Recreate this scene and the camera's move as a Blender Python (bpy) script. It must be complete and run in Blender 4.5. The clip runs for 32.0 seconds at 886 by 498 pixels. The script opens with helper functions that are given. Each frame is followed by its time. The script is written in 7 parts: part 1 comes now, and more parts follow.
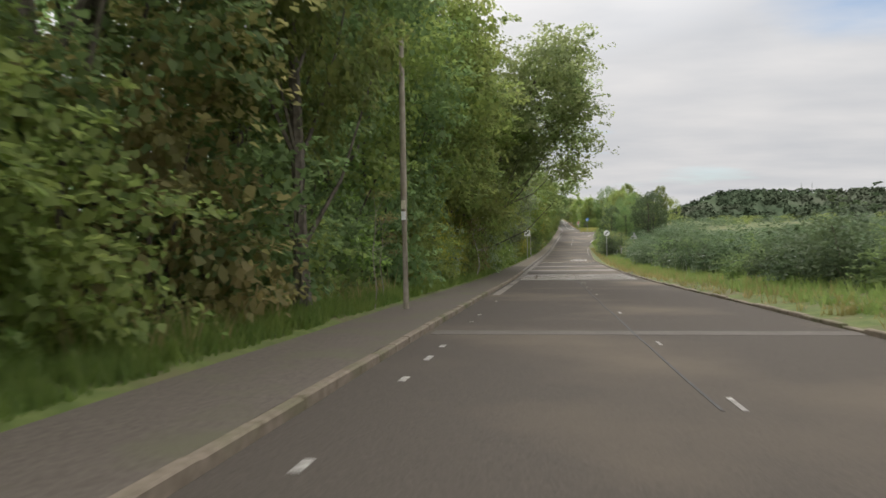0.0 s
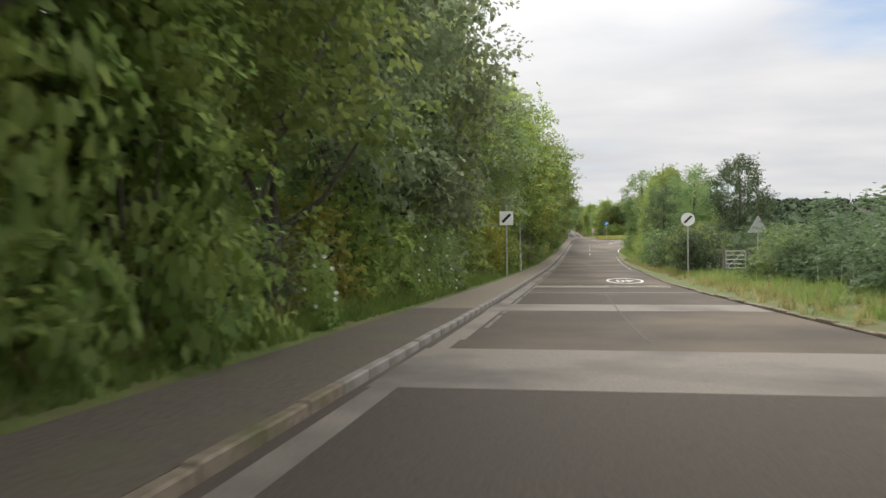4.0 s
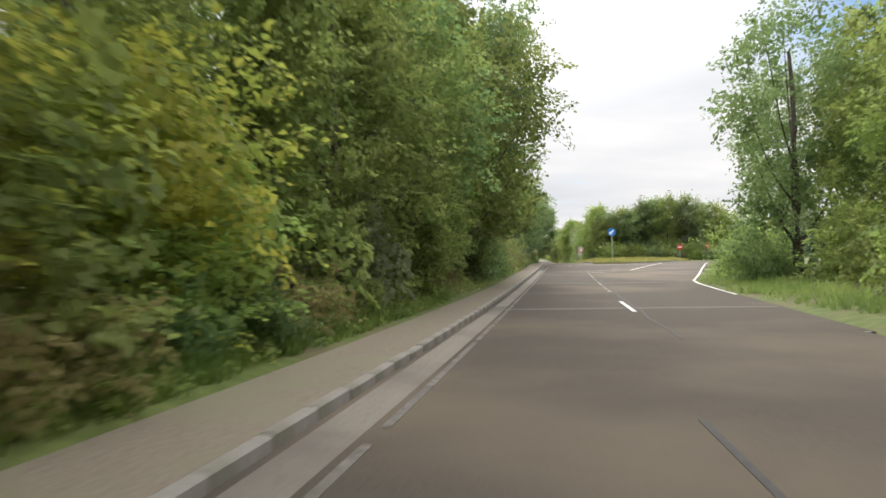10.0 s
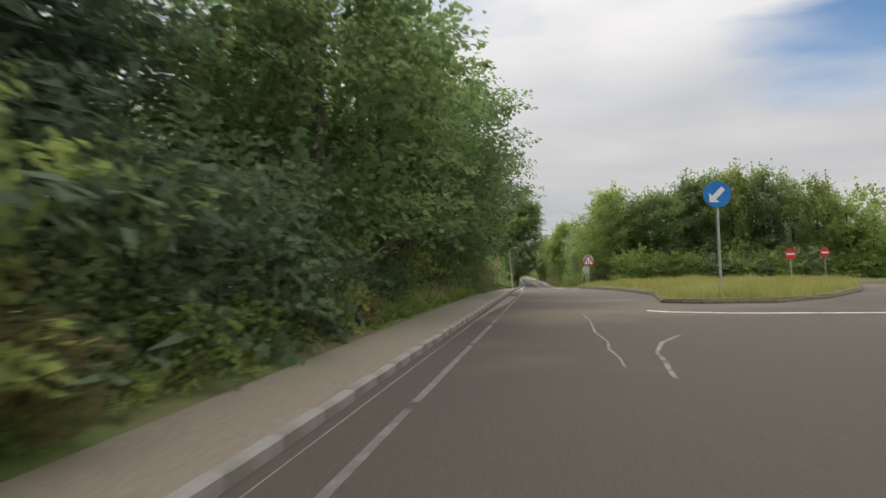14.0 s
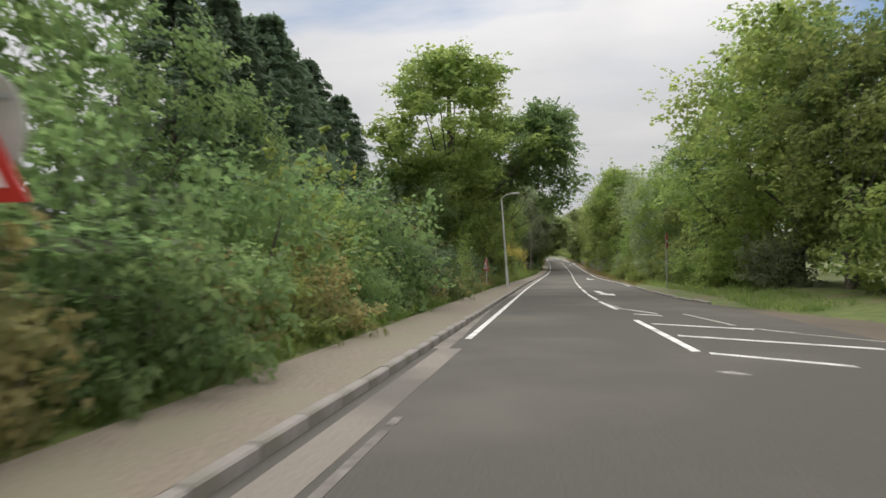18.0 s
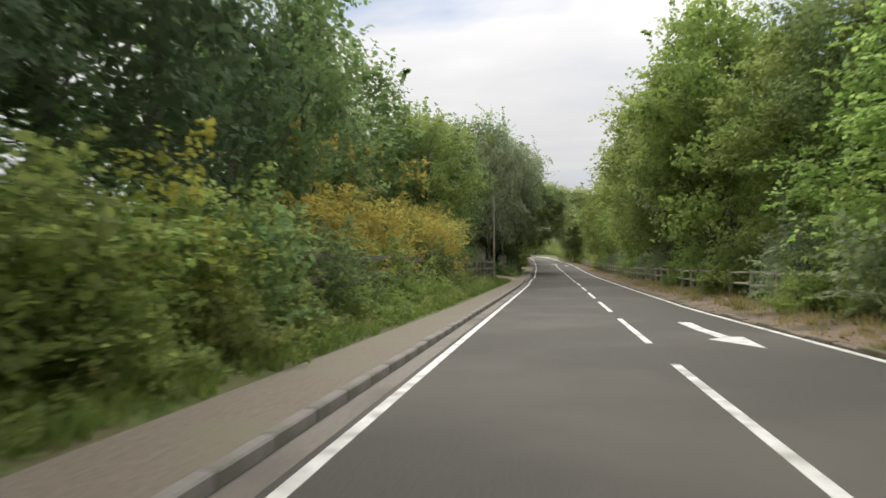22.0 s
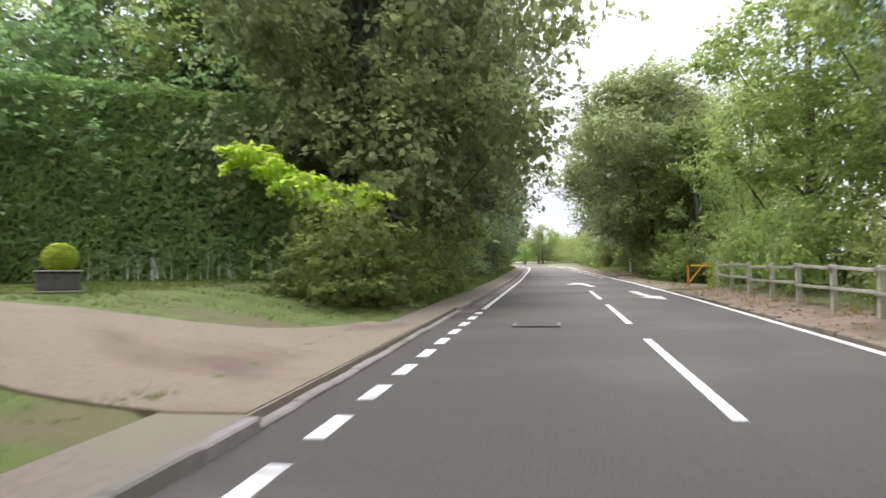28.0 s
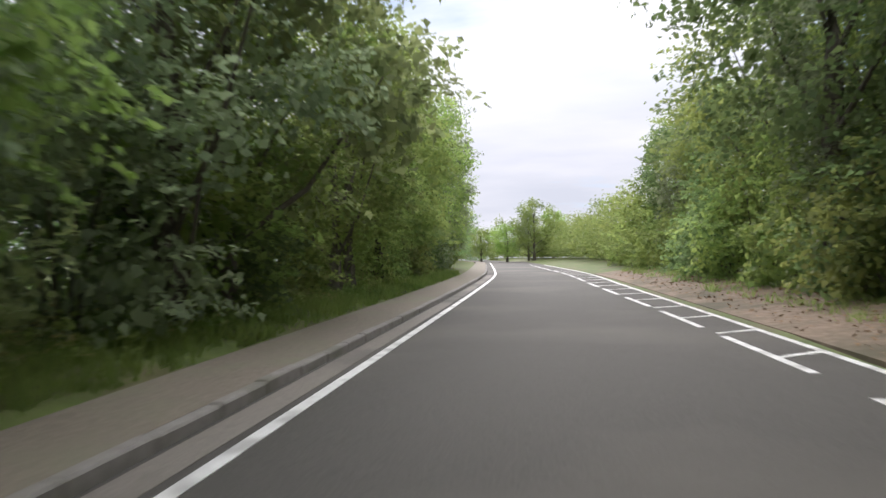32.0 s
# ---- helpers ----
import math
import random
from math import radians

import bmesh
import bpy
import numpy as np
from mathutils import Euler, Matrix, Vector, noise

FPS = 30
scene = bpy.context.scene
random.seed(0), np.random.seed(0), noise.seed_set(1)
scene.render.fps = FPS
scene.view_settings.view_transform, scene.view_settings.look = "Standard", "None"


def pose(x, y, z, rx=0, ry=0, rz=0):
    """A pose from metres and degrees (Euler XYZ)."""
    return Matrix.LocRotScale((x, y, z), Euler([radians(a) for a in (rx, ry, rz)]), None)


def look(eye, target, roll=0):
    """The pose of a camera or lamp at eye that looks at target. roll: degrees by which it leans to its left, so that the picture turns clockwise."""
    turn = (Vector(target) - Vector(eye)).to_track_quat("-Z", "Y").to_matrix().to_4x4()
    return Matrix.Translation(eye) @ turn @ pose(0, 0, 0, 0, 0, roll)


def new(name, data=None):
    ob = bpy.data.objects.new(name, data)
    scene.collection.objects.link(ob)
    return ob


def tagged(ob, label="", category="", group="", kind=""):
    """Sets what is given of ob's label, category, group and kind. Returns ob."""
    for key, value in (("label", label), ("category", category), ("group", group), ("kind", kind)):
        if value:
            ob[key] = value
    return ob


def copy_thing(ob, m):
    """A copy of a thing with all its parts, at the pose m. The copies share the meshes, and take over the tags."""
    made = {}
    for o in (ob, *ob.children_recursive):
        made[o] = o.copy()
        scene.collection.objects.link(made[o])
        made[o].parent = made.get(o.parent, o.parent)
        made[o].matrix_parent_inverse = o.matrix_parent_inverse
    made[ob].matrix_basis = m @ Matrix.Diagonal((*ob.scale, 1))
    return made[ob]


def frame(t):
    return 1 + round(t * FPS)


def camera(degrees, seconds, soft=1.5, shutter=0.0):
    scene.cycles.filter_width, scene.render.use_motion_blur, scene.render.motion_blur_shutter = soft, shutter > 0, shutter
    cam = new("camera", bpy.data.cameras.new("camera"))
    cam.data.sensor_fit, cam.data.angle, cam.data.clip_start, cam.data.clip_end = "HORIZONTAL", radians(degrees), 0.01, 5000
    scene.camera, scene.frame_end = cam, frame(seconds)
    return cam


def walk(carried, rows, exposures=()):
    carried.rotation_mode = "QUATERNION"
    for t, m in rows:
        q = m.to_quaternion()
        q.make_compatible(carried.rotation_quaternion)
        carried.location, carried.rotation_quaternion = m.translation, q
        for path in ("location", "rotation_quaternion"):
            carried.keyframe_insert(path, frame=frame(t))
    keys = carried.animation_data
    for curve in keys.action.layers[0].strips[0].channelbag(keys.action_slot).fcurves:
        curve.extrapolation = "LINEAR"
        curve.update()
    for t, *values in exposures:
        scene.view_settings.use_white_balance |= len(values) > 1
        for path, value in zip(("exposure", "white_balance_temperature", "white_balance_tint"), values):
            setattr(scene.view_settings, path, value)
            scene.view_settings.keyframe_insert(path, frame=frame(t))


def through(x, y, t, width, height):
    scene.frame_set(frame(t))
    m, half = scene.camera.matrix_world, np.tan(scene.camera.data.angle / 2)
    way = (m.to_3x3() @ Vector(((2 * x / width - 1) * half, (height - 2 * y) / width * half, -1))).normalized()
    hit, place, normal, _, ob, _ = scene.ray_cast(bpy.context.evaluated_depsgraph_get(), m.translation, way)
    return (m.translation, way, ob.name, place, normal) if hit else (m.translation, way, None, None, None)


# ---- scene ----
# camera: seconds, x, y, z, yaw, pitch, roll
cam = camera(65.0, 32.0, soft=1.5, shutter=0.25)
DRIVE = [
    (0.0, 0.00, -0.00, 1.30, 8.64, -2.20, -1.18),
    (0.5, 0.03, 5.39, 1.01, 9.36, -2.01, -0.88),
    (1.0, -0.05, 11.39, 0.73, 9.75, -1.84, -0.84),
    (1.5, -0.06, 17.51, 0.41, 8.68, -1.94, -0.80),
    (2.0, -0.02, 23.77, 0.05, 8.90, -2.04, -0.73),
    (2.5, -0.02, 30.02, -0.32, 9.41, -1.97, -0.68),
    (3.0, -0.00, 36.26, -0.65, 8.78, -1.55, -0.59),
    (3.5, 0.02, 42.48, -0.95, 9.23, -1.24, -0.55),
    (4.0, 0.01, 48.67, -1.21, 9.25, -1.04, -0.68),
    (4.5, 0.01, 54.80, -1.45, 9.01, -0.88, -0.75),
    (5.0, 0.04, 60.82, -1.68, 8.70, -0.72, -0.78),
    (5.5, 0.10, 66.71, -1.87, 8.50, -0.52, -0.79),
    (6.0, 0.20, 72.49, -2.03, 8.65, -0.23, -0.78),
    (6.5, 0.38, 78.30, -2.22, 8.01, -0.08, -1.16),
    (7.0, 0.64, 84.27, -2.36, 8.07, 0.07, -0.94),
    (7.5, 0.86, 91.04, -2.46, 7.46, 0.26, -0.73),
    (8.0, 1.10, 98.69, -2.59, 7.20, 0.45, -0.54),
    (8.5, 1.37, 106.48, -2.72, 7.34, 0.52, -0.67),
    (9.0, 1.61, 113.95, -2.84, 7.69, 0.54, -1.04),
    (9.5, 1.80, 121.02, -2.94, 8.04, 1.56, -0.86),
    (10.0, 2.01, 128.16, -2.91, 7.26, 1.81, -0.99),
    (10.5, 2.26, 135.23, -2.87, 7.19, 1.88, -0.82),
    (11.0, 2.53, 142.18, -2.81, 7.16, 2.22, -0.76),
    (11.5, 2.85, 148.98, -2.72, 7.28, 2.61, -0.66),
    (12.0, 3.08, 156.14, -2.55, 7.33, 2.70, -0.58),
    (12.5, 3.33, 163.39, -2.39, 6.93, 2.66, -0.87),
    (13.0, 3.65, 170.37, -2.22, 6.94, 2.93, -1.26),
    (13.5, 4.04, 177.28, -2.03, 7.29, 2.86, -1.46),
    (14.0, 4.38, 184.68, -1.77, 6.39, 3.18, -1.35),
    (14.5, 4.65, 192.04, -1.55, 6.22, 3.50, -1.31),
    (15.0, 5.00, 199.24, -1.29, 6.38, 3.30, -1.13),
    (15.5, 5.32, 206.28, -1.08, 6.78, 2.86, -1.03),
    (16.0, 5.57, 213.16, -0.92, 7.35, 2.32, -0.99),
    (16.5, 5.75, 219.86, -0.84, 7.94, 1.83, -0.98),
    (17.0, 5.82, 226.41, -0.85, 8.33, 1.45, -0.97),
    (17.5, 5.88, 232.78, -0.84, 8.65, 1.56, -1.26),
    (18.0, 5.94, 239.16, -0.82, 9.01, 1.43, -0.77),
    (18.5, 6.03, 245.41, -0.75, 9.20, 1.36, -0.80),
    (19.0, 6.06, 251.89, -0.77, 9.39, 1.33, -0.84),
    (19.5, 6.05, 258.37, -0.82, 9.63, 1.46, -0.95),
    (20.0, 5.97, 264.84, -0.87, 10.07, 1.39, -0.83),
    (20.5, 5.86, 271.65, -0.89, 9.94, 1.49, -0.56),
    (21.0, 5.92, 278.30, -0.96, 8.55, 1.49, -0.27),
    (21.5, 5.95, 285.00, -0.92, 8.45, 1.44, -0.53),
    (22.0, 6.02, 291.78, -0.90, 8.05, 1.50, -0.54),
    (22.5, 6.12, 298.66, -0.92, 7.99, 1.38, -0.80),
    (23.0, 6.22, 305.63, -0.94, 7.87, 1.40, -1.06),
    (23.5, 6.38, 312.80, -0.90, 7.83, 1.45, -0.80),
    (24.0, 6.54, 320.27, -0.89, 7.76, 1.43, -0.96),
    (24.5, 6.67, 327.99, -0.84, 7.71, 1.41, -1.22),
    (25.0, 6.83, 335.75, -0.83, 7.68, 1.33, -0.88),
    (25.5, 6.98, 343.40, -0.81, 7.93, 1.40, -0.82),
    (26.0, 7.11, 350.91, -0.77, 8.40, 1.65, -0.88),
    (26.5, 7.17, 358.27, -0.70, 8.90, 1.98, -0.92),
    (27.0, 7.18, 365.48, -0.59, 9.35, 2.29, -0.99),
    (27.5, 7.13, 372.53, -0.45, 9.63, 2.54, -1.08),
    (28.0, 7.11, 379.41, -0.28, 9.33, 2.58, -0.85),
    (28.5, 7.13, 386.31, -0.09, 9.32, 2.84, -0.85),
    (29.0, 7.10, 393.45, 0.16, 9.28, 2.99, -1.08),
    (29.5, 7.02, 400.62, 0.41, 9.16, 2.76, -0.96),
    (30.0, 6.92, 407.37, 0.59, 8.99, 2.46, -0.84),
    (30.5, 6.81, 413.75, 0.74, 8.86, 2.45, -0.77),
    (31.0, 6.76, 420.21, 0.90, 8.69, 2.43, -0.76),
    (31.5, 6.74, 426.71, 1.05, 8.79, 2.21, -0.68),
    (32.0, 6.59, 433.42, 1.25, 9.00, 2.05, -0.67),]
walk(cam, [(t, pose(x, y, z, 90 + pitch, -roll, yaw)) for t, x, y, z, yaw, pitch, roll in DRIVE],
     exposures=[(0.0, -0.12, 6500, 10), (1.0, -0.08, 6500, 10), (2.0, 0.1, 6500, 10), (3.5, 0.1, 6500, 10), (6.0, 0.0, 6500, 10), (7.0, 0.0, 6500, 10), (8.0, 0.25, 6500, 10), (9.0, 0.36, 6500, 10), (10.0, 0.32, 6500, 10), (11.0, 0.25, 6500, 10), (12.0, -0.1, 6500, 10), (14.5, -0.3, 6500, 10), (17.0, -0.1, 6500, 10), (18.0, -0.25, 6500, 10), (20.0, 0.25, 6500, 10), (21.0, 0.1, 6500, 10), (22.5, -0.05, 6500, 10), (24.0, 0.3, 6500, 10), (25.0, 0.7, 6050, 16), (25.5, 0.75, 6050, 16), (27.5, 0.75, 6050, 16), (28.0, 0.62, 6050, 16), (29.0, 0.9, 6050, 16), (30.0, 0.92, 6050, 16), (31.0, 0.88, 6050, 16), (32.0, 0.26, 6050, 16)])

# ---- light ----
SUN_AZ, SUN_EL = radians(8.0), radians(21.0)      # to the left of +y, above the horizon
SUN_DIR = Vector((-math.sin(SUN_AZ) * math.cos(SUN_EL), math.cos(SUN_AZ) * math.cos(SUN_EL), math.sin(SUN_EL)))


def build_world():
    w = bpy.data.worlds.new("sky")
    scene.world = w
    w.use_nodes = True
    nt = w.node_tree
    nt.nodes.clear()
    N, L = nt.nodes.new, nt.links.new
    out, bg = N("ShaderNodeOutputWorld"), N("ShaderNodeBackground")
    sky = N("ShaderNodeTexSky")
    sky.sky_type, sky.sun_disc = "NISHITA", False
    sky.sun_elevation, sky.sun_rotation = SUN_EL, -SUN_AZ
    sky.air_density, sky.dust_density, sky.ozone_density = 1.0, 0.0, 4.0
    tc = N("ShaderNodeTexCoord")
    sep = N("ShaderNodeSeparateXYZ")
    L(tc.outputs["Generated"], sep.inputs[0])

    def math_node(op, a, b=None):
        m = N("ShaderNodeMath")
        m.operation = op
        for i, v in enumerate((a, b)):
            if v is None:
                continue
            if isinstance(v, (int, float)):
                m.inputs[i].default_value = v
            else:
                L(v, m.inputs[i])
        return m.outputs[0]
    zz = math_node("ADD", math_node("MAXIMUM", sep.outputs[2], 0.0), 0.2)
    comb = N("ShaderNodeCombineXYZ")
    L(math_node("DIVIDE", sep.outputs[0], zz), comb.inputs[0])
    L(math_node("DIVIDE", sep.outputs[1], zz), comb.inputs[1])
    big = N("ShaderNodeTexNoise")
    big.inputs["Scale"].default_value, big.inputs["Detail"].default_value = 0.62, 7.0
    big.inputs["Roughness"].default_value = 0.5
    mp = N("ShaderNodeMapping")
    mp.inputs["Location"].default_value = (3.1, 0.6, 0.0)
    mp.inputs["Rotation"].default_value = (0, 0, radians(25))
    mp.inputs["Scale"].default_value = (0.8, 1.5, 1.0)
    L(comb.outputs[0], mp.inputs[0])
    L(mp.outputs[0], big.inputs["Vector"])
    cover = N("ShaderNodeValToRGB")
    cover.color_ramp.elements[0].position, cover.color_ramp.elements[1].position = 0.26, 0.40
    L(big.outputs[0], cover.inputs[0])
    fine = N("ShaderNodeTexNoise")
    fine.inputs["Scale"].default_value, fine.inputs["Detail"].default_value = 1.5, 7.0
    L(mp.outputs[0], fine.inputs["Vector"])
    shade = N("ShaderNodeValToRGB")
    shade.color_ramp.elements[0].position, shade.color_ramp.elements[1].position = 0.32, 0.68
    shade.color_ramp.elements[0].color = (0.70, 0.715, 0.745, 1)
    shade.color_ramp.elements[1].color = (0.90, 0.885, 0.88, 1)
    L(fine.outputs[0], shade.inputs[0])
    # thin cloud is brighter round the veiled sun
    dot = N("ShaderNodeVectorMath")
    dot.operation = "DOT_PRODUCT"
    L(tc.outputs["Generated"], dot.inputs[0])
    dot.inputs[1].default_value = SUN_DIR
    near = math_node("POWER", math_node("MAXIMUM", dot.outputs["Value"], 0.0), 60.0)
    # an overcast sky grows brighter towards the zenith
    zenith = math_node("ADD", math_node("MULTIPLY", math_node("POWER", math_node("MAXIMUM", sep.outputs[2], 0.0), 2.2), 3.0), 0.87)
    gain = math_node("ADD", math_node("MULTIPLY", near, 0.10), zenith)
    cloud = N("ShaderNodeVectorMath")
    cloud.operation = "SCALE"
    L(shade.outputs[0], cloud.inputs[0])
    blue = N("ShaderNodeVectorMath")
    blue.operation = "SCALE"
    L(sky.outputs[0], blue.inputs[0])
    blue.inputs["Scale"].default_value = 0.11
    gap = N("ShaderNodeVectorMath")
    gap.operation = "DOT_PRODUCT"
    L(tc.outputs["Generated"], gap.inputs[0])
    gap.inputs[1].default_value = Vector((math.sin(radians(27)) * math.cos(radians(25)), math.cos(radians(27)) * math.cos(radians(25)), math.sin(radians(25))))
    rim = math_node("ADD", gap.outputs["Value"], math_node("MULTIPLY", math_node("SUBTRACT", big.outputs[0], 0.5), 0.10))
    open_sky = N("ShaderNodeMapRange")
    open_sky.interpolation_type = "SMOOTHSTEP"
    open_sky.inputs["From Min"].default_value, open_sky.inputs["From Max"].default_value = 0.972, 0.998
    open_sky.inputs["To Min"].default_value, open_sky.inputs["To Max"].default_value = 1.0, 0.0
    L(rim, open_sky.inputs["Value"])
    # one long bright bank of cloud that climbs to the right, with blue beyond it
    def toward(az, el):
        return Vector((math.sin(radians(az)) * math.cos(radians(el)), math.cos(radians(az)) * math.cos(radians(el)), math.sin(radians(el))))
    bank = N("ShaderNodeVectorMath")
    bank.operation = "DOT_PRODUCT"
    L(tc.outputs["Generated"], bank.inputs[0])
    bank.inputs[1].default_value = toward(-2.0, 12.5).cross(toward(24.0, 22.0)).normalized()
    wisp = math_node("ADD", bank.outputs["Value"], math_node("MULTIPLY", math_node("SUBTRACT", fine.outputs[0], 0.5), 0.16))
    streak = N("ShaderNodeMapRange")
    streak.interpolation_type = "SMOOTHSTEP"
    streak.inputs["From Min"].default_value, streak.inputs["From Max"].default_value = 0.012, 0.055
    streak.inputs["To Min"].default_value, streak.inputs["To Max"].default_value = 1.0, 0.0
    L(math_node("ABSOLUTE", wisp), streak.inputs["Value"])
    right = N("ShaderNodeMapRange")
    right.inputs["From Min"].default_value, right.inputs["From Max"].default_value = -0.05, 0.2
    L(sep.outputs[0], right.inputs["Value"])
    bright = math_node("MULTIPLY", streak.outputs[0], right.outputs[0])
    gain = math_node("ADD", gain, math_node("MULTIPLY", bright, 0.10))
    L(gain, cloud.inputs["Scale"])
    mix = N("ShaderNodeMix")
    mix.data_type = "RGBA"
    L(math_node("MAXIMUM", math_node("MULTIPLY", cover.outputs[0], open_sky.outputs[0]), bright), mix.inputs["Factor"])
    L(blue.outputs[0], mix.inputs["A"])
    L(cloud.outputs[0], mix.inputs["B"])
    L(mix.outputs["Result"], bg.inputs[0])
    bg.inputs[1].default_value = 1.0
    L(bg.outputs[0], out.inputs[0])


build_world()
sun_data = bpy.data.lights.new("sun", "SUN")
sun_data.energy, sun_data.angle, sun_data.color = 2.2, radians(18), (1.0, 0.93, 0.82)
sun = new("sun", sun_data)
sun.matrix_world = look(SUN_DIR * 100, (0, 0, 0))

# ---- materials ----


def material(name):
    m = bpy.data.materials.new(name)
    m.use_nodes = True
    nt = m.node_tree
    return m, nt, nt.nodes["Principled BSDF"]


def surface(name, dark, light, scale=4.0, rough=0.85, bump=0.3, bump_scale=60.0, metal=0.0, stain=None, stain_scale=0.35, per_object=0.0, gloss=0.3):
    """Two-scale procedural surface: a fine grain between two colours, a large stain, a fine relief."""
    m, nt, b = material(name)
    N, L = nt.nodes.new, nt.links.new
    geo = N("ShaderNodeTexCoord")
    n1 = N("ShaderNodeTexNoise")
    n1.inputs["Scale"].default_value, n1.inputs["Detail"].default_value = scale, 6
    L(geo.outputs["Object"], n1.inputs["Vector"])
    mx = N("ShaderNodeMix")
    mx.data_type = "RGBA"
    mx.inputs["A"].default_value, mx.inputs["B"].default_value = (*dark, 1), (*light, 1)
    rp = N("ShaderNodeValToRGB")
    rp.color_ramp.elements[0].position, rp.color_ramp.elements[1].position = 0.3, 0.7
    L(n1.outputs[0], rp.inputs[0])
    L(rp.outputs[0], mx.inputs["Factor"])
    col = mx.outputs["Result"]
    if stain:
        n2 = N("ShaderNodeTexNoise")
        n2.inputs["Scale"].default_value, n2.inputs["Detail"].default_value = stain_scale, 5
        L(geo.outputs["Object"], n2.inputs["Vector"])
        r2 = N("ShaderNodeValToRGB")
        r2.color_ramp.elements[0].position, r2.color_ramp.elements[1].position = 0.48, 0.66
        L(n2.outputs[0], r2.inputs[0])
        m2 = N("ShaderNodeMix")
        m2.data_type = "RGBA"
        L(r2.outputs[0], m2.inputs["Factor"])
        L(col, m2.inputs["A"])
        m2.inputs["B"].default_value = (*stain, 1)
        col = m2.outputs["Result"]
    if per_object:
        oi = N("ShaderNodeObjectInfo")
        hs = N("ShaderNodeHueSaturation")
        mr = N("ShaderNodeMapRange")
        mr.inputs["To Min"].default_value, mr.inputs["To Max"].default_value = 1 - per_object, 1 + per_object
        L(oi.outputs["Random"], mr.inputs["Value"])
        L(mr.outputs[0], hs.inputs["Value"])
        L(col, hs.inputs["Color"])
        col = hs.outputs[0]
    L(col, b.inputs["Base Color"])
    b.inputs["Roughness"].default_value, b.inputs["Metallic"].default_value = rough, metal
    b.inputs["Specular IOR Level"].default_value = gloss
    if bump:
        n3 = N("ShaderNodeTexNoise")
        n3.inputs["Scale"].default_value, n3.inputs["Detail"].default_value = bump_scale, 4
        L(geo.outputs["Object"], n3.inputs["Vector"])
        bp = N("ShaderNodeBump")
        bp.inputs["Strength"].default_value, bp.inputs["Distance"].default_value = bump, 0.01
        L(n3.outputs[0], bp.inputs["Height"])
        L(bp.outputs[0], b.inputs["Normal"])
    return m


def leaf_material(name, colour, second, through=0.58, spread=0.28, patch=0.25):
    """Leaves: per-leaf and per-plant changes of colour, light shining through."""
    m, nt, b = material(name)
    N, L = nt.nodes.new, nt.links.new
    geo, oi = N("ShaderNodeNewGeometry"), N("ShaderNodeObjectInfo")
    mx = N("ShaderNodeMix")
    mx.data_type = "RGBA"
    mx.inputs["A"].default_value, mx.inputs["B"].default_value = (*colour, 1), (*second, 1)
    nz = N("ShaderNodeTexNoise")
    nz.inputs["Scale"].default_value, nz.inputs["Detail"].default_value = 0.7, 3
    L(geo.outputs["Position"], nz.inputs["Vector"])
    ad = N("ShaderNodeMath")
    ad.operation = "MULTIPLY_ADD"
    L(geo.outputs["Random Per Island"], ad.inputs[0])
    ad.inputs[1].default_value = 0.5
    rp = N("ShaderNodeMapRange")
    rp.inputs["From Min"].default_value, rp.inputs["From Max"].default_value = 0.38, 0.66
    rp.inputs["To Min"].default_value, rp.inputs["To Max"].default_value = 0.0, 0.5 + patch
    L(nz.outputs[0], rp.inputs["Value"])
    L(rp.outputs[0], ad.inputs[2])
    L(ad.outputs[0], mx.inputs["Factor"])
    hs = N("ShaderNodeHueSaturation")
    mr = N("ShaderNodeMapRange")
    mr.inputs["To Min"].default_value, mr.inputs["To Max"].default_value = 1 - spread, 1 + spread
    L(oi.outputs["Random"], mr.inputs["Value"])
    L(mr.outputs[0], hs.inputs["Value"])
    hm = N("ShaderNodeMapRange")
    hm.inputs["To Min"].default_value, hm.inputs["To Max"].default_value = 0.485, 0.51
    L(oi.outputs["Random"], hm.inputs["Value"])
    L(hm.outputs[0], hs.inputs["Hue"])
    L(mx.outputs["Result"], hs.inputs["Color"])
    L(hs.outputs[0], b.inputs["Base Color"])
    b.inputs["Roughness"].default_value = 0.62
    b.inputs["Specular IOR Level"].default_value = 0.22
    tr, ms = N("ShaderNodeBsdfTranslucent"), N("ShaderNodeMixShader")
    gain = N("ShaderNodeHueSaturation")
    gain.inputs["Value"].default_value, gain.inputs["Saturation"].default_value = 1.6, 1.06
    L(hs.outputs[0], gain.inputs["Color"])
    L(gain.outputs[0], tr.inputs["Color"])
    ms.inputs[0].default_value = through
    L(b.outputs[0], ms.inputs[1])
    L(tr.outputs[0], ms.inputs[2])
    L(ms.outputs[0], nt.nodes["Material Output"].inputs["Surface"])
    return m


M_LEAF = leaf_material("leaf_green", (0.135, 0.192, 0.064), (0.26, 0.3, 0.1))
M_LEAF_DARK = leaf_material("leaf_dark", (0.105, 0.16, 0.068), (0.185, 0.245, 0.1))
M_LEAF_YELLOW = leaf_material("leaf_yellow", (0.175, 0.22, 0.055), (0.36, 0.335, 0.085))
M_LEAF_GOLD = leaf_material("leaf_gold", (0.27, 0.27, 0.075), (0.47, 0.4, 0.11))
M_LEAF_SYCAMORE = leaf_material("leaf_sycamore", (0.175, 0.225, 0.105), (0.3, 0.345, 0.155), through=0.62)
M_LEAF_BRIGHT = leaf_material("leaf_bright", (0.36, 0.45, 0.08), (0.5, 0.56, 0.13), through=0.75)
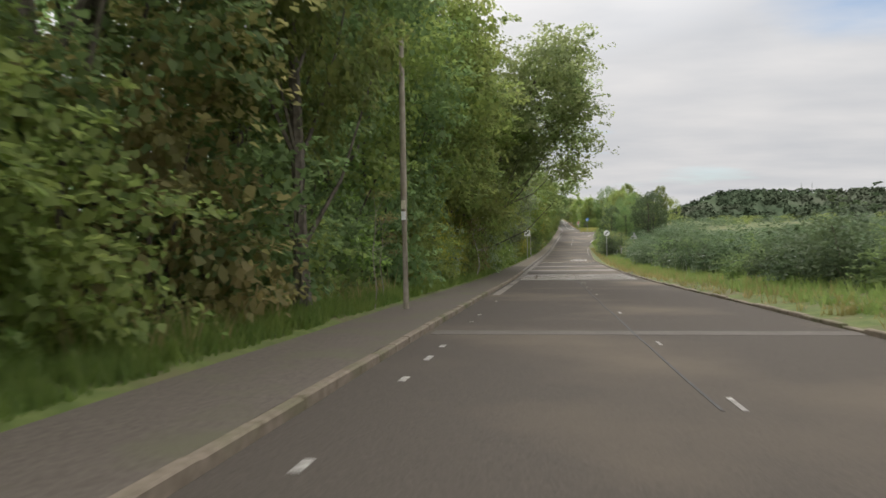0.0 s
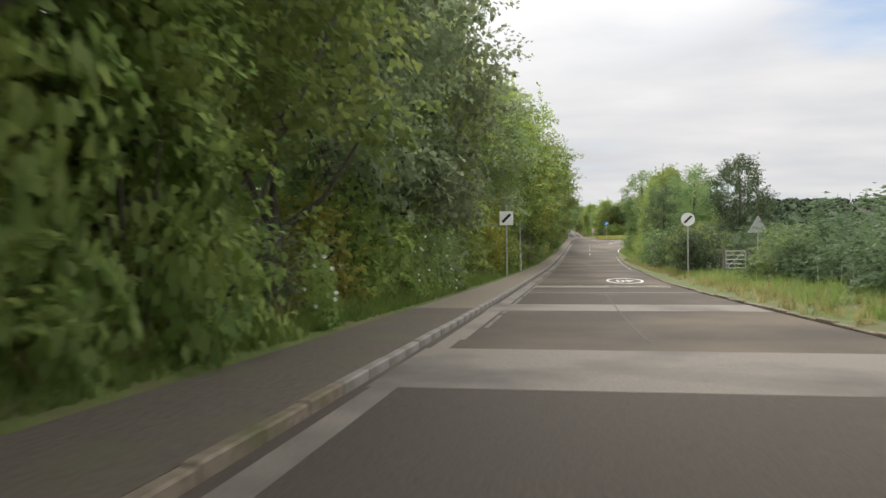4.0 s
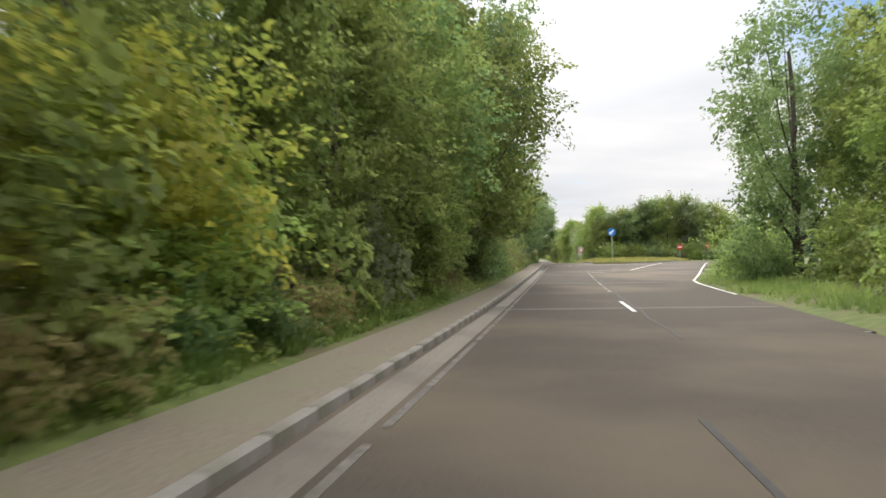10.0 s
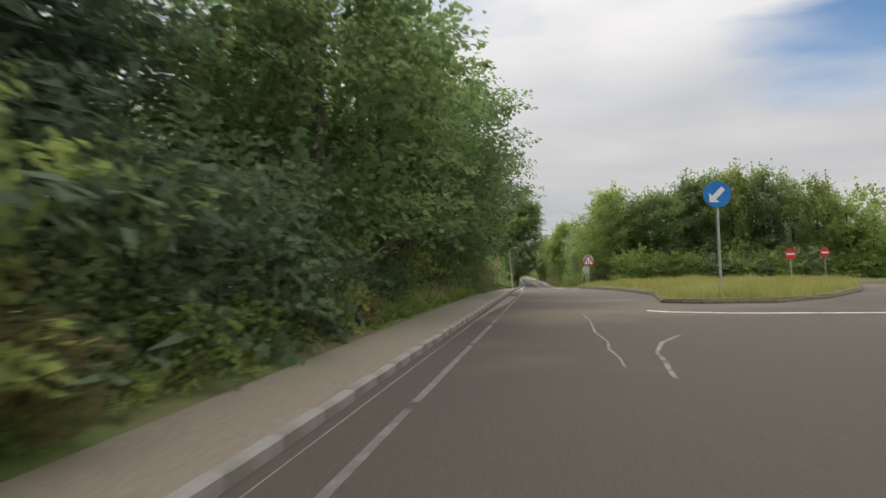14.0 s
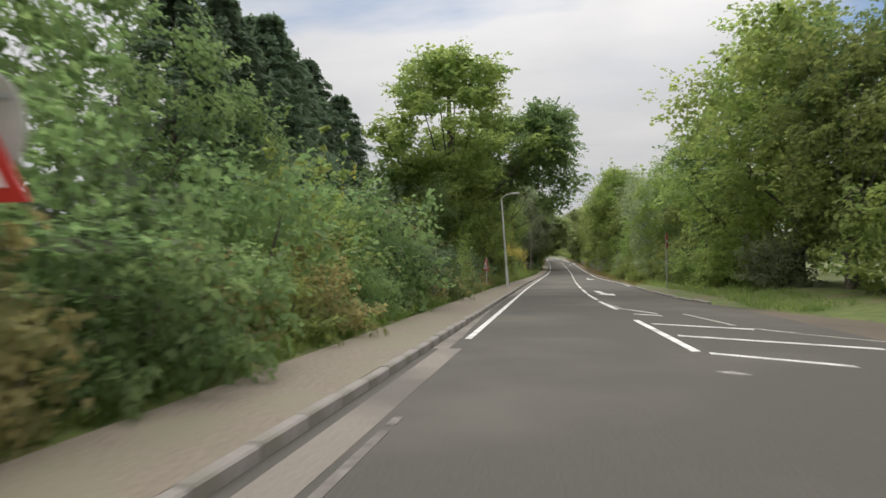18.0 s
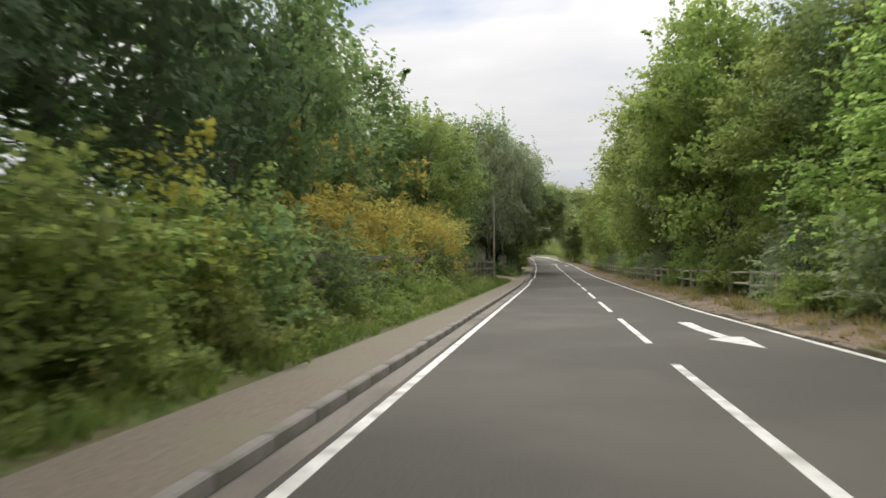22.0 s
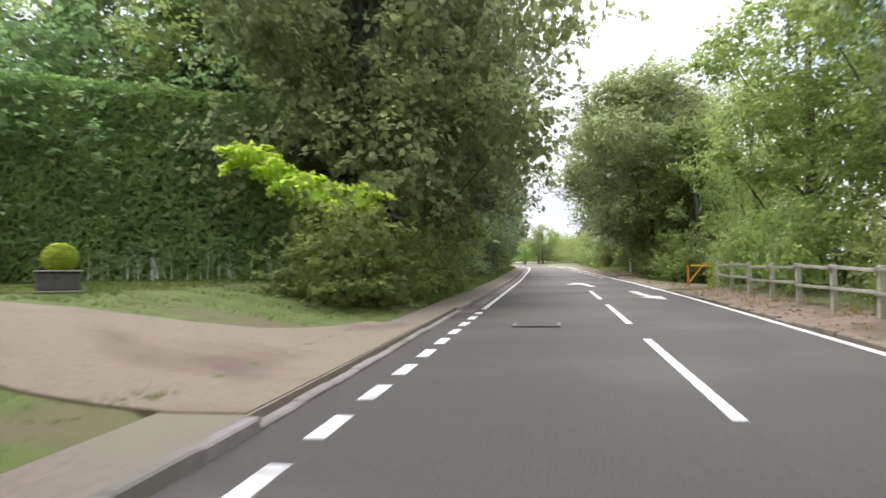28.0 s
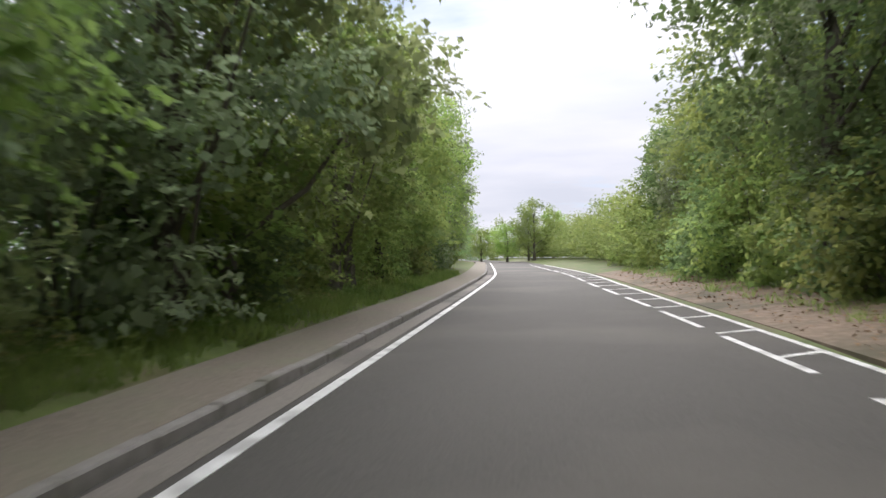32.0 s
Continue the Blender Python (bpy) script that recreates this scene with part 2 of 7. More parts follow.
M_LEAF_OLIVE = leaf_material("leaf_olive", (0.165, 0.175, 0.07), (0.28, 0.235, 0.11))
M_LEAF_FRESH = leaf_material("leaf_fresh", (0.175, 0.25, 0.075), (0.28, 0.35, 0.115))
M_LEAF_GREY = leaf_material("leaf_grey", (0.165, 0.205, 0.12), (0.27, 0.31, 0.18))
M_LEAF_CONIFER = leaf_material("leaf_conifer", (0.075, 0.115, 0.07), (0.125, 0.17, 0.1), through=0.4)
M_LEAF_HEDGE = leaf_material("leaf_hedge", (0.115, 0.18, 0.06), (0.21, 0.285, 0.095))
M_LEAF_SCRUB = leaf_material("leaf_scrub", (0.07, 0.108, 0.055), (0.125, 0.165, 0.085), through=0.4)
M_GRASS = leaf_material("grass", (0.09, 0.135, 0.036), (0.165, 0.2, 0.06))
M_GRASS_ROUGH = leaf_material("grass_rough", (0.115, 0.165, 0.05), (0.19, 0.225, 0.08))
M_GRASS_DRY = leaf_material("grass_dry", (0.20, 0.20, 0.07), (0.34, 0.29, 0.14))
M_GRASS_MEADOW = leaf_material("grass_meadow", (0.15, 0.175, 0.05), (0.29, 0.265, 0.1))
M_BARK = surface("bark", (0.07, 0.06, 0.045), (0.17, 0.15, 0.12), 7, 0.9, 0.7, 30, per_object=0.25)
M_ASPHALT = surface("asphalt", (0.058, 0.049, 0.040), (0.101, 0.084, 0.067), 45, 0.9, 0.35, 140, stain=(0.138, 0.110, 0.080), stain_scale=0.16, gloss=0.2)
M_ASPHALT_NEW = surface("asphalt_new", (0.066, 0.061, 0.052), (0.100, 0.092, 0.080), 45, 0.9, 0.35, 140, stain=(0.119, 0.107, 0.090), stain_scale=0.22, gloss=0.2)
M_ROAD_PALE = surface("road_pale", (0.170, 0.149, 0.123), (0.242, 0.212, 0.178), 30, 0.85, 0.3, 120, stain=(0.111, 0.098, 0.085), stain_scale=0.4)
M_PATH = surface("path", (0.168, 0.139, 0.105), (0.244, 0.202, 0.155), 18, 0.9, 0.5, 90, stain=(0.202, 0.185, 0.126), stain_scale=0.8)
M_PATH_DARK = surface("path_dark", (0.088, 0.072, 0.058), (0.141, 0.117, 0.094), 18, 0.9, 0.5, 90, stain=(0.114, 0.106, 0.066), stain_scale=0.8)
M_KERB_EARTHY = surface("kerb_earthy", (0.15, 0.12, 0.085), (0.25, 0.205, 0.155), 9, 0.95, 0.5, 50, stain=(0.12, 0.115, 0.06), stain_scale=1.2)
M_KERB = surface("kerb", (0.212, 0.191, 0.170), (0.289, 0.264, 0.238), 9, 0.9, 0.4, 50, stain=(0.187, 0.174, 0.140), stain_scale=1.2, per_object=0.02)
M_PAINT = surface("road_paint", (0.62, 0.60, 0.56), (0.80, 0.78, 0.74), 12, 0.7, 0.2, 80, stain=(0.42, 0.40, 0.37), stain_scale=3.0)
M_PAINT_WORN = surface("road_paint_worn", (0.13, 0.115, 0.1), (0.5, 0.47, 0.42), 14, 0.75, 0.2, 80, stain=(0.24, 0.22, 0.20), stain_scale=2.0)
M_PAINT_YELLOW = surface("road_paint_cream", (0.52, 0.48, 0.34), (0.70, 0.66, 0.50), 8, 0.7, 0.2, 80, stain=(0.30, 0.27, 0.21), stain_scale=2.0)
M_SOIL = surface("soil", (0.16, 0.11, 0.07), (0.27, 0.20, 0.14), 8, 0.95, 0.6, 30, stain=(0.10, 0.085, 0.05), stain_scale=0.8)
M_GROUND = surface("ground_grass", (0.072, 0.102, 0.025), (0.136, 0.162, 0.047), 3, 0.95, 0.6, 20, stain=(0.136, 0.119, 0.060), stain_scale=0.5)
M_METAL = surface("galvanised_steel", (0.38, 0.38, 0.37), (0.52, 0.52, 0.50), 5, 0.5, 0.1, 30, metal=0.5)
M_SIGN_WHITE = surface("sign_white", (0.74, 0.74, 0.72), (0.82, 0.82, 0.80), 3, 0.45, 0.0)
M_SIGN_BACK = surface("sign_back", (0.30, 0.31, 0.30), (0.42, 0.43, 0.42), 4, 0.6, 0.1, 30)
M_SIGN_RED = surface("sign_red", (0.48, 0.035, 0.03), (0.60, 0.05, 0.04), 3, 0.45, 0.0)
M_SIGN_BLUE = surface("sign_blue", (0.02, 0.16, 0.50), (0.03, 0.22, 0.60), 3, 0.45, 0.0)
M_SIGN_BLACK = surface("sign_black", (0.012, 0.012, 0.012), (0.03, 0.03, 0.03), 3, 0.5, 0.0)
M_WOOD = surface("weathered_wood", (0.11, 0.10, 0.08), (0.21, 0.19, 0.155), 9, 0.9, 0.5, 40, stain=(0.11, 0.12, 0.08), stain_scale=1.5, per_object=0.2)
M_WOOD_PALE = surface("pale_wood", (0.36, 0.33, 0.26), (0.52, 0.48, 0.40), 9, 0.9, 0.4, 40, stain=(0.22, 0.22, 0.15), stain_scale=1.5, per_object=0.15)
M_GRAVEL = surface("gravel", (0.18, 0.147, 0.1), (0.27, 0.225, 0.16), 30, 0.95, 0.7, 70, stain=(0.15, 0.115, 0.085), stain_scale=0.6)
M_ORANGE = surface("orange_paint", (0.45, 0.13, 0.03), (0.60, 0.20, 0.04), 8, 0.6, 0.2, 40)
M_YELLOW = surface("yellow_paint", (0.62, 0.36, 0.03), (0.75, 0.46, 0.05), 8, 0.6, 0.2, 40)
M_CRACK = surface("crack_seal", (0.160, 0.144, 0.124), (0.288, 0.264, 0.232), 14, 0.9, 0.3, 80, stain=(0.104, 0.092, 0.080), stain_scale=2.5)
M_PAINT_GHOST = surface("road_paint_ghost", (0.095, 0.083, 0.071), (0.22, 0.2, 0.178), 9, 0.8, 0.2, 80, stain=(0.115, 0.1, 0.086), stain_scale=1.4)
M_BAND = surface("pale_band", (0.092, 0.079, 0.066), (0.145, 0.126, 0.106), 20, 0.85, 0.3, 120, stain=(0.106, 0.090, 0.075), stain_scale=1.5)
M_TAR = surface("tar_seam", (0.035, 0.032, 0.03), (0.065, 0.06, 0.055), 14, 0.7, 0.3, 80)
M_COLUMN = surface("concrete_column", (0.42, 0.41, 0.37), (0.55, 0.54, 0.5), 6, 0.85, 0.2, 40, stain=(0.33, 0.32, 0.27), stain_scale=1.5)
M_POLE = surface("pole_wood", (0.27, 0.235, 0.185), (0.37, 0.33, 0.265), 6, 0.85, 0.4, 40, stain=(0.25, 0.21, 0.15), stain_scale=1.2)
M_BOARD = surface("board_wood", (0.135, 0.12, 0.095), (0.22, 0.195, 0.155), 7, 0.9, 0.4, 40, stain=(0.12, 0.115, 0.085), stain_scale=1.2, per_object=0.12)
M_SLATE = surface("dark_stone", (0.05, 0.047, 0.044), (0.1, 0.094, 0.088), 9, 0.9, 0.5, 40, stain=(0.075, 0.08, 0.055), stain_scale=2.0)
M_CAR = surface("car_paint", (0.03, 0.033, 0.038), (0.042, 0.046, 0.052), 3, 0.3, 0.0, gloss=0.5)
M_GLASS_DARK = surface("car_glass", (0.012, 0.014, 0.015), (0.02, 0.022, 0.024), 3, 0.1, 0.0, gloss=0.6)
M_PLATE = surface("plate_yellow", (0.72, 0.62, 0.05), (0.8, 0.7, 0.08), 6, 0.5, 0.0)
M_BRICK = surface("brick", (0.30, 0.12, 0.07), (0.40, 0.18, 0.11), 12, 0.9, 0.4, 60, per_object=0.2)

# ---- helpers for building ----


def part(name, bm, mat, parent=None, label=""):
    me = bpy.data.meshes.new(name)
    if isinstance(bm, bmesh.types.BMesh):
        bmesh.ops.recalc_face_normals(bm, faces=bm.faces)
        bm.to_mesh(me)
        bm.free()
    else:
        me = bm
    if mat and not me.materials:
        me.materials.append(mat)
    ob = new(name, me)
    if parent:
        ob.parent = parent
    if label:
        tagged(ob, label)
    return ob


def box(bm, x0, y0, z0, x1, y1, z1, bevel=0.0):
    r = bmesh.ops.create_cube(bm, size=1.0)
    vs = r["verts"]
    for v in vs:
        v.co = Vector(((x0 + x1) / 2 + v.co.x * (x1 - x0), (y0 + y1) / 2 + v.co.y * (y1 - y0), (z0 + z1) / 2 + v.co.z * (z1 - z0)))
    if bevel:
        es = list({e for v in vs for e in v.link_edges})
        bmesh.ops.bevel(bm, geom=es, offset=bevel, segments=1, affect="EDGES")
    return bm


def tube(bm, pts, radii, sides=7, cap=True):
    rings = []
    pts = [Vector(p) for p in pts]
    for i, p in enumerate(pts):
        d = (pts[min(i + 1, len(pts) - 1)] - pts[max(i - 1, 0)]).normalized()
        q = d.to_track_quat("Z", "Y")
        rings.append([bm.verts.new(p + q @ Vector((radii[i] * math.cos(a), radii[i] * math.sin(a), 0)))
                      for a in (2 * math.pi * k / sides for k in range(sides))])
    for a, b in zip(rings, rings[1:]):
        for k in range(sides):
            bm.faces.new((a[k], a[(k + 1) % sides], b[(k + 1) % sides], b[k]))
    if cap:
        bm.faces.new(rings[-1])
        bm.faces.new(rings[0][::-1])
    return bm


def prism(bm, outline, depth, m=None):
    """A flat plate: an outline in x and z, extruded along +y."""
    front = [bm.verts.new((x, 0, z)) for x, z in outline]
    back = [bm.verts.new((x, depth, z)) for x, z in outline]
    n = len(outline)
    bm.faces.new(front)
    bm.faces.new(back[::-1])
    for i in range(n):
        bm.faces.new((front[i], front[(i + 1) % n], back[(i + 1) % n], back[i]))
    if m is not None:
        bmesh.ops.transform(bm, matrix=m, verts=front + back)
    return bm


def mesh_from_arrays(name, verts, faces, smooth=False):
    """A mesh from a numpy array of corners and one of faces that all have the same number of corners."""
    me = bpy.data.meshes.new(name)
    nf, k = faces.shape
    me.vertices.add(len(verts))
    me.vertices.foreach_set("co", np.ascontiguousarray(verts, dtype=np.float32).ravel())
    me.loops.add(nf * k)
    me.loops.foreach_set("vertex_index", np.ascontiguousarray(faces, dtype=np.int32).ravel())
    me.polygons.add(nf)
    me.polygons.foreach_set("loop_start", np.arange(0, nf * k, k, dtype=np.int32))
    me.polygons.foreach_set("loop_total", np.full(nf, k, dtype=np.int32))
    me.update(calc_edges=True)
    return me


# ---- the line of the road: y, x, z of the driven line on the road's surface ----
ROAD = [(-40, 0.00, 1.30), (-20, 0.00, 0.87), (0, 0.00, 0.00), (20, -0.04, -1.04), (40, 0.01, -2.12), (60, 0.05, -2.94), (80, 0.48, -3.55), (100, 1.15, -3.91), (120, 1.78, -4.20), (140, 2.46, -4.12), (160, 3.23, -3.76), (180, 4.14, -3.22), (200, 5.02, -2.58), (220, 5.71, -2.16), (240, 5.95, -2.10), (260, 6.01, -2.13), (280, 5.93, -2.23), (300, 6.15, -2.22), (320, 6.52, -2.18), (340, 6.90, -2.11), (360, 7.15, -1.97), (380, 7.12, -1.56), (400, 7.02, -0.93), (420, 6.77, -0.41), (455, 5.88, 0.66), (470, 5.39, 1.15), (485, 3.95, 1.57), (500, 2.51, 1.99), (520, 0.59, 2.55), (550, -4.66, 3.26), (600, -13.41, 4.45)]
R_Y, R_X, R_Z = (np.array(c, float) for c in zip(*ROAD))


def smooth_line(values):
    fine = np.arange(-40.0, 600.1, 2.0)
    v = np.interp(fine, R_Y, values)
    for _ in range(12):
        v[1:-1] = (v[:-2] + 2 * v[1:-1] + v[2:]) / 4
    return fine, v


FINE_Y, FINE_X = smooth_line(R_X)
_, FINE_Z = smooth_line(R_Z)


def rx(y):
    return float(np.interp(y, FINE_Y, FINE_X))


def rz(y):
    return float(np.interp(y, FINE_Y, FINE_Z))


def along(u, y, h=0.0):
    return Vector((rx(y) + u, y, rz(y) + h))


def table(pairs):
    ys, vs = zip(*pairs)
    return lambda y: float(np.interp(y, ys, vs))


# offsets from the driven line
kerb_u = table([(-40, -2.12), (60, -2.08), (90, -2.1), (125, -2.05), (160, -1.95), (200, -1.9), (235, -1.96), (330, -2.08), (380, -2.25), (415, -2.3), (470, -2.2), (600, -2.2)])
path_u = table([(-40, -3.9), (30, -3.85), (60, -3.8), (90, -3.6), (125, -3.4), (160, -3.0), (180, -3.15), (235, -3.4), (280, -3.5), (313, -3.0), (345, -3.15), (415, -3.2), (440, -3.45), (600, -3.4)])


# ---- ground, road, path ----
def strip(name, y0, y1, left, right, h, mat, step=2.0, cols=1, drop=0.25, label="", category="", kind="structure"):
    """A paved strip with thickness that follows the road between two offsets."""
    ys = [y0 + (y1 - y0) * i / max(1, round((y1 - y0) / step)) for i in range(max(1, round((y1 - y0) / step)) + 1)]
    bm = bmesh.new()
    rows = []
    for y in ys:
        a, b = (left(y) if callable(left) else left), (right(y) if callable(right) else right)
        rows.append([bm.verts.new(along(a + (b - a) * k / cols, y, h)) for k in range(cols + 1)])
    low = [(bm.verts.new(r[0].co - Vector((0, 0, drop))), bm.verts.new(r[-1].co - Vector((0, 0, drop)))) for r in rows]
    for i in range(len(rows) - 1):
        for k in range(cols):
            bm.faces.new((rows[i][k], rows[i][k + 1], rows[i + 1][k + 1], rows[i + 1][k]))
        bm.faces.new((rows[i][0], rows[i + 1][0], low[i + 1][0], low[i][0]))
        bm.faces.new((rows[i + 1][-1], rows[i][-1], low[i][1], low[i + 1][1]))
    bm.faces.new((rows[0][0], low[0][0], low[0][1], rows[0][-1]))
    bm.faces.new((rows[-1][-1], low[-1][1], low[-1][0], rows[-1][0]))
    return tagged(part(name, bm, mat), label, category, "", kind)


main_right = table([(-40, 5.0), (12, 5.0), (45, 5.2), (60, 5.2), (85, 4.65), (105, 4.8), (125, 5.15), (140, 5.2), (257, 5.2), (261.5, 4.95), (266, 4.55), (275, 4.6), (285, 4.75), (290, 4.9), (305, 4.35), (313, 4.05), (380, 4.15), (415, 4.1), (425, 3.75), (440, 3.65), (460, 3.3), (600, 3.3)])
fork_u = table([(140, 5.3), (150, 5.9), (164, 6.6), (175, 9.0), (186, 11.4), (200, 14.6), (215, 19.0), (230, 25.0), (240, 34.0), (248, 34.0), (254, 7.0), (258, 5.9), (262, 4.95)])


def ground_height(u, y):
    yy = min(max(y, -40), 600)
    if 140 < yy < 262 and main_right(yy) - 0.3 < u < fork_u(yy) + 0.2:
        return -0.10
    if u < kerb_u(yy) + 0.3:
        d = path_u(yy) - u
        if d < 0.02:
            return -0.02
        g = min(1.0, max(0.0, (yy - 376) / 6)) * min(1.0, max(0.0, (404 - yy) / 6))
        return 0.085 + min(0.5, 0.11 * d) + g * min(0.25, 0.1 * max(0.0, d - 1.0))
    r = fork_u(yy) if 140 < yy < 262 else main_right(yy)
    if u > r:
        gate = min(1.0, max(0.0, (yy - 404) / 3)) * min(1.0, max(0.0, (426 - yy) / 3))
        if gate > 0:
            return (1 - gate) * min(0.45, 0.12 * (u - r)) - gate * min(0.6, 0.03 + 0.05 * (u - r))
        return 0.0 + min(0.45, 0.12 * (u - r)) - 0.01 * max(0.0, min(u - 12, 60))
    return -0.10


def build_ground():
    us = [-2500, -900, -300, -120, -60, -30, -18, -12, -9, -7, -6, -5, -4.5, -4.0, -3.7, -3.4, -3.1, -2.4, -1.7, 0, 2, 3.0, 3.6, 4.0, 4.4, 4.8, 5.2, 5.6, 6.2, 7, 8.2, 10, 12, 15, 18, 22, 27, 33, 45, 70, 120, 300, 900, 2500]
    ys = [-2500, -800, -200, -80] + list(range(-40, 601, 4)) + [640, 720, 900, 1400, 2500, 4000]
    verts, faces = [], []
    for y in ys:
        yc = min(max(y, -40), 600)
        for u in us:
            h = ground_height(u, y)
            bump = 0.06 * noise.noise((u * 0.6, y * 0.4, 0.0)) if (u < -4.2 or u > 6.5) else 0.0
            far = max(0.0, abs(u) - 120) * 0.0
            verts.append((rx(yc) + u, y, rz(yc) + h + bump + far))
    n = len(us)
    for j in range(len(ys) - 1):
        for i in range(n - 1):
            faces.append((j * n + i, j * n + i + 1, (j + 1) * n + i + 1, (j + 1) * n + i))
    me = mesh_from_arrays("ground", np.array(verts), np.array(faces))
    me.materials.append(M_GROUND)
    tagged(new("ground", me), "rough grassy ground along the road", "ground", "", "structure")


build_ground()
strip("road", -40, 238, kerb_u, main_right, 0.0, M_ASPHALT, label="worn grey-brown asphalt carriageway", category="road", cols=4)
strip("road", 238, 600, kerb_u, main_right, 0.0, M_ASPHALT_NEW, label="newer dark grey asphalt carriageway with white lines", category="road", cols=4)
strip("junction_road", 141, 262, main_right, fork_u, 0.0, M_ASPHALT, label="worn asphalt mouth of a forking side road", category="road", cols=5)
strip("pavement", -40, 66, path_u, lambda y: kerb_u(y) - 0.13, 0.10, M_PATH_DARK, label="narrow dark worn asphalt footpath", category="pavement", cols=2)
strip("pavement", 66, 600, path_u, lambda y: kerb_u(y) - 0.13, 0.10, M_PATH, label="narrow dusty asphalt footpath", category="pavement", cols=2)

# low transverse pale bands and joints across the old road


def bar(name, pts, h, mat, thick=0.012, label="", category="road marking", parent=None, kind=""):
    """A painted marking: a flat outline in (offset, y), a few millimetres proud of the road."""
    bm = bmesh.new()
    top = [bm.verts.new(along(u, y, h)) for u, y in pts]
    low = [bm.verts.new(along(u, y, h - thick)) for u, y in pts]
    bm.faces.new(top)
    n = len(pts)
    for i in range(n):
        bm.faces.new((top[i], top[(i + 1) % n], low[(i + 1) % n], low[i]))
    return tagged(part(name, bm, mat, parent), label, category, "", kind)


# ---- foliage ----
def leaf_faces(rng, centres, normals, length, width, jitter=0.5, droop=0.2, four=False):
    """Small pointed leaves at the given places: three corners each, or four for those seen from close by."""
    n = len(centres)
    nrm = normals + rng.normal(0, jitter, (n, 3))
    nrm /= np.linalg.norm(nrm, axis=1)[:, None] + 1e-9
    ax = rng.normal(0, 1, (n, 3))
    ax[:, 2] -= droop * 2
    ax -= (ax * nrm).sum(1)[:, None] * nrm
    ax /= np.linalg.norm(ax, axis=1)[:, None] + 1e-9
    side = np.cross(nrm, ax)
    s = rng.uniform(0.65, 1.3, (n, 1))
    L, Wd = length * s, width * s * rng.uniform(0.8, 1.2, (n, 1))
    base = centres - ax * L * 0.45
    tip = centres + ax * L * 0.55
    if four:
        mid = centres - ax * L * 0.06
        return np.stack([base, mid + side * Wd * 0.62 + nrm * Wd * 0.16, tip - nrm * L * 0.12, mid - side * Wd * 0.62 + nrm * Wd * 0.16], 1).reshape(-1, 3)
    verts = np.stack([base + side * Wd * 0.5, tip, base - side * Wd * 0.5 + nrm * Wd * 0.3], 1).reshape(-1, 3)
    return verts


def cloud_mesh(name, rng, blobs, leaves, length, width, droop=0.2, fill=0.14, shell=(0.72, 1.06), flat=0.35, spray=0.62):
    """A leafy mass over a set of ellipsoids (centre, radii): most leaves in flat outward sprays with dark gaps between them, the rest in a loose inner layer."""
    vol = np.array([b[1][0] * b[1][1] + b[1][0] * b[1][2] for b in blobs])
    cens, rads = np.array([b[0] for b in blobs]), np.array([b[1] for b in blobs])
    inside = int(leaves * (1 - spray))
    out = []
    # loose layer that closes the crown from within
    pick = rng.choice(len(blobs), inside, p=vol / vol.sum())
    d = rng.normal(0, 1, (inside, 3))
    d /= np.linalg.norm(d, axis=1)[:, None]
    r = rng.uniform(shell[0] * 0.62, shell[1] * 0.86, (inside, 1)) * (1 + 0.16 * np.sin(9 * d[:, :1] + 5 * d[:, 1:2]) * np.cos(7 * d[:, 2:3]))
    nrm = d.copy()
    nrm[:, 2] += flat
    out.append(leaf_faces(rng, cens[pick] + d * rads[pick] * r, nrm, length * 1.1, width * 1.15, 0.55, droop, True))
    # sprays: twigs that fan out of the mass, their leaves lying in layers
    count = leaves - inside
    sprays = max(6, count // 22)
    sb = rng.choice(len(blobs), sprays, p=vol / vol.sum())
    sd = rng.normal(0, 1, (sprays, 3))
    sd[:, 2] += 0.25
    sd /= np.linalg.norm(sd, axis=1)[:, None]
    root = cens[sb] + sd * rads[sb] * rng.uniform(shell[0] * 0.9, shell[1] * 0.98, (sprays, 1))
    axis = sd * np.array((1, 1, 0.55)) + rng.normal(0, 0.22, (sprays, 3))
    axis[:, 2] += 0.10 - 0.45 * droop
    axis /= np.linalg.norm(axis, axis=1)[:, None]
    side = np.cross(axis, np.array((0, 0, 1.0)))
    side /= np.linalg.norm(side, axis=1)[:, None] + 1e-9
    up = np.cross(side, axis)
    reach = np.minimum(0.62, 0.55 * rads[sb].mean(1)) * rng.uniform(0.6, 1.35, sprays)
    k = rng.integers(0, sprays, count)
    f = rng.uniform(-0.35, 1.0, count)
    spread = reach[k] * 0.34 * (1.05 - 0.6 * np.abs(f))
    p = root[k] + axis[k] * (f * reach[k])[:, None] + side[k] * (rng.normal(0, 1, count) * spread)[:, None] + up[k] * (rng.normal(0, 0.10, count) * reach[k] - 0.16 * reach[k] * np.clip(f, 0, 1) ** 2)[:, None]
    out.append(leaf_faces(rng, p, up[k] + 0.35 * sd[k], length, width, 0.34, droop, True))
    k = int(leaves * fill)
    pick = rng.choice(len(blobs), k, p=vol / vol.sum())
    d = rng.normal(0, 1, (k, 3))
    d /= np.linalg.norm(d, axis=1)[:, None]
    out.append(leaf_faces(rng, cens[pick] + d * rads[pick] * rng.uniform(0.3, 0.6, (k, 1)), d, length * 1.2, width * 1.4, 0.5, 0, True))
    v = np.concatenate(out)
    return mesh_from_arrays(name, v, np.arange(len(v)).reshape(-1, 4))


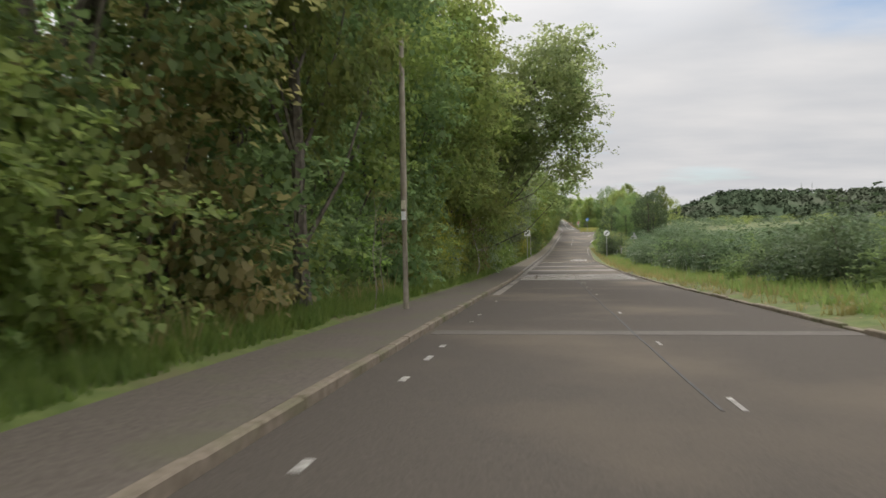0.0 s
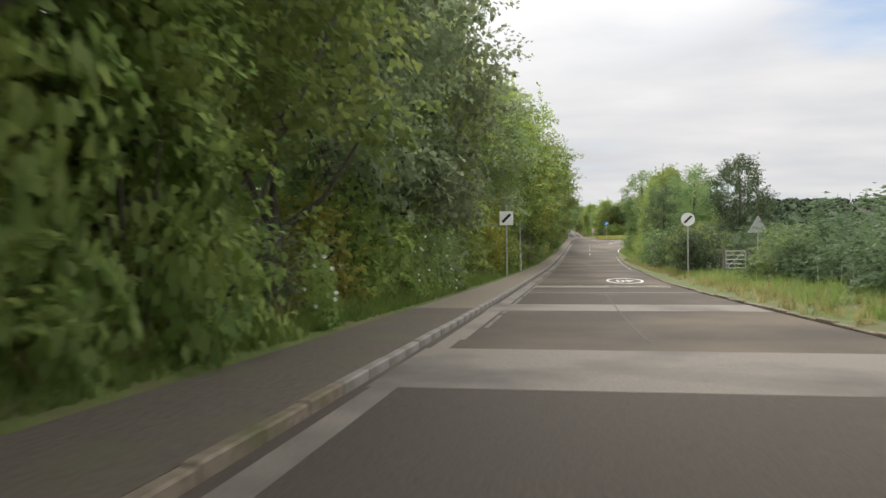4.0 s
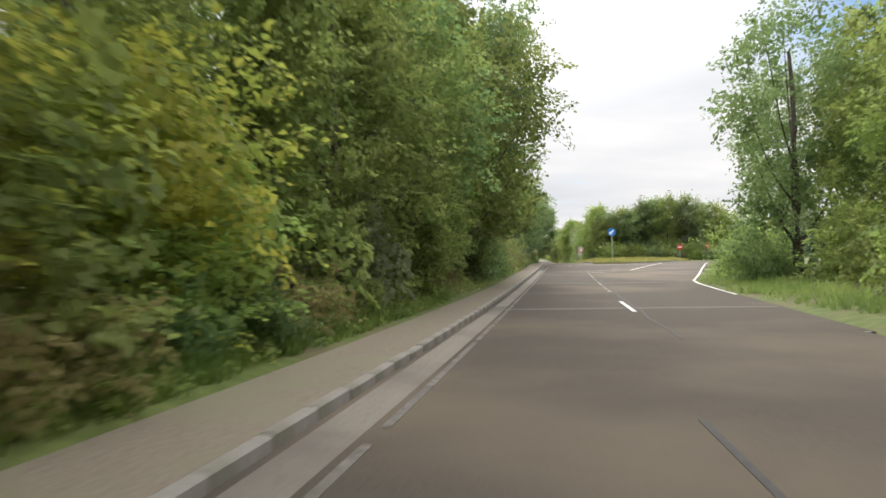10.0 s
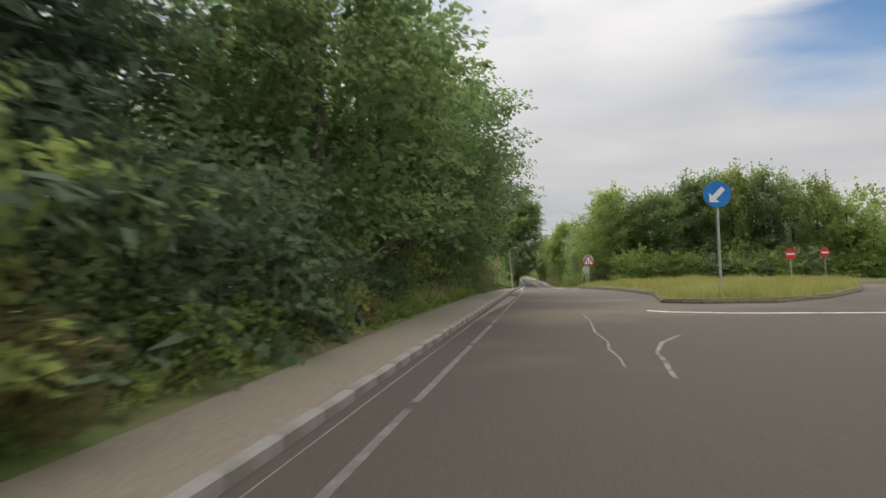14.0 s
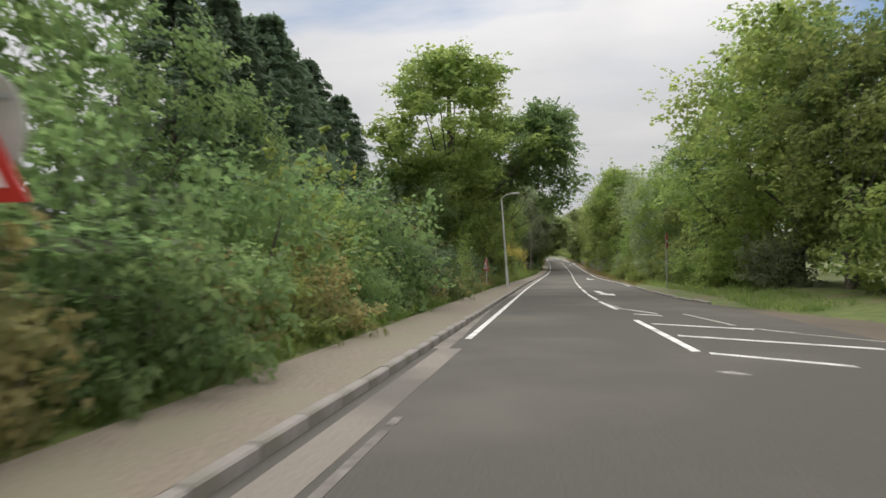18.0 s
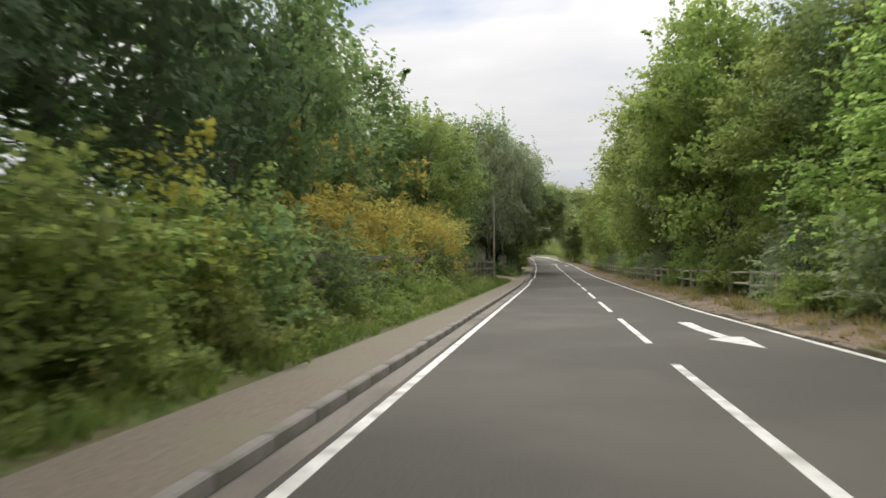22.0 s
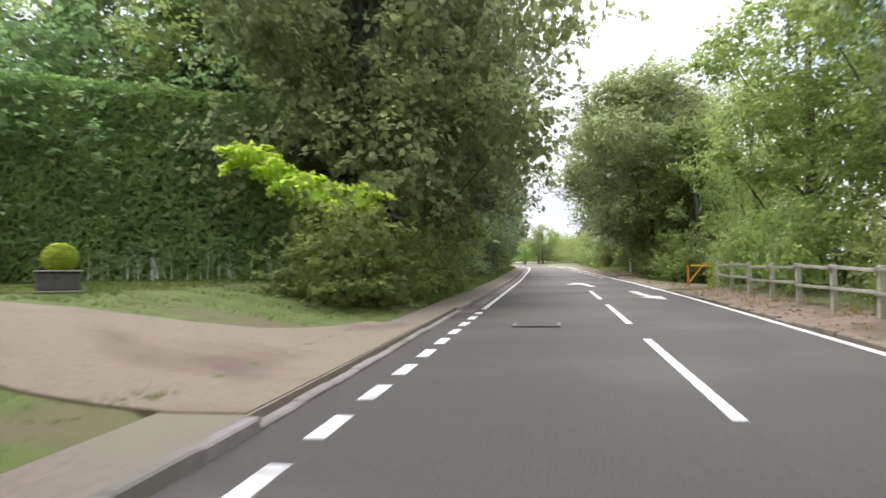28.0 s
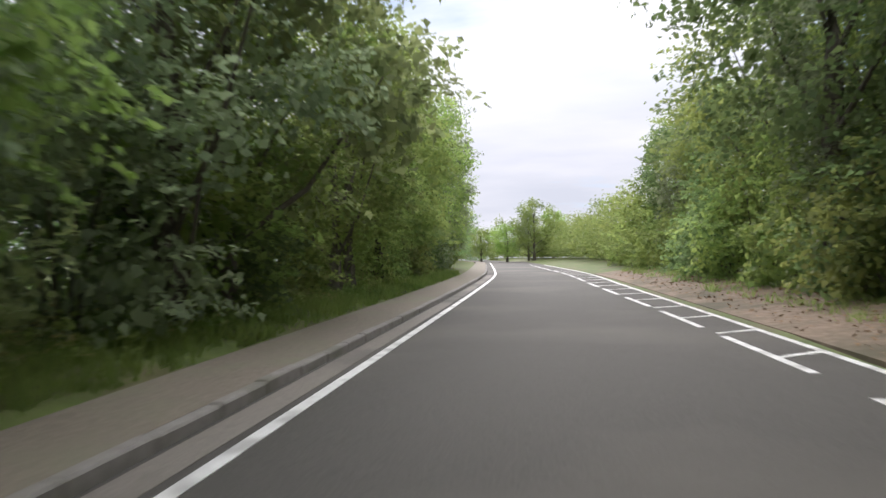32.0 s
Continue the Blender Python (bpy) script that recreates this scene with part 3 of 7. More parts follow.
def trunk_mesh(rng, height, radius, targets, lean=0.0, sides=7, limb=0.38):
    bm = bmesh.new()
    pts, rad = [], []
    for i in range(7):
        f = i / 6
        pts.append((lean * f * f + 0.12 * math.sin(3 * f + rng.uniform(0, 6)) * f, 0.10 * math.sin(4 * f + rng.uniform(0, 6)) * f, -0.3 + f * (height + 0.3)))
        rad.append(radius * (1.35 if i == 0 else 1.0) * (1 - 0.72 * f))
    tube(bm, pts, rad, sides)
    for tx, ty, tz in targets:
        base = max(0.15, min(0.85, (tz * 0.55) / height))
        b = Vector(pts[int(base * 6)])
        e = Vector((tx, ty, tz))
        mid = b.lerp(e, 0.5) + Vector((0, 0, -0.12 * (e - b).length))
        r0 = radius * (1 - 0.72 * base) * limb
        tube(bm, [b, mid, e], [r0, r0 * 0.6, r0 * 0.22], 5, False)
    return bm


def empty(name, label, category, group=""):
    return tagged(new(name), label, category, group)


def make_tree(name, seed, height, width, low, leaves, length, wid, mat, label, category="tree", blobs=24, lean=0.0, droop=0.25, bark=None, round_top=1.0, sparse=1.0, arms=(), shoots=0, limb=0.38):
    """A broadleaf tree: tapered trunk with limbs, and a crown of leafy sprays with gaps."""
    rng = np.random.default_rng(seed)
    bl = []
    for i in range(blobs):
        f = (i + 0.5) / blobs
        z = low + (height - low) * (0.10 + 0.82 * f)
        prof = (math.sin(math.pi * min(1, 0.18 + 0.80 * f ** round_top)) ** 0.7) * width
        a = i * 2.4 + rng.uniform(-0.4, 0.4)
        rr = prof * rng.uniform(0.42, 0.92)
        s = rng.uniform(0.7, 1.25) * width * 0.34 * sparse
        bl.append(((rr * math.cos(a) + lean * f, rr * math.sin(a), z), (s, s, s * rng.uniform(0.7, 0.95))))
    for (x, y, z), r in arms:
        bl.append(((x, y, z), (r, r, r * 0.75)))
    limbs = [bl[i][0] for i in range(1, blobs, 4)] + [a[0] for a in arms[1::4]]
    for i in range(shoots):
        x, y, z = bl[blobs // 2 + rng.integers(0, blobs - blobs // 2)][0]
        bl.append(((x + rng.uniform(-0.8, 0.8), y + rng.uniform(-0.8, 0.8), z + width * rng.uniform(0.3, 0.5)), (0.16, 0.16, rng.uniform(0.5, 1.0))))
    root = empty(name, label, category)
    part("trunk", trunk_mesh(rng, height * 0.8, 0.022 * height, limbs, lean * 0.7, 7, limb), bark or M_BARK, root)
    crown = part("crown", cloud_mesh("crown", rng, bl, leaves, length, wid, droop), None, root)
    crown.data.materials.append(mat)
    return root


def make_bush(name, seed, height, width, leaves, length, wid, mat, label, category="bush", blobs=9, stems=6, droop=0.3, spikes=0):
    rng = np.random.default_rng(seed)
    bl = []
    for i in range(blobs):
        a = i * 2.4 + rng.uniform(-0.5, 0.5)
        rr = width * math.sqrt((i + 0.5) / blobs) * 0.7
        s = width * rng.uniform(0.38, 0.6)
        z = rng.uniform(0.22, 0.80) * height * (1 - 0.35 * rr / width)
        bl.append(((rr * math.cos(a), rr * math.sin(a), z), (s, s, min(s, height * 0.33))))
    for i in range(4):
        a = i * 1.6
        bl.append(((width * 0.55 * math.cos(a), width * 0.55 * math.sin(a), height * 0.16), (width * 0.45, width * 0.45, height * 0.2)))
    for i in range(spikes):
        a = rng.uniform(0, 6.28)
        r = width * rng.uniform(0.1, 0.6)
        bl.append(((r * math.cos(a), r * math.sin(a), height * rng.uniform(0.95, 1.12)), (0.16, 0.16, height * 0.16)))
    root = empty(name, label, category)
    bm = bmesh.new()
    for i in range(stems):
        e = Vector(bl[i % len(bl)][0])
        s = Vector((e.x * 0.25, e.y * 0.25, -0.2))
        tube(bm, [s, s.lerp(e, 0.5) + Vector((0, 0, 0.15)), e], [0.035, 0.025, 0.01], 5, False)
    tagged(part("stem", bm, M_BARK, root), kind="stuff")
    f = part("foliage", cloud_mesh("foliage", rng, bl, leaves, length, wid, droop, fill=0.10), None, root)
    f.data.materials.append(mat)
    return root


def make_conifer(name, seed, height, width, leaves, mat, label):
    rng = np.random.default_rng(seed)
    f = rng.uniform(0, 1, leaves) ** 0.85
    tier, limb = np.floor(f * 24).astype(int), rng.integers(0, 8, leaves)
    long = rng.uniform(0.55, 1.15, (25, 8))[tier, limb]
    a = limb * 0.785 + tier * 0.7 + rng.normal(0, 0.11, leaves)
    tiers = np.clip(tier / 24 + rng.normal(0, 0.008, leaves), 0, 0.995)
    rr = ((1 - tiers) ** 0.8 * width * long + 0.15) * rng.uniform(0.12, 1.0, leaves) ** 0.6
    z = 0.6 + tiers * (height - 0.6) - 0.22 * rr + 0.10 * rr ** 2 / max(width, 0.1)
    p = np.stack([rr * np.cos(a), rr * np.sin(a), z], 1)
    n = np.stack([np.cos(a) * 0.5, np.sin(a) * 0.5, np.ones(leaves)], 1)
    v = leaf_faces(rng, p, n, 0.25, 0.075, 0.4, 0.3)
    root = empty(name, label, "conifer")
    part("trunk", trunk_mesh(rng, height * 0.95, 0.018 * height, []), M_BARK, root)
    c = part("crown", mesh_from_arrays("crown", v, np.arange(len(v)).reshape(-1, 3)), None, root)
    c.data.materials.append(mat)
    return root


THIN = {}


def thin(me):
    """The same leaves, fewer and larger, for plants that stay far from the road."""
    if me.name not in THIN:
        co = np.empty(len(me.vertices) * 3, np.float32)
        me.vertices.foreach_get("co", co)
        k = len(me.polygons[0].vertices)
        leaf = co.reshape(-1, k, 3)
        leaf = leaf[np.random.default_rng(3).random(len(leaf)) < 0.6]
        mid = leaf.mean(1, keepdims=True)
        leaf = (mid + (leaf - mid) * 1.35).reshape(-1, 3)
        THIN[me.name] = mesh_from_arrays(me.name, leaf, np.arange(len(leaf)).reshape(-1, k))
        THIN[me.name].materials.append(me.materials[0])
    return THIN[me.name]


def place(ob, u, y, h=None, s=1.0, turn=0.0, sz=None, mat=None, label="", sink=0.05):
    p = along(u, y, (ground_height(u, y) if h is None else h) - sink)
    m = Matrix.Translation(p) @ Matrix.Rotation(turn, 4, "Z") @ Matrix.Diagonal((s, s, sz or s, 1))
    c = copy_thing(ob, m)
    if u < -8.7 or u > 15:
        for k in c.children:
            if k.name.startswith(("crown", "foliage")) and len(k.data.polygons) > 2000:
                k.data = thin(k.data)
    if mat:
        for k in c.children:
            if k.name.startswith(("crown", "foliage")):
                k.material_slots[0].link = "OBJECT"
                k.material_slots[0].material = mat
    if label:
        tagged(c, label)
    tagged(c, group="roadside trees" if "crown" in {k.name.split(".")[0] for k in c.children} else "roadside bushes")
    return c


def retire(*obs):
    """Take the patterns away once their copies stand."""
    for ob in obs:
        for o in (*ob.children_recursive, ob):
            bpy.data.objects.remove(o)


rnd = random.Random(7)
TREES = [make_tree("tree", 11, 10.0, 3.2, 1.4, 11500, 0.135, 0.096, M_LEAF, "tall broadleaf tree with dense green crown", round_top=2.0, shoots=9),
         make_tree("tree", 12, 11.0, 3.4, 1.2, 11500, 0.135, 0.096, M_LEAF_DARK, "tall dark green broadleaf tree in the wood", blobs=26, round_top=2.2),
         make_tree("tree", 13, 9.0, 2.9, 1.0, 10000, 0.135, 0.094, M_LEAF, "leafy roadside tree with uneven crown", blobs=22, round_top=0.9, shoots=12),
         make_tree("tree", 14, 12.0, 3.6, 3.0, 17000, 0.15, 0.095, M_LEAF, "tall open-crowned ash tree", blobs=30, sparse=0.78, round_top=1.3),
         make_tree("tree", 15, 12.0, 3.4, 4.4, 15000, 0.15, 0.095, M_LEAF, "tall ash tree leaning over the road", blobs=28, lean=4.4, sparse=0.9, round_top=1.2, limb=0.2,
                   arms=(((4.0, 0.0, 4.1), 0.8), ((4.6, 0.4, 5.0), 0.9), ((3.4, -0.5, 5.4), 0.9), ((4.5, -0.2, 6.3), 1.0), ((5.0, 0.2, 7.5), 1.0), ((3.6, 0.6, 7.7), 1.1))),
         make_tree("tree", 16, 12.0, 3.4, 4.6, 19000, 0.145, 0.1, M_LEAF_DARK, "dark dense tree leaning over the road", blobs=30, lean=4.0, sparse=1.15, round_top=1.2, limb=0.2,
                   arms=(((4.4, 0.2, 5.2), 1.2), ((4.9, -0.3, 6.4), 1.3), ((4.6, 0.4, 7.8), 1.3)))]
T_SIZE = [(10.0, 3.9), (11.0, 4.1), (9.0, 3.5), (12.0, 4.0), (12.0, 4.2), (12.0, 4.2)]
BUSHES = [make_bush("bush", 21, 2.6, 1.7, 3500, 0.12, 0.08, M_LEAF, "dense green roadside bush"),
          make_bush("bush", 22, 3.2, 1.9, 3700, 0.125, 0.082, M_LEAF_DARK, "dark green roadside bush", spikes=4),
          make_bush("bramble", 23, 1.5, 1.4, 2400, 0.105, 0.068, M_LEAF, "low bramble bush on the verge", category="bramble", spikes=6)]
BUSHES.append(make_bush("shrub", 24, 5.0, 2.3, 9500, 0.115, 0.072, M_LEAF_YELLOW, "tall yellow-green roadside shrub", category="shrub", blobs=15, stems=7, spikes=5))
B_SIZE = [2.6, 3.2, 1.5, 5.0]
CONIFER = make_conifer("conifer", 31, 11.0, 4.6, 30000, M_LEAF_CONIFER, "dark feathery conifer tree")
T_LABEL = {"leaf_green": "green broadleaf tree beside the road", "leaf_dark": "tall dark green broadleaf tree", "leaf_yellow": "yellow-green broadleaf tree by the road",
           "leaf_olive": "olive-brown broadleaf tree by the road", "leaf_fresh": "bright green broadleaf roadside tree", "leaf_grey": "grey-green broadleaf tree by the road", "leaf_gold": "golden yellow broadleaf tree by the road", "leaf_sycamore": "pale green sycamore by the road"}
B_LABEL = {"leaf_green": "dense green roadside bush", "leaf_dark": "dark green roadside bush", "leaf_yellow": "yellow-green roadside shrub in full leaf",
           "leaf_olive": "olive-brown bramble thicket by the path", "leaf_fresh": "bright green roadside bush", "leaf_grey": "pale grey-green roadside bush", "leaf_gold": "golden yellow roadside shrub in full leaf", "leaf_sycamore": "pale green roadside bush"}


def tree(u, y, top=None, radius=None, kind=None, mat=None, turn=None, label=""):
    """A tree by the offset of its trunk, its height and the radius of its crown."""
    k = rnd.randrange(3) if kind is None else kind
    if u < 0 and 74 < y < 89:
        u -= 2.0      # the wood steps back before the sign
    top = top or rnd.uniform(9.5, 12)
    radius = radius or top * 0.36
    return place(TREES[k], u, y, None, radius / T_SIZE[k][1], rnd.uniform(0, 6.28) if turn is None else turn, top / T_SIZE[k][0], mat,
                 label or (T_LABEL.get(mat.name, "") if mat else ""), 0.12)


def bush(u, y, kind=None, top=None, mat=None, wide=1.0, label=""):
    k = rnd.randrange(2) if kind is None else kind
    s = (top or B_SIZE[k] * rnd.uniform(0.85, 1.1)) / B_SIZE[k]
    return place(BUSHES[k], u, y, None, s ** 0.7 * wide, rnd.uniform(0, 6.28), s, mat, label or (B_LABEL.get(mat.name, "") if mat else ""))


WOODS = []


def far_tree(u, y, top, radius, kind=None):
    """Notes a tree of the wood behind, which is joined with its neighbours."""
    WOODS.append((rnd.randrange(3) if kind is None else kind, u, y, top, radius, rnd.uniform(0, 6.28)))


def join_woods(name, chosen, mat, label, seed=5):
    rng = np.random.default_rng(seed)
    out = []
    for k, u, y, top, radius, turn in chosen:
        me = [c for c in TREES[k].children if c.name.startswith("crown")][0].data
        co = np.empty(len(me.vertices) * 3, np.float32)
        me.vertices.foreach_get("co", co)
        tri = co.reshape(-1, 4, 3)[:, 1:]
        keep, grow = (0.17, 1.9) if abs(u) < 13 and 260 < y < 470 else (0.11, 2.2) if abs(u) < 22 or (u < 0 and 340 < y < 412) else (0.045, 3.4)
        tri = tri[rng.random(len(tri)) < keep]
        mid = tri.mean(1, keepdims=True)
        tri = mid + (tri - mid) * grow
        p = along(u, min(max(y, -40), 600), ground_height(u, y))
        p.y = y
        p.z -= 0.12 * top
        m = np.array(Matrix.Rotation(turn, 3, "Z")) @ np.diag((radius / T_SIZE[k][1], radius / T_SIZE[k][1], top / T_SIZE[k][0]))
        out.append(tri.reshape(-1, 3) @ m.T + np.array(p))
    v = np.concatenate(out)
    me = mesh_from_arrays(name, v, np.arange(len(v)).reshape(-1, 3))
    me.materials.append(mat)
    return tagged(new(name, me), label, "woodland", "", "stuff")


def frange(a, b, step):
    y = a
    while y < b:
        yield y + rnd.uniform(-0.3, 0.3) * step
        y += step


# ---- planting on the left ----
MIX = [None, M_LEAF, M_LEAF, M_LEAF, M_LEAF_GREY, M_LEAF_FRESH]
WARM = [M_LEAF, M_LEAF_FRESH, M_LEAF_YELLOW, M_LEAF, M_LEAF_OLIVE, M_LEAF_GREY]
DARKER = [None, M_LEAF_DARK, M_LEAF_DARK, M_LEAF]
GREEN = [None, M_LEAF, M_LEAF_FRESH, M_LEAF_GREY]


def left_wood(y0, y1, u, top, radius, mats=MIX, step=3.6, hedge=-4.9, hedge_top=2.6, back=True, hedge_step=2.7):
    for y in frange(y0, y1, step):
        t = top * rnd.uniform(0.88, 1.1)
        tree(u + rnd.uniform(-0.5, 0.4), y, t, radius * rnd.uniform(0.9, 1.1), rnd.choice([0, 1, 1, 2]), rnd.choice(mats))
    if back:
        for y in frange(y0, y1, 4.5):
            far_tree(u - 5 + rnd.uniform(-1, 1), y, top * rnd.uniform(0.75, 0.95), radius * 1.1)
        for y in frange(y0, y1, 11):
            far_tree(u - 13 + rnd.uniform(-2, 2), y, top * rnd.uniform(0.9, 1.1), radius * 1.3)
        for y in frange(y0, y1, 3.2):
            far_tree(u - 2.6 + rnd.uniform(-0.6, 0.6), y, rnd.uniform(4.0, 5.5), 2.6, 2)
        for y in frange(y0, y1, 4.5):
            far_tree(u - 8.5 + rnd.uniform(-0.8, 0.8), y, rnd.uniform(4.0, 5.5), 3.2, 2)
    if hedge:
        for y in frange(y0, y1, hedge_step):
            bush(hedge - 0.7 + rnd.uniform(-0.35, 0.25), y, None, hedge_top * rnd.uniform(0.75, 1.15), rnd.choice(mats))


ASH = make_tree("ash_tree", 45, 17.5, 5.4, 5.0, 30000, 0.2, 0.13, M_LEAF, "tall spreading ash tree with open crown", blobs=38, sparse=0.72, round_top=1.1, limb=0.34)
tree(-5.6, 33, 15, 5.6, 1, M_LEAF), tree(-5.4, 38, 15.5, 5.8, 0, M_LEAF)
left_wood(-6, 40, -7.4, 14, 4.9, mats=[M_LEAF_DARK, M_LEAF, M_LEAF_OLIVE, M_LEAF, M_LEAF_FRESH], hedge=-5.8, hedge_top=4.2)
tree(-5.8, 42, 13.0, 4.8, 0, M_LEAF_FRESH), tree(-5.0, 13.6, 12.5, 2.8, 3, M_LEAF)
tree(-4.9, 48.5, 16.5, 6.2, 5, M_LEAF_SYCAMORE, 0.0, "tall ash with bare dead limbs over the road")
tree(-4.9, 52, 15.0, 5.8, 4, M_LEAF_SYCAMORE, -0.15, "tall ash tree leaning over the road"), place(ASH, -7.4, 50, None, 1.2, 0.9, 1.0)
left_wood(40, 56, -7.0, 11, 3.8, mats=WARM, hedge=-5.4, hedge_top=3.8)
for y in frange(33, 43, 2.1):
    bush(-5.5 + rnd.uniform(-0.3, 0.2), y, 1, rnd.uniform(3.2, 4.8), rnd.choice(WARM), 0.62)
# paler leaf mix: lifts this wood's shaded side as haze would
left_wood(56, 108, -6.0, 14.0, 5.1, mats=[M_LEAF, M_LEAF_FRESH, M_LEAF_GREY, M_LEAF, M_LEAF_YELLOW], hedge=-5.4, hedge_top=3.6)
bush(-5.6, 92, 3, 4.6, M_LEAF_FRESH, 0.8), bush(-5.8, 90, 3, 6.2, M_LEAF_YELLOW, 0.9), bush(-5.8, 94, 3, 6.4, M_LEAF_FRESH, 0.9)
for y, u, t in ((122.5, -5.9, 3.8), (125.5, -5.8, 4.1), (129, -6.2, 4.4), (133.2, -6.0, 5.0), (136.6, -5.9, 5.6)):
    bush(u, y, 3, t, M_LEAF_YELLOW)
tree(-5.0, 143.5, 8.5, 3.4, 1, M_LEAF), tree(-5.0, 147, 9.5, 3.6, 1, M_LEAF)
for y in frange(122, 143, 1.7):
    bush(-4.2, y, 2, rnd.uniform(0.9, 1.5), rnd.choice([M_LEAF, M_LEAF_OLIVE, M_LEAF_DARK]), 0.7)
# light leaf mix again, brightness of the veil put into the leaves
left_wood(108, 132, -5.4, 14, 5.3, mats=[M_LEAF, M_LEAF_FRESH, M_LEAF_GREY, M_LEAF], hedge=-4.9, hedge_top=3.4)
left_wood(130, 150, -7.4, 11, 4.0, hedge=-4.5, hedge_top=3.0)
left_wood(150, 175, -6.3, 14.0, 5.4, mats=[None, M_LEAF, M_LEAF_DARK, M_LEAF], hedge=-5.9, hedge_top=3.0)
tree(-4.9, 158, 13.0, 5.6, 1, M_LEAF), tree(-6.0, 166, 12.5, 4.8, 1, M_LEAF_DARK), tree(-6.6, 164, 14.0, 4.4, 5, M_LEAF_DARK, 0.0)
for y in frange(151, 172, 1.8):
    bush(-5.9, y, 1, rnd.uniform(2.8, 3.6), rnd.choice([M_LEAF, M_LEAF_DARK, M_LEAF_GREY]))
    bush(-4.4, y, 2, rnd.uniform(0.8, 1.2), rnd.choice([M_LEAF, M_LEAF_OLIVE, M_LEAF_GREY]), 0.6)
for y in frange(161, 176, 1.7):
    bush(-4.6, y, rnd.choice([0, 1]), rnd.uniform(2.0, 3.0), rnd.choice(DARKER))
# bramble hedge, conifers behind
for y in frange(175, 199, 1.5):
    bush(-4.7 + rnd.uniform(-0.25, 0.2), y, rnd.choice([0, 1]), rnd.uniform(2.5, 3.3), rnd.choice([M_LEAF_OLIVE, M_LEAF_OLIVE, M_LEAF_OLIVE, M_LEAF] if y < 190 else [M_LEAF_DARK, M_LEAF_SCRUB]), 0.9)
for y in frange(176, 200, 2.2):
    bush(-4.0 + rnd.uniform(-0.15, 0.1), y, 2, rnd.uniform(0.9, 1.5), rnd.choice([M_LEAF_OLIVE, None, M_LEAF]), 0.75)
for y, u, s in ((181, -10.0, 1.1), (185.5, -9.0, 1.25), (188, -11.5, 1.3), (190, -8.4, 1.25), (193, -8.6, 1.2), (195.5, -9.6, 1.1), (177, -11, 1.0)):
    place(CONIFER, u, y, None, s, rnd.uniform(0, 6))
tree(-11, 176, 10, 3.6, 0, M_LEAF_FRESH), tree(-7.0, 199, 8.0, 3.4, 1, None), tree(-8.5, 204, 9, 3.8, 1, None)
left_wood(200, 232, -5.2, 9.8, 4.6, hedge=-4.6, hedge_top=3.0, mats=[M_LEAF_DARK, M_LEAF_DARK, M_LEAF_SCRUB, M_LEAF])
tree(-6.4, 233.5, 10.0, 4.2, 1, M_LEAF_DARK), tree(-9.0, 236.5, 10.5, 4.4, 1, M_LEAF), tree(-12.5, 235, 11, 4.6, 1, M_LEAF_DARK), tree(-7.8, 239.5, 8.5, 3.4, 2, M_LEAF)
for y in frange(226, 242, 1.6):
    bush(-3.95, y, 2, rnd.uniform(0.9, 1.4), rnd.choice([M_LEAF_GREY, M_LEAF_DARK]), 0.7)
for y in frange(219, 247, 1.5):
    bush(-3.85 + rnd.uniform(-0.1, 0.1), y, 2, rnd.uniform(1.3, 2.0), rnd.choice([M_LEAF_DARK, M_LEAF_DARK, M_LEAF, M_LEAF_OLIVE]), 0.62)
bush(-3.95, 241.6, 0, 2.9, M_LEAF, 0.5)
for y in frange(234, 284, 2.2):
    bush(-5.4 + rnd.uniform(-0.4, 0.2), y, rnd.choice([0, 1]), rnd.uniform(2.3, 3.6) if y < 262 else rnd.uniform(1.5, 2.2), rnd.choice([M_LEAF_SCRUB, M_LEAF_DARK, M_LEAF if y < 262 else M_LEAF_SCRUB, M_LEAF_DARK]))
for y in frange(236, 284, 2.6):
    bush(-4.1 + rnd.uniform(-0.2, 0.1), y, 2, rnd.uniform(0.8, 1.5), rnd.choice([M_LEAF_DARK, M_LEAF, M_LEAF_OLIVE]), 0.75)
for y, u, t in ((239, -9.0, 9.0), (243.5, -8.2, 8.2), (249, -9.5, 8.4), (254, -10, 7.8), (259, -9.6, 6.4)):
    tree(u, y, t, t * 0.36, rnd.choice([1, 2]), M_LEAF_DARK)
for y, u, s in ((259, -11.6, 0.95), (264, -12.4, 1.05), (269, -12.6, 1.15), (271, -16, 1.35), (276, -16.5, 1.4), (281, -17, 1.45), (286, -17, 1.45), (290, -16, 1.3)):
    place(CONIFER, u, y, None, s, rnd.uniform(0, 6))
bush(-6.3, 258, 1, 3.8, M_LEAF, 0.9), bush(-6.7, 261, 3, 3.8, M_LEAF_YELLOW, 0.8), bush(-6.2, 264, 1, 3.2, M_LEAF_OLIVE, 0.9)
for y, u, t in ((279.5, -8.4, 5.0), (282.5, -7.4, 6.4), (285.5, -10.5, 8.0)):
    tree(u, y, t, t * 0.36, None, rnd.choice([M_LEAF, M_LEAF_DARK, M_LEAF_GREY]))
OVERHANG = make_tree("leaning_tree", 46, 13.5, 4.2, 5.6, 27000, 0.19, 0.13, M_LEAF_DARK, "dense dark tree leaning over the road", blobs=34, lean=4.6, sparse=1.0, round_top=1.1, limb=0.22,
                     arms=(((5.2, 0.2, 6.2), 1.3), ((6.0, -0.4, 7.4), 1.4), ((5.4, 0.5, 9.0), 1.5), ((4.4, -0.8, 5.6), 1.1)))
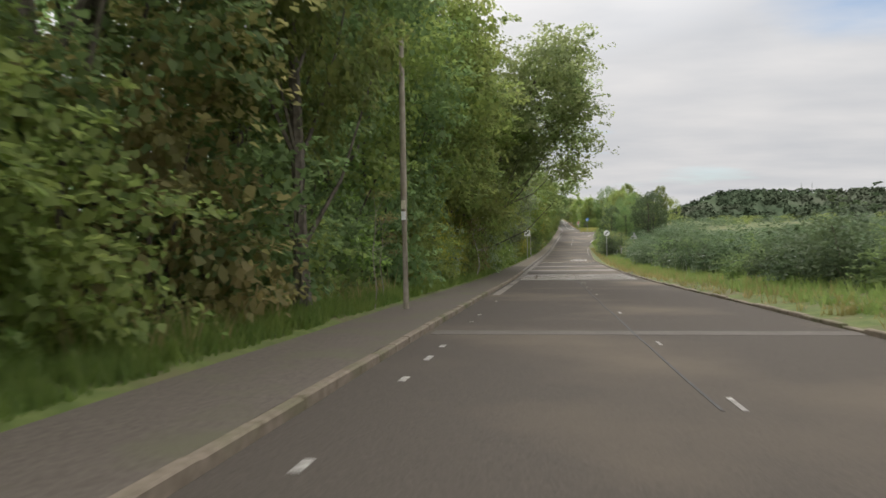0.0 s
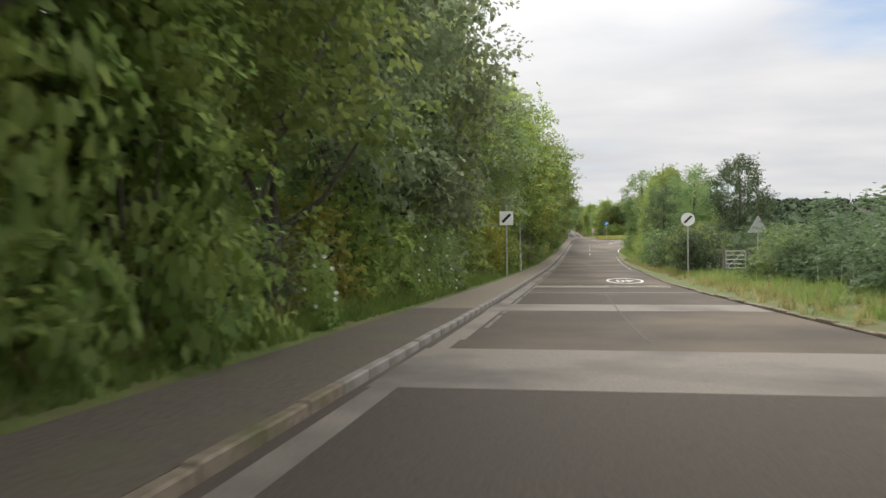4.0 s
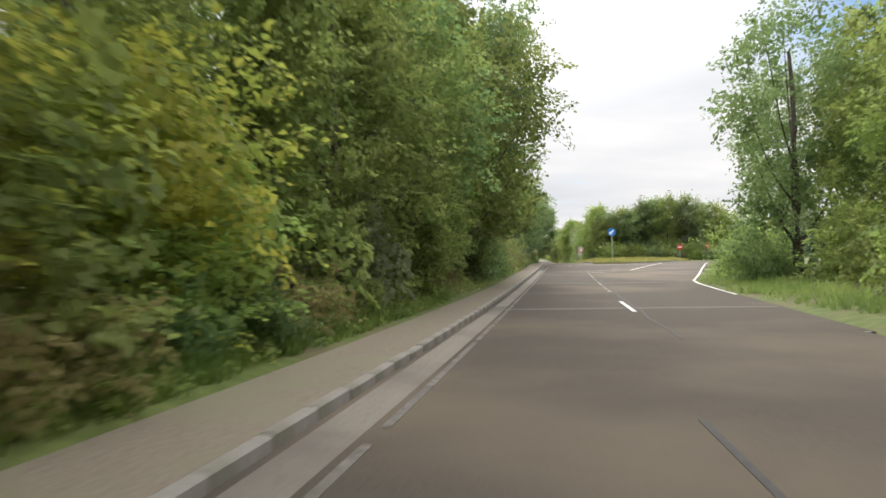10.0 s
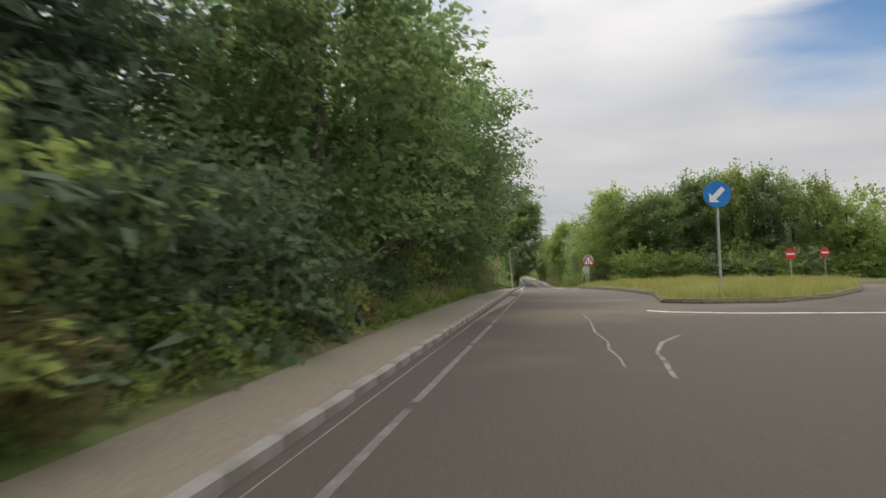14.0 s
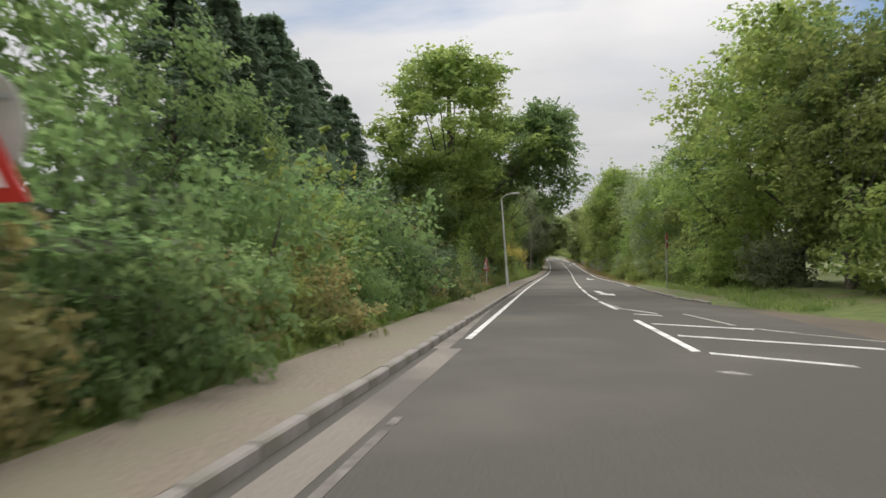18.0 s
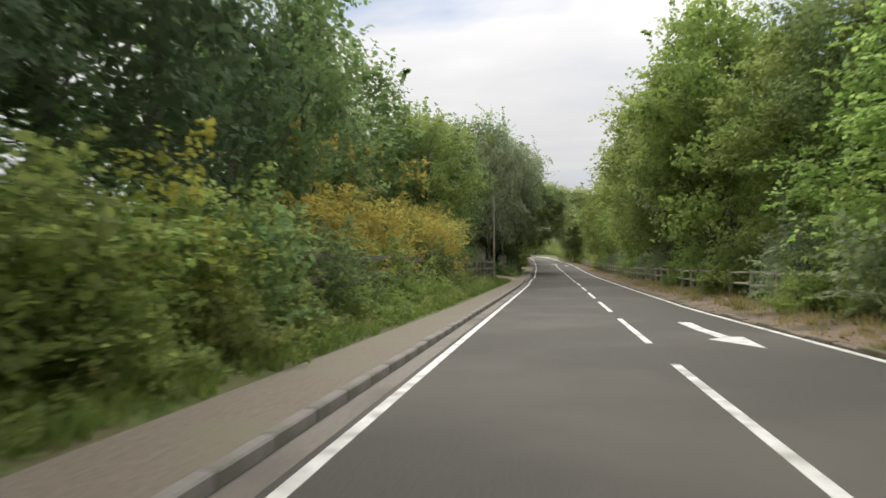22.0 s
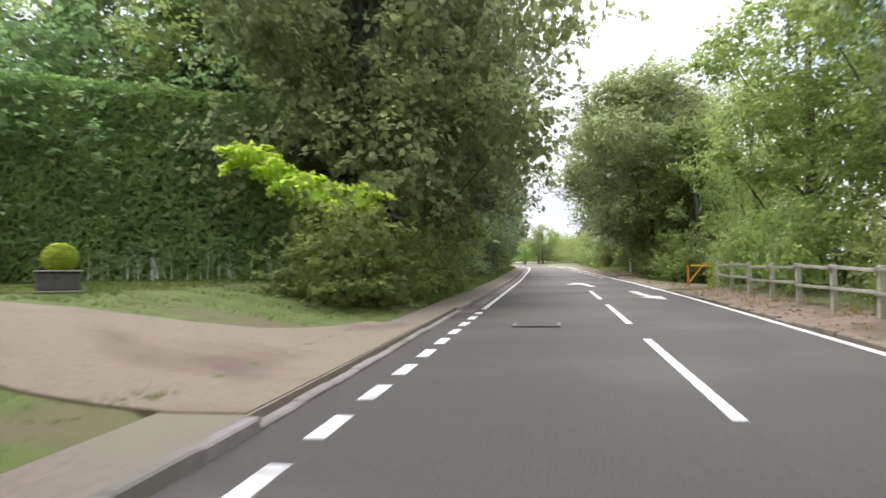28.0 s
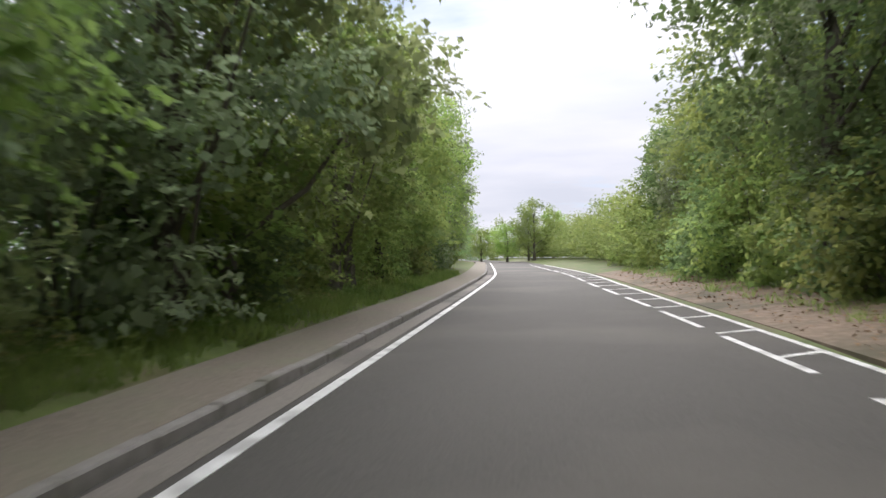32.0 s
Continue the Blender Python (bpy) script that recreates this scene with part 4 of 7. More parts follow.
# brighter leaf colours paint the sunlit mass in front of the ash
tree(-6.6, 284, 6.8, 2.8, 1, M_LEAF_FRESH), tree(-6.9, 290.5, 8.5, 3.2, 1, M_LEAF_SYCAMORE)
place(ASH, -7.1, 288, None, 1.28, 0.4, 0.95, M_LEAF), place(OVERHANG, -4.9, 292.5, None, 1.0, 0.05)
tree(-8.4, 298.5, 11.5, 4.2, 1, M_LEAF_SCRUB), tree(-6.0, 285, 9, 3.4, 2, M_LEAF), tree(-9.8, 296, 12, 3.8, 1, M_LEAF_SCRUB), tree(-8.8, 315.5, 11, 3.4, 2, M_LEAF_DARK), tree(-9.0, 303, 12.5, 4.8, 1, M_LEAF_SCRUB), tree(-9.5, 307.5, 13, 4.6, 1, M_LEAF_SCRUB), tree(-10, 312.5, 12.5, 4.6, 1, M_LEAF_DARK)
for y in frange(258, 306, 3.0):
    far_tree(-10.5 + rnd.uniform(-1, 1), y, rnd.uniform(4.5, 6), 2.8, 2), far_tree(-8.6 + rnd.uniform(-0.6, 0.6), y, rnd.uniform(3.0, 4.0), 2.4, 2)
    if y > 284:
        far_tree(-11.5 + rnd.uniform(-1, 1), y, rnd.uniform(8.5, 10.5), 3.8, 1)
# fresh and yellow leaf colours stand for the sunlit bush tops
for y, t, m in ((296.5, 2.2, M_LEAF_FRESH), (298.4, 2.3, M_LEAF_FRESH), (300.4, 2.7, M_LEAF_YELLOW), (302.6, 2.6, M_LEAF), (305, 2.3, M_LEAF_DARK)):
    bush(-5.3, y, rnd.choice([0, 1]), t, m, 0.95)
for y in frange(284, 324, 2.3):
    bush(-5.3 + rnd.uniform(-0.4, 0.25), y, rnd.choice([0, 1]), rnd.uniform(1.7, 2.4), rnd.choice([None, None, M_LEAF_DARK, M_LEAF]))
for y in frange(298, 326, 2.6):
    bush(-4.1 + rnd.uniform(-0.2, 0.1), y, 2, rnd.uniform(0.7, 1.3), rnd.choice([None, M_LEAF]), 0.7)
for y, u, t, m in ((310.5, -6.3, 4.2, M_LEAF_GOLD), (313.5, -6.2, 4.3, M_LEAF_GOLD), (317, -6.0, 4.0, M_LEAF_YELLOW), (320.5, -5.9, 4.6, M_LEAF_GOLD), (324, -6.4, 5.0, M_LEAF_GOLD), (328, -7.2, 5.2, M_LEAF), (332, -7.3, 5.6, M_LEAF), (318, -9.0, 5.4, M_LEAF_YELLOW)):
    bush(u, y, 3, t, m, 0.95)
for y, u, t, m in ((316, -13, 9.5, M_LEAF), (321, -12, 10.5, M_LEAF_GREY), (326, -12.5, 12.0, M_LEAF_DARK), (331, -11.5, 13.0, M_LEAF_DARK), (336, -10.0, 10.5, M_LEAF_DARK), (329, -15, 13, M_LEAF_DARK), (339.5, -8.2, 8.5, M_LEAF), (343, -11.5, 9.5, M_LEAF), (332.5, -7.4, 10.0, M_LEAF), (337.5, -7.2, 10.5, M_LEAF_DARK), (341, -8.6, 11.0, M_LEAF_DARK)):
    tree(u, y, t, t * 0.4, None, m)
for y in frange(327, 346, 1.9):
    bush(-6.9 + rnd.uniform(-0.3, 0.2), y, rnd.choice([0, 1]), rnd.uniform(2.0, 2.8), M_LEAF_DARK)
# behind the first drive: an overhanging willow and shrubs
WILLOW = make_tree("willow_tree", 41, 9.5, 4.4, 1.9, 10500, 0.26, 0.055, M_LEAF_GREY, "grey-green willow overhanging the drive", blobs=28, droop=1.6, sparse=0.8, round_top=1.5)
place(WILLOW, -6.0, 358, None, 1.12, 0.5, 1.4), place(WILLOW, -5.0, 364, None, 1.15, 2.0, 1.5), place(WILLOW, -11.5, 360, None, 1.15, 4.0, 1.35)
for u, t, m in ((-6.6, 0.7, M_LEAF_GREY), (-8.0, 0.6, M_LEAF), (-9.4, 0.8, M_LEAF_OLIVE), (-12.6, 1.4, M_LEAF), (-5.2, 1.5, M_LEAF_DARK)):
    bush(u, 355.6, 2, t, m, 0.8)
tree(-6.4, 364.5, 16.5, 5.0, 0, M_LEAF_GREY), tree(-9.2, 363.5, 16.0, 5.0, 1, M_LEAF)
for y in frange(357.5, 372, 1.7):
    bush(-4.15 + rnd.uniform(-0.1, 0.1), y, 2, rnd.uniform(0.8, 1.6), rnd.choice([M_LEAF_DARK, M_LEAF, M_LEAF_GREY]), 0.6)
tree(-8.4, 344.6, 8.5, 3.4, 1, M_LEAF_DARK), tree(-12.5, 345.5, 10, 4.0, 1, M_LEAF), tree(-16.5, 348, 11, 4.4, 1, M_LEAF_DARK)
for u in range(-32, -11, 3):
    far_tree(u, 365 + rnd.uniform(-1, 1), rnd.uniform(9, 12), 3.8, 1), far_tree(u - 1, 361, rnd.uniform(4, 5.5), 3.0, 2)
tree(-12.6, 355.2, 4.2, 1.7, 2, M_LEAF_OLIVE, None, "small reddish-brown garden tree by the drive")
for u, y, t, r in ((-9.5, 366, 13.5, 4.6), (-14, 362, 17, 5.8), (-18.5, 361, 17.5, 6.0), (-23, 360, 17, 6.0), (-7.0, 378.5, 11.0, 4.0), (-11.5, 368, 12.5, 5)):
    tree(u, y, t, r, None, rnd.choice([M_LEAF_DARK, M_LEAF, M_LEAF_GREY]))
bush(-13.2, 357.5, 1, 3.2, M_LEAF)
left_wood(366, 373, -5.7, 14.0, 6.0, hedge=-5.6)
place(OVERHANG, -4.7, 368.5, None, 1.0, 0.1, 0.72, M_LEAF_SYCAMORE, "pale green tree arching over the road"), tree(-5.3, 374, 12, 5.8, 1, M_LEAF), tree(-5.0, 370, 15, 6.2, 0, M_LEAF_GREY), tree(7.3, 377, 11.5, 4.9, 2, M_LEAF), tree(-6.6, 376.0, 12.5, 4.8, 1, M_LEAF_GREY, 0.0), tree(-8.0, 382.5, 9.5, 3.0, 1, M_LEAF, 0.1)
# trees past the second drive
SYCAMORE = make_tree("sycamore_tree", 43, 12.5, 4.8, 1.2, 34000, 0.155, 0.12, M_LEAF_SYCAMORE, "broad sycamore with dense fresh leaves", blobs=46, sparse=0.84, round_top=1.2, limb=0.2)
place(SYCAMORE, -4.9, 399.5, None, 1.22, 0.3, 1.28), place(SYCAMORE, -5.6, 405.5, None, 1.15, 3.3, 1.2, M_LEAF_GREY), place(SYCAMORE, -11, 409, None, 1.0, 2.1, 1.15, M_LEAF_FRESH)
for y in frange(394.5, 406, 1.6):
    bush(-4.7, y, rnd.choice([0, 1]), rnd.uniform(2.2, 3.2), rnd.choice([M_LEAF_DARK, M_LEAF]))
for u, y in ((-9, 405), (-13, 406), (-17, 405.5), (-21, 407), (-25, 406), (-15, 411), (-11, 412)):
    tree(u, y, rnd.uniform(14, 16.5), 6.0, 1, rnd.choice([M_LEAF, M_LEAF_DARK, M_LEAF_DARK]))
bush(6.9, 406.0, 0, 2.6, M_LEAF, 0.8), bush(7.8, 408.6, 1, 3.0, M_LEAF, 0.8), bush(8.6, 410.8, 0, 2.8, M_LEAF_FRESH, 0.8)
for u, y, t in ((7.0, 420.5, 2.8), (8.6, 419.6, 3.2), (10.2, 418.5, 3.4), (11.4, 415.5, 3.2), (10.8, 412.0, 3.0), (6.4, 423.0, 2.4)):
    bush(u, y, 1, t, M_LEAF, 0.9)
# pale and grey leaves here stand in for haze over the dark side
left_wood(402, 446, -5.2, 11.0, 4.3, hedge=-5.2, hedge_top=3.8, mats=[M_LEAF_SYCAMORE, M_LEAF_GREY, M_LEAF_GREY, M_LEAF_FRESH], hedge_step=3.0)
left_wood(446, 482, -5.3, 8.5, 3.3, hedge=-5.0, hedge_top=3.2, hedge_step=3.0)
for y in frange(482, 560, 4.0):
    far_tree(-6.5 + rnd.uniform(-0.7, 0.7), y, rnd.uniform(7, 9), 3.4)

# ---- planting on the right ----
for y in frange(6, 90, 3.2):
    bush((8.6 if y < 80 else 10.2) + rnd.uniform(-0.4, 0.6), y, rnd.choice([0, 1]), rnd.uniform(1.5, 2.5), rnd.choice([M_LEAF_SCRUB, M_LEAF_DARK, M_LEAF_SCRUB, M_LEAF_DARK]), 1.2)
for y in frange(90, 118, 2.4):
    bush(7.6 + rnd.uniform(-0.4, 0.5), y, rnd.choice([0, 1]), rnd.uniform(2.4, 3.4), rnd.choice([M_LEAF_SCRUB, M_LEAF_DARK, M_LEAF_DARK, M_LEAF]))
for y, u, t, r in ((109, 13.5, 9.0, 3.2), (113, 10.5, 7.2, 2.6), (116, 15, 9.5, 3.2), (119, 8.6, 7.4, 2.8), (122, 12.0, 9.6, 3.2), (127, 10.5, 8.8, 3.0)):
    tree(u, y, t, r, rnd.choice([1, 1, 2]), rnd.choice([M_LEAF_SCRUB, M_LEAF_DARK]))
for y in frange(130, 160, 3.4):
    tree(11.0 + rnd.uniform(-0.5, 0.5) + max(0, y - 145) * 0.12, y, rnd.uniform(9, 11), 3.5, rnd.choice([0, 2, 2]), rnd.choice([M_LEAF, M_LEAF_FRESH, M_LEAF_GREY]))
    bush(8.6 + rnd.uniform(-0.4, 0.4) + max(0, y - 140) * 0.14, y, None, rnd.uniform(2.2, 3.4), rnd.choice([M_LEAF_FRESH, M_LEAF]))
tree(9.9, 159, 12.0, 4.2, 1, M_LEAF_DARK), tree(11.4, 166, 10.5, 3.2, 0, M_LEAF_GREY), bush(9.0, 163, 1, 3.2, M_LEAF), bush(10.4, 167, 1, 3.0, M_LEAF_DARK), bush(11.8, 170, 0, 2.6, M_LEAF_FRESH), bush(8.3, 158.5, 1, 3.2, M_LEAF_DARK), tree(14.5, 163, 13.0, 3.6, 3, M_LEAF), tree(16, 165, 9, 3.4, 2, None)
for y in frange(166, 260, 5):
    far_tree(30 + max(0, y - 200) * 0.5 + rnd.uniform(-2, 2), y, rnd.uniform(3, 4), 3.0)
tree(28.0, 219, 13.5, 3.4, 3, M_LEAF)
# wooded mound behind the junction island
for i in range(22):
    u = 9.5 + i * 1.18
    tree(u + rnd.uniform(-0.5, 0.5), 263 + rnd.uniform(0, 4) - (3 if i > 16 else 0), (9.0 + 4.2 * math.sin(min(1.0, i / 20) * 2.4)) * rnd.uniform(0.88, 1.03) * (1 if i < 15 else 1 - 0.055 * (i - 14)), 3.6, rnd.choice([0, 1, 1, 2]), rnd.choice([M_LEAF, M_LEAF_DARK, M_LEAF, M_LEAF_GREY]))
    bush(u + rnd.uniform(-0.5, 0.5), 259.6 + rnd.uniform(-0.5, 0.6), None, rnd.uniform(2.8, 4.0), rnd.choice(GREEN))
for i in range(12):
    far_tree(14 + i * 2.4, 271 + rnd.uniform(-2, 3), rnd.uniform(11, 13), 4.0)
for y, u, t, r in ((267, 9.0, 11.2, 5.0), (271, 9.2, 11.6, 5.0), (276, 9.6, 10.2, 4.6), (281, 9.6, 7.6, 3.2), (286, 9.8, 7.0, 3.0), (291, 9.8, 7.0, 3.0)):
    tree(u, y, t, r, rnd.choice([2, 3, 0]), rnd.choice([M_LEAF_DARK, M_LEAF, None]))
for y in frange(266, 300, 2.4):
    bush(7.9 + rnd.uniform(-0.3, 0.4), y, None, rnd.uniform(2.0, 3.2), rnd.choice(GREEN))


def right_wood(y0, y1, u, top, radius, mats=MIX, step=3.6, hedge=6.6, hedge_top=2.6):
    for y in frange(y0, y1, step):
        tree(u + rnd.uniform(-0.4, 0.5), y, top * rnd.uniform(0.88, 1.1), radius * rnd.uniform(0.9, 1.1), rnd.choice([0, 1, 1, 2, 3]), rnd.choice(mats))
    for y in frange(y0, y1, 4.8):
        far_tree(u + 5 + rnd.uniform(-1, 1), y, top * rnd.uniform(0.95, 1.1), radius * 1.1)
    for y in frange(y0, y1, 8):
        far_tree(u + 12 + rnd.uniform(-2, 2), y, top, radius * 1.3)
    for y in frange(y0, y1, 2.9):
        bush(hedge + 0.5 + rnd.uniform(-0.25, 0.3), y, None, hedge_top * rnd.uniform(0.75, 1.1), rnd.choice(mats))


right_wood(294, 322, 8.9, 9.0, 3.9, mats=GREEN)
right_wood(322, 352, 7.3, 12.0, 4.8, mats=[M_LEAF, M_LEAF_FRESH, M_LEAF_GREY, M_LEAF])
right_wood(352, 404, 8.6, 10.2, 3.9, mats=GREEN)
for y in (289.5, 292, 298.5, 301, 303, 309, 318, 327):
    bush(5.75, y, 2, rnd.uniform(0.9, 1.4), rnd.choice([M_LEAF, M_LEAF_FRESH]), 0.7)
bush(6.6, 381, 0, 2.6, M_LEAF_YELLOW), bush(7.6, 412.6, 0, 1.7, M_LEAF_YELLOW, 0.6)
tree(9.5, 414, 10, 3.6, 1, M_LEAF)
place(SYCAMORE, 6.9, 428, None, 1.36, 1.0, 1.12, M_LEAF_SYCAMORE), place(SYCAMORE, 7.2, 435.5, None, 1.2, 4.0, 1.14, M_LEAF_GREY)
right_wood(424, 446, 9.0, 10.0, 3.9, hedge=6.7)
tree(6.6, 449.5, 13.0, 5.2, 1, M_LEAF_DARK)
right_wood(446, 478, 8.4, 8.6, 3.8, mats=[M_LEAF, M_LEAF_DARK, M_LEAF_GREY, M_LEAF], hedge=6.3, hedge_top=3.4)
for y in frange(478, 556, 4.0):
    far_tree(8.4 + rnd.uniform(-0.6, 0.6), y, rnd.uniform(5, 6.4), 3.4)
for i in range(16):
    far_tree(-14 + i * 2.4, 572 + rnd.uniform(-4, 4), rnd.uniform(7, 10), 3.6)
tree(4.6, 531, 7.5, 3.0, 2, M_LEAF_GREY), tree(8.5, 534, 7.0, 3.4, 0, M_LEAF_FRESH), tree(4.8, 527, 8.4, 4.2, 1, M_LEAF_FRESH), tree(1.5, 530, 5.5, 3.4, 0, M_LEAF_FRESH), tree(-1.8, 534, 5.0, 3.4, 0, M_LEAF)
for y in frange(20, 135, 5):
    for u in (13.5, 19, 27, 38, 52):
        far_tree(u + rnd.uniform(-0.16, 0.24) * u, y + rnd.uniform(-3, 3), rnd.uniform(2.5, 3.8) + u * 0.012, 3.2 + u * 0.02)
for y in frange(60, 420, 22):
    for u in (75, 110):
        far_tree(u + rnd.uniform(-18, 18), y + rnd.uniform(-9, 9), rnd.uniform(3, 5), rnd.uniform(5, 9))
for u, y in ((-21, 366), (-27, 362), (-33, 366), (-38, 358), (-30, 352), (-44, 366), (-36, 348)):
    far_tree(u, y, rnd.uniform(12, 14), 5.5, 1)
for y in (344, 349, 354, 359, 364):
    far_tree(-19 + rnd.uniform(-1, 1), y, 8, 4), far_tree(-26, y, 9, 4.5)
for y in range(372, 412, 5):
    far_tree(-17 - max(0, 402 - y) * 0.15, y, 8, 4), far_tree(-27, y, 9, 4.5)
for y in range(470, 600, 6):
    far_tree(-9 - max(0, y - 500) * 0.05, y, 6, 3.6), far_tree(11, y, 5, 3.6)
for i in range(60):
    far_tree(-75 + i * 2.2, 562 + rnd.uniform(-4, 4), rnd.uniform(2.5, 3.5), 3.2, 2), far_tree(-90 + i * 2.6, 590 + rnd.uniform(-4, 4), rnd.uniform(3, 4.5), 3.6, 2)
for y in range(478, 560, 3):
    far_tree(-7.5 - max(0, y - 500) * 0.04, y, 3.0, 2.6, 2), far_tree(7.6, y, 2.8, 2.6, 2)
for i in range(40):
    far_tree(-60 + i * 4, 600 + rnd.uniform(-6, 6), rnd.uniform(6, 9), 5)
join_woods("woodland", [w for w in WOODS if w[1] < 0], M_LEAF_DARK, "dense dark woodland behind the roadside trees")
join_woods("scrub", [w for w in WOODS if w[1] >= 0 and w[2] < 262], M_LEAF_SCRUB, "dark green scrub over the field beyond the verge")
join_woods("woodland", [w for w in WOODS if w[1] >= 0 and w[2] >= 262], M_LEAF, "green scrub and woodland beyond the road")


# thickets that close the foot of the leaning trees
for y in frange(43.5, 57, 3.2):
    bush(-5.2 + rnd.uniform(-0.25, 0.15), y, rnd.choice([0, 1]), rnd.uniform(4.2, 6.4), rnd.choice([M_LEAF, M_LEAF_GREY, M_LEAF_FRESH]), 0.62)
for y, t in ((46, 10.5), (51.5, 11.5), (55.5, 10.5)):
    tree(-5.9, y, t, 3.8, 2, M_LEAF)
# small trees; the lighter leaf colours mimic light on the dim left side
for y, u, t, m in ((289.5, -5.2, 6.6, M_LEAF), (291.8, -4.9, 7.0, M_LEAF_FRESH), (293.8, -4.8, 6.8, M_LEAF), (117.8, -4.9, 5.4, M_LEAF_FRESH), (120.2, -4.7, 6.0, M_LEAF), (122.2, -4.8, 5.6, M_LEAF_GREY), (148.8, -4.6, 5.8, M_LEAF_FRESH), (150.6, -4.5, 6.4, M_LEAF), (126, -5.3, 5.6, M_LEAF), (130.5, -5.2, 5.2, M_LEAF_FRESH), (141.0, -5.4, 7.6, M_LEAF), (153.5, -5.0, 5.4, M_LEAF), (157, -4.8, 6.2, M_LEAF_FRESH),
                   (160.5, -4.7, 6.4, M_LEAF), (163, -4.7, 6.0, M_LEAF_GREY), (166.5, -4.7, 5.6, M_LEAF), (169.5, -4.8, 5.0, M_LEAF)):
    tree(u, y, t, 2.1, 2, m)
for y in frange(365.5, 373.5, 2.5):
    bush(-4.85 + rnd.uniform(-0.2, 0.1), y, rnd.choice([0, 1]), rnd.uniform(2.2, 3.4), rnd.choice([M_LEAF, M_LEAF_GREY, M_LEAF_DARK]), 0.7)
for y in frange(372, 378.5, 1.6):
    bush(-4.1 + rnd.uniform(-0.1, 0.1), y, 2, rnd.uniform(0.6, 1.1), rnd.choice([M_LEAF, M_LEAF_OLIVE]), 0.55)


# ---- far wooded hills ----
def far_hills():
    verts, faces = [], []
    az = [radians(7 + 0.1 * i) for i in range(720)]
    rings = [(360, 0.0), (430, 0.35), (480, 0.7), (520, 0.95), (560, 1.0), (640, 1.0), (900, 0.7)]
    for a in az:
        for d, k in rings:
            top = 20.5 + 2.0 * math.sin(a * 3.1 + 0.4) + 1.6 * math.sin(a * 11)
            tuft = 2.6 * noise.noise((a * 90, d * 0.03, 0)) + 1.6 * noise.noise((a * 330, d * 0.05, 3.0))
            edge = min(1.0, max(0.0, (a - az[0]) * 9))
            verts.append((d * math.sin(a), d * math.cos(a), -5 + (top * k + tuft * (k > 0.3)) * edge))
    n = len(rings)
    for i in range(len(az) - 1):
        for j in range(n - 1):
            faces.append((i * n + j, i * n + j + 1, (i + 1) * n + j + 1, (i + 1) * n + j))
    me = mesh_from_arrays("hills", np.array(verts), np.array(faces))
    # hill greens lifted in colour to stand for haze over the distance
    hill = surface("far_hill", (0.055, 0.078, 0.045), (0.09, 0.112, 0.068), 0.06, 0.95, 0.0, stain=(0.105, 0.115, 0.08), stain_scale=0.012, gloss=0.0)
    me.materials.append(hill)
    tagged(new("hills", me), "low wooded hills far beyond the fields", "hills", "", "structure")
    # woods along the hillside
    rng = np.random.default_rng(17)
    out = []
    for _ in range(900):
        a, f = radians(rng.uniform(8.5, 60)), rng.uniform(0, 1)
        d = 400 + 175 * f
        k = np.interp(d, [r[0] for r in rings], [r[1] for r in rings])
        z = -5 + (20.5 + 2.0 * math.sin(a * 3.1 + 0.4) + 1.6 * math.sin(a * 11)) * k * min(1.0, (a - az[0]) * 9)
        c = np.array((d * math.sin(a), d * math.cos(a), z + 0.6))
        m = rng.normal(0, 1, (34, 3))
        m /= np.linalg.norm(m, axis=1)[:, None]
        out.append(leaf_faces(rng, c + m * np.array((3.6, 3.6, 2.6)) * rng.uniform(0.6, 1.0), m + np.array((0, 0, 0.4)), 2.2, 1.7, 0.4, 0.1))
    v = np.concatenate(out)
    me = mesh_from_arrays("hillside_woods", v, np.arange(len(v)).reshape(-1, 3))
    me.materials.append(hill)
    tagged(new("hillside_woods", me), "dark woods covering the far hillside", "woodland", "", "stuff")
    for a in (18.6, 19.3):
        root = empty("radio_mast", "thin grey radio mast on the far hill", "mast")
        bm = bmesh.new()
        tube(bm, [(0, 0, -3), (0, 0, 7.5)], [0.22, 0.12], 6)
        part("mast", bm, M_SIGN_BACK, root)
        bm = bmesh.new()
        box(bm, -0.5, -0.1, 5.2, 0.5, 0.1, 5.5, 0.02)
        part("crossbar", bm, M_SIGN_BACK, root)
        root.matrix_world = Matrix.Translation((560 * math.sin(radians(a)), 560 * math.cos(radians(a)), 16.5))


far_hills()


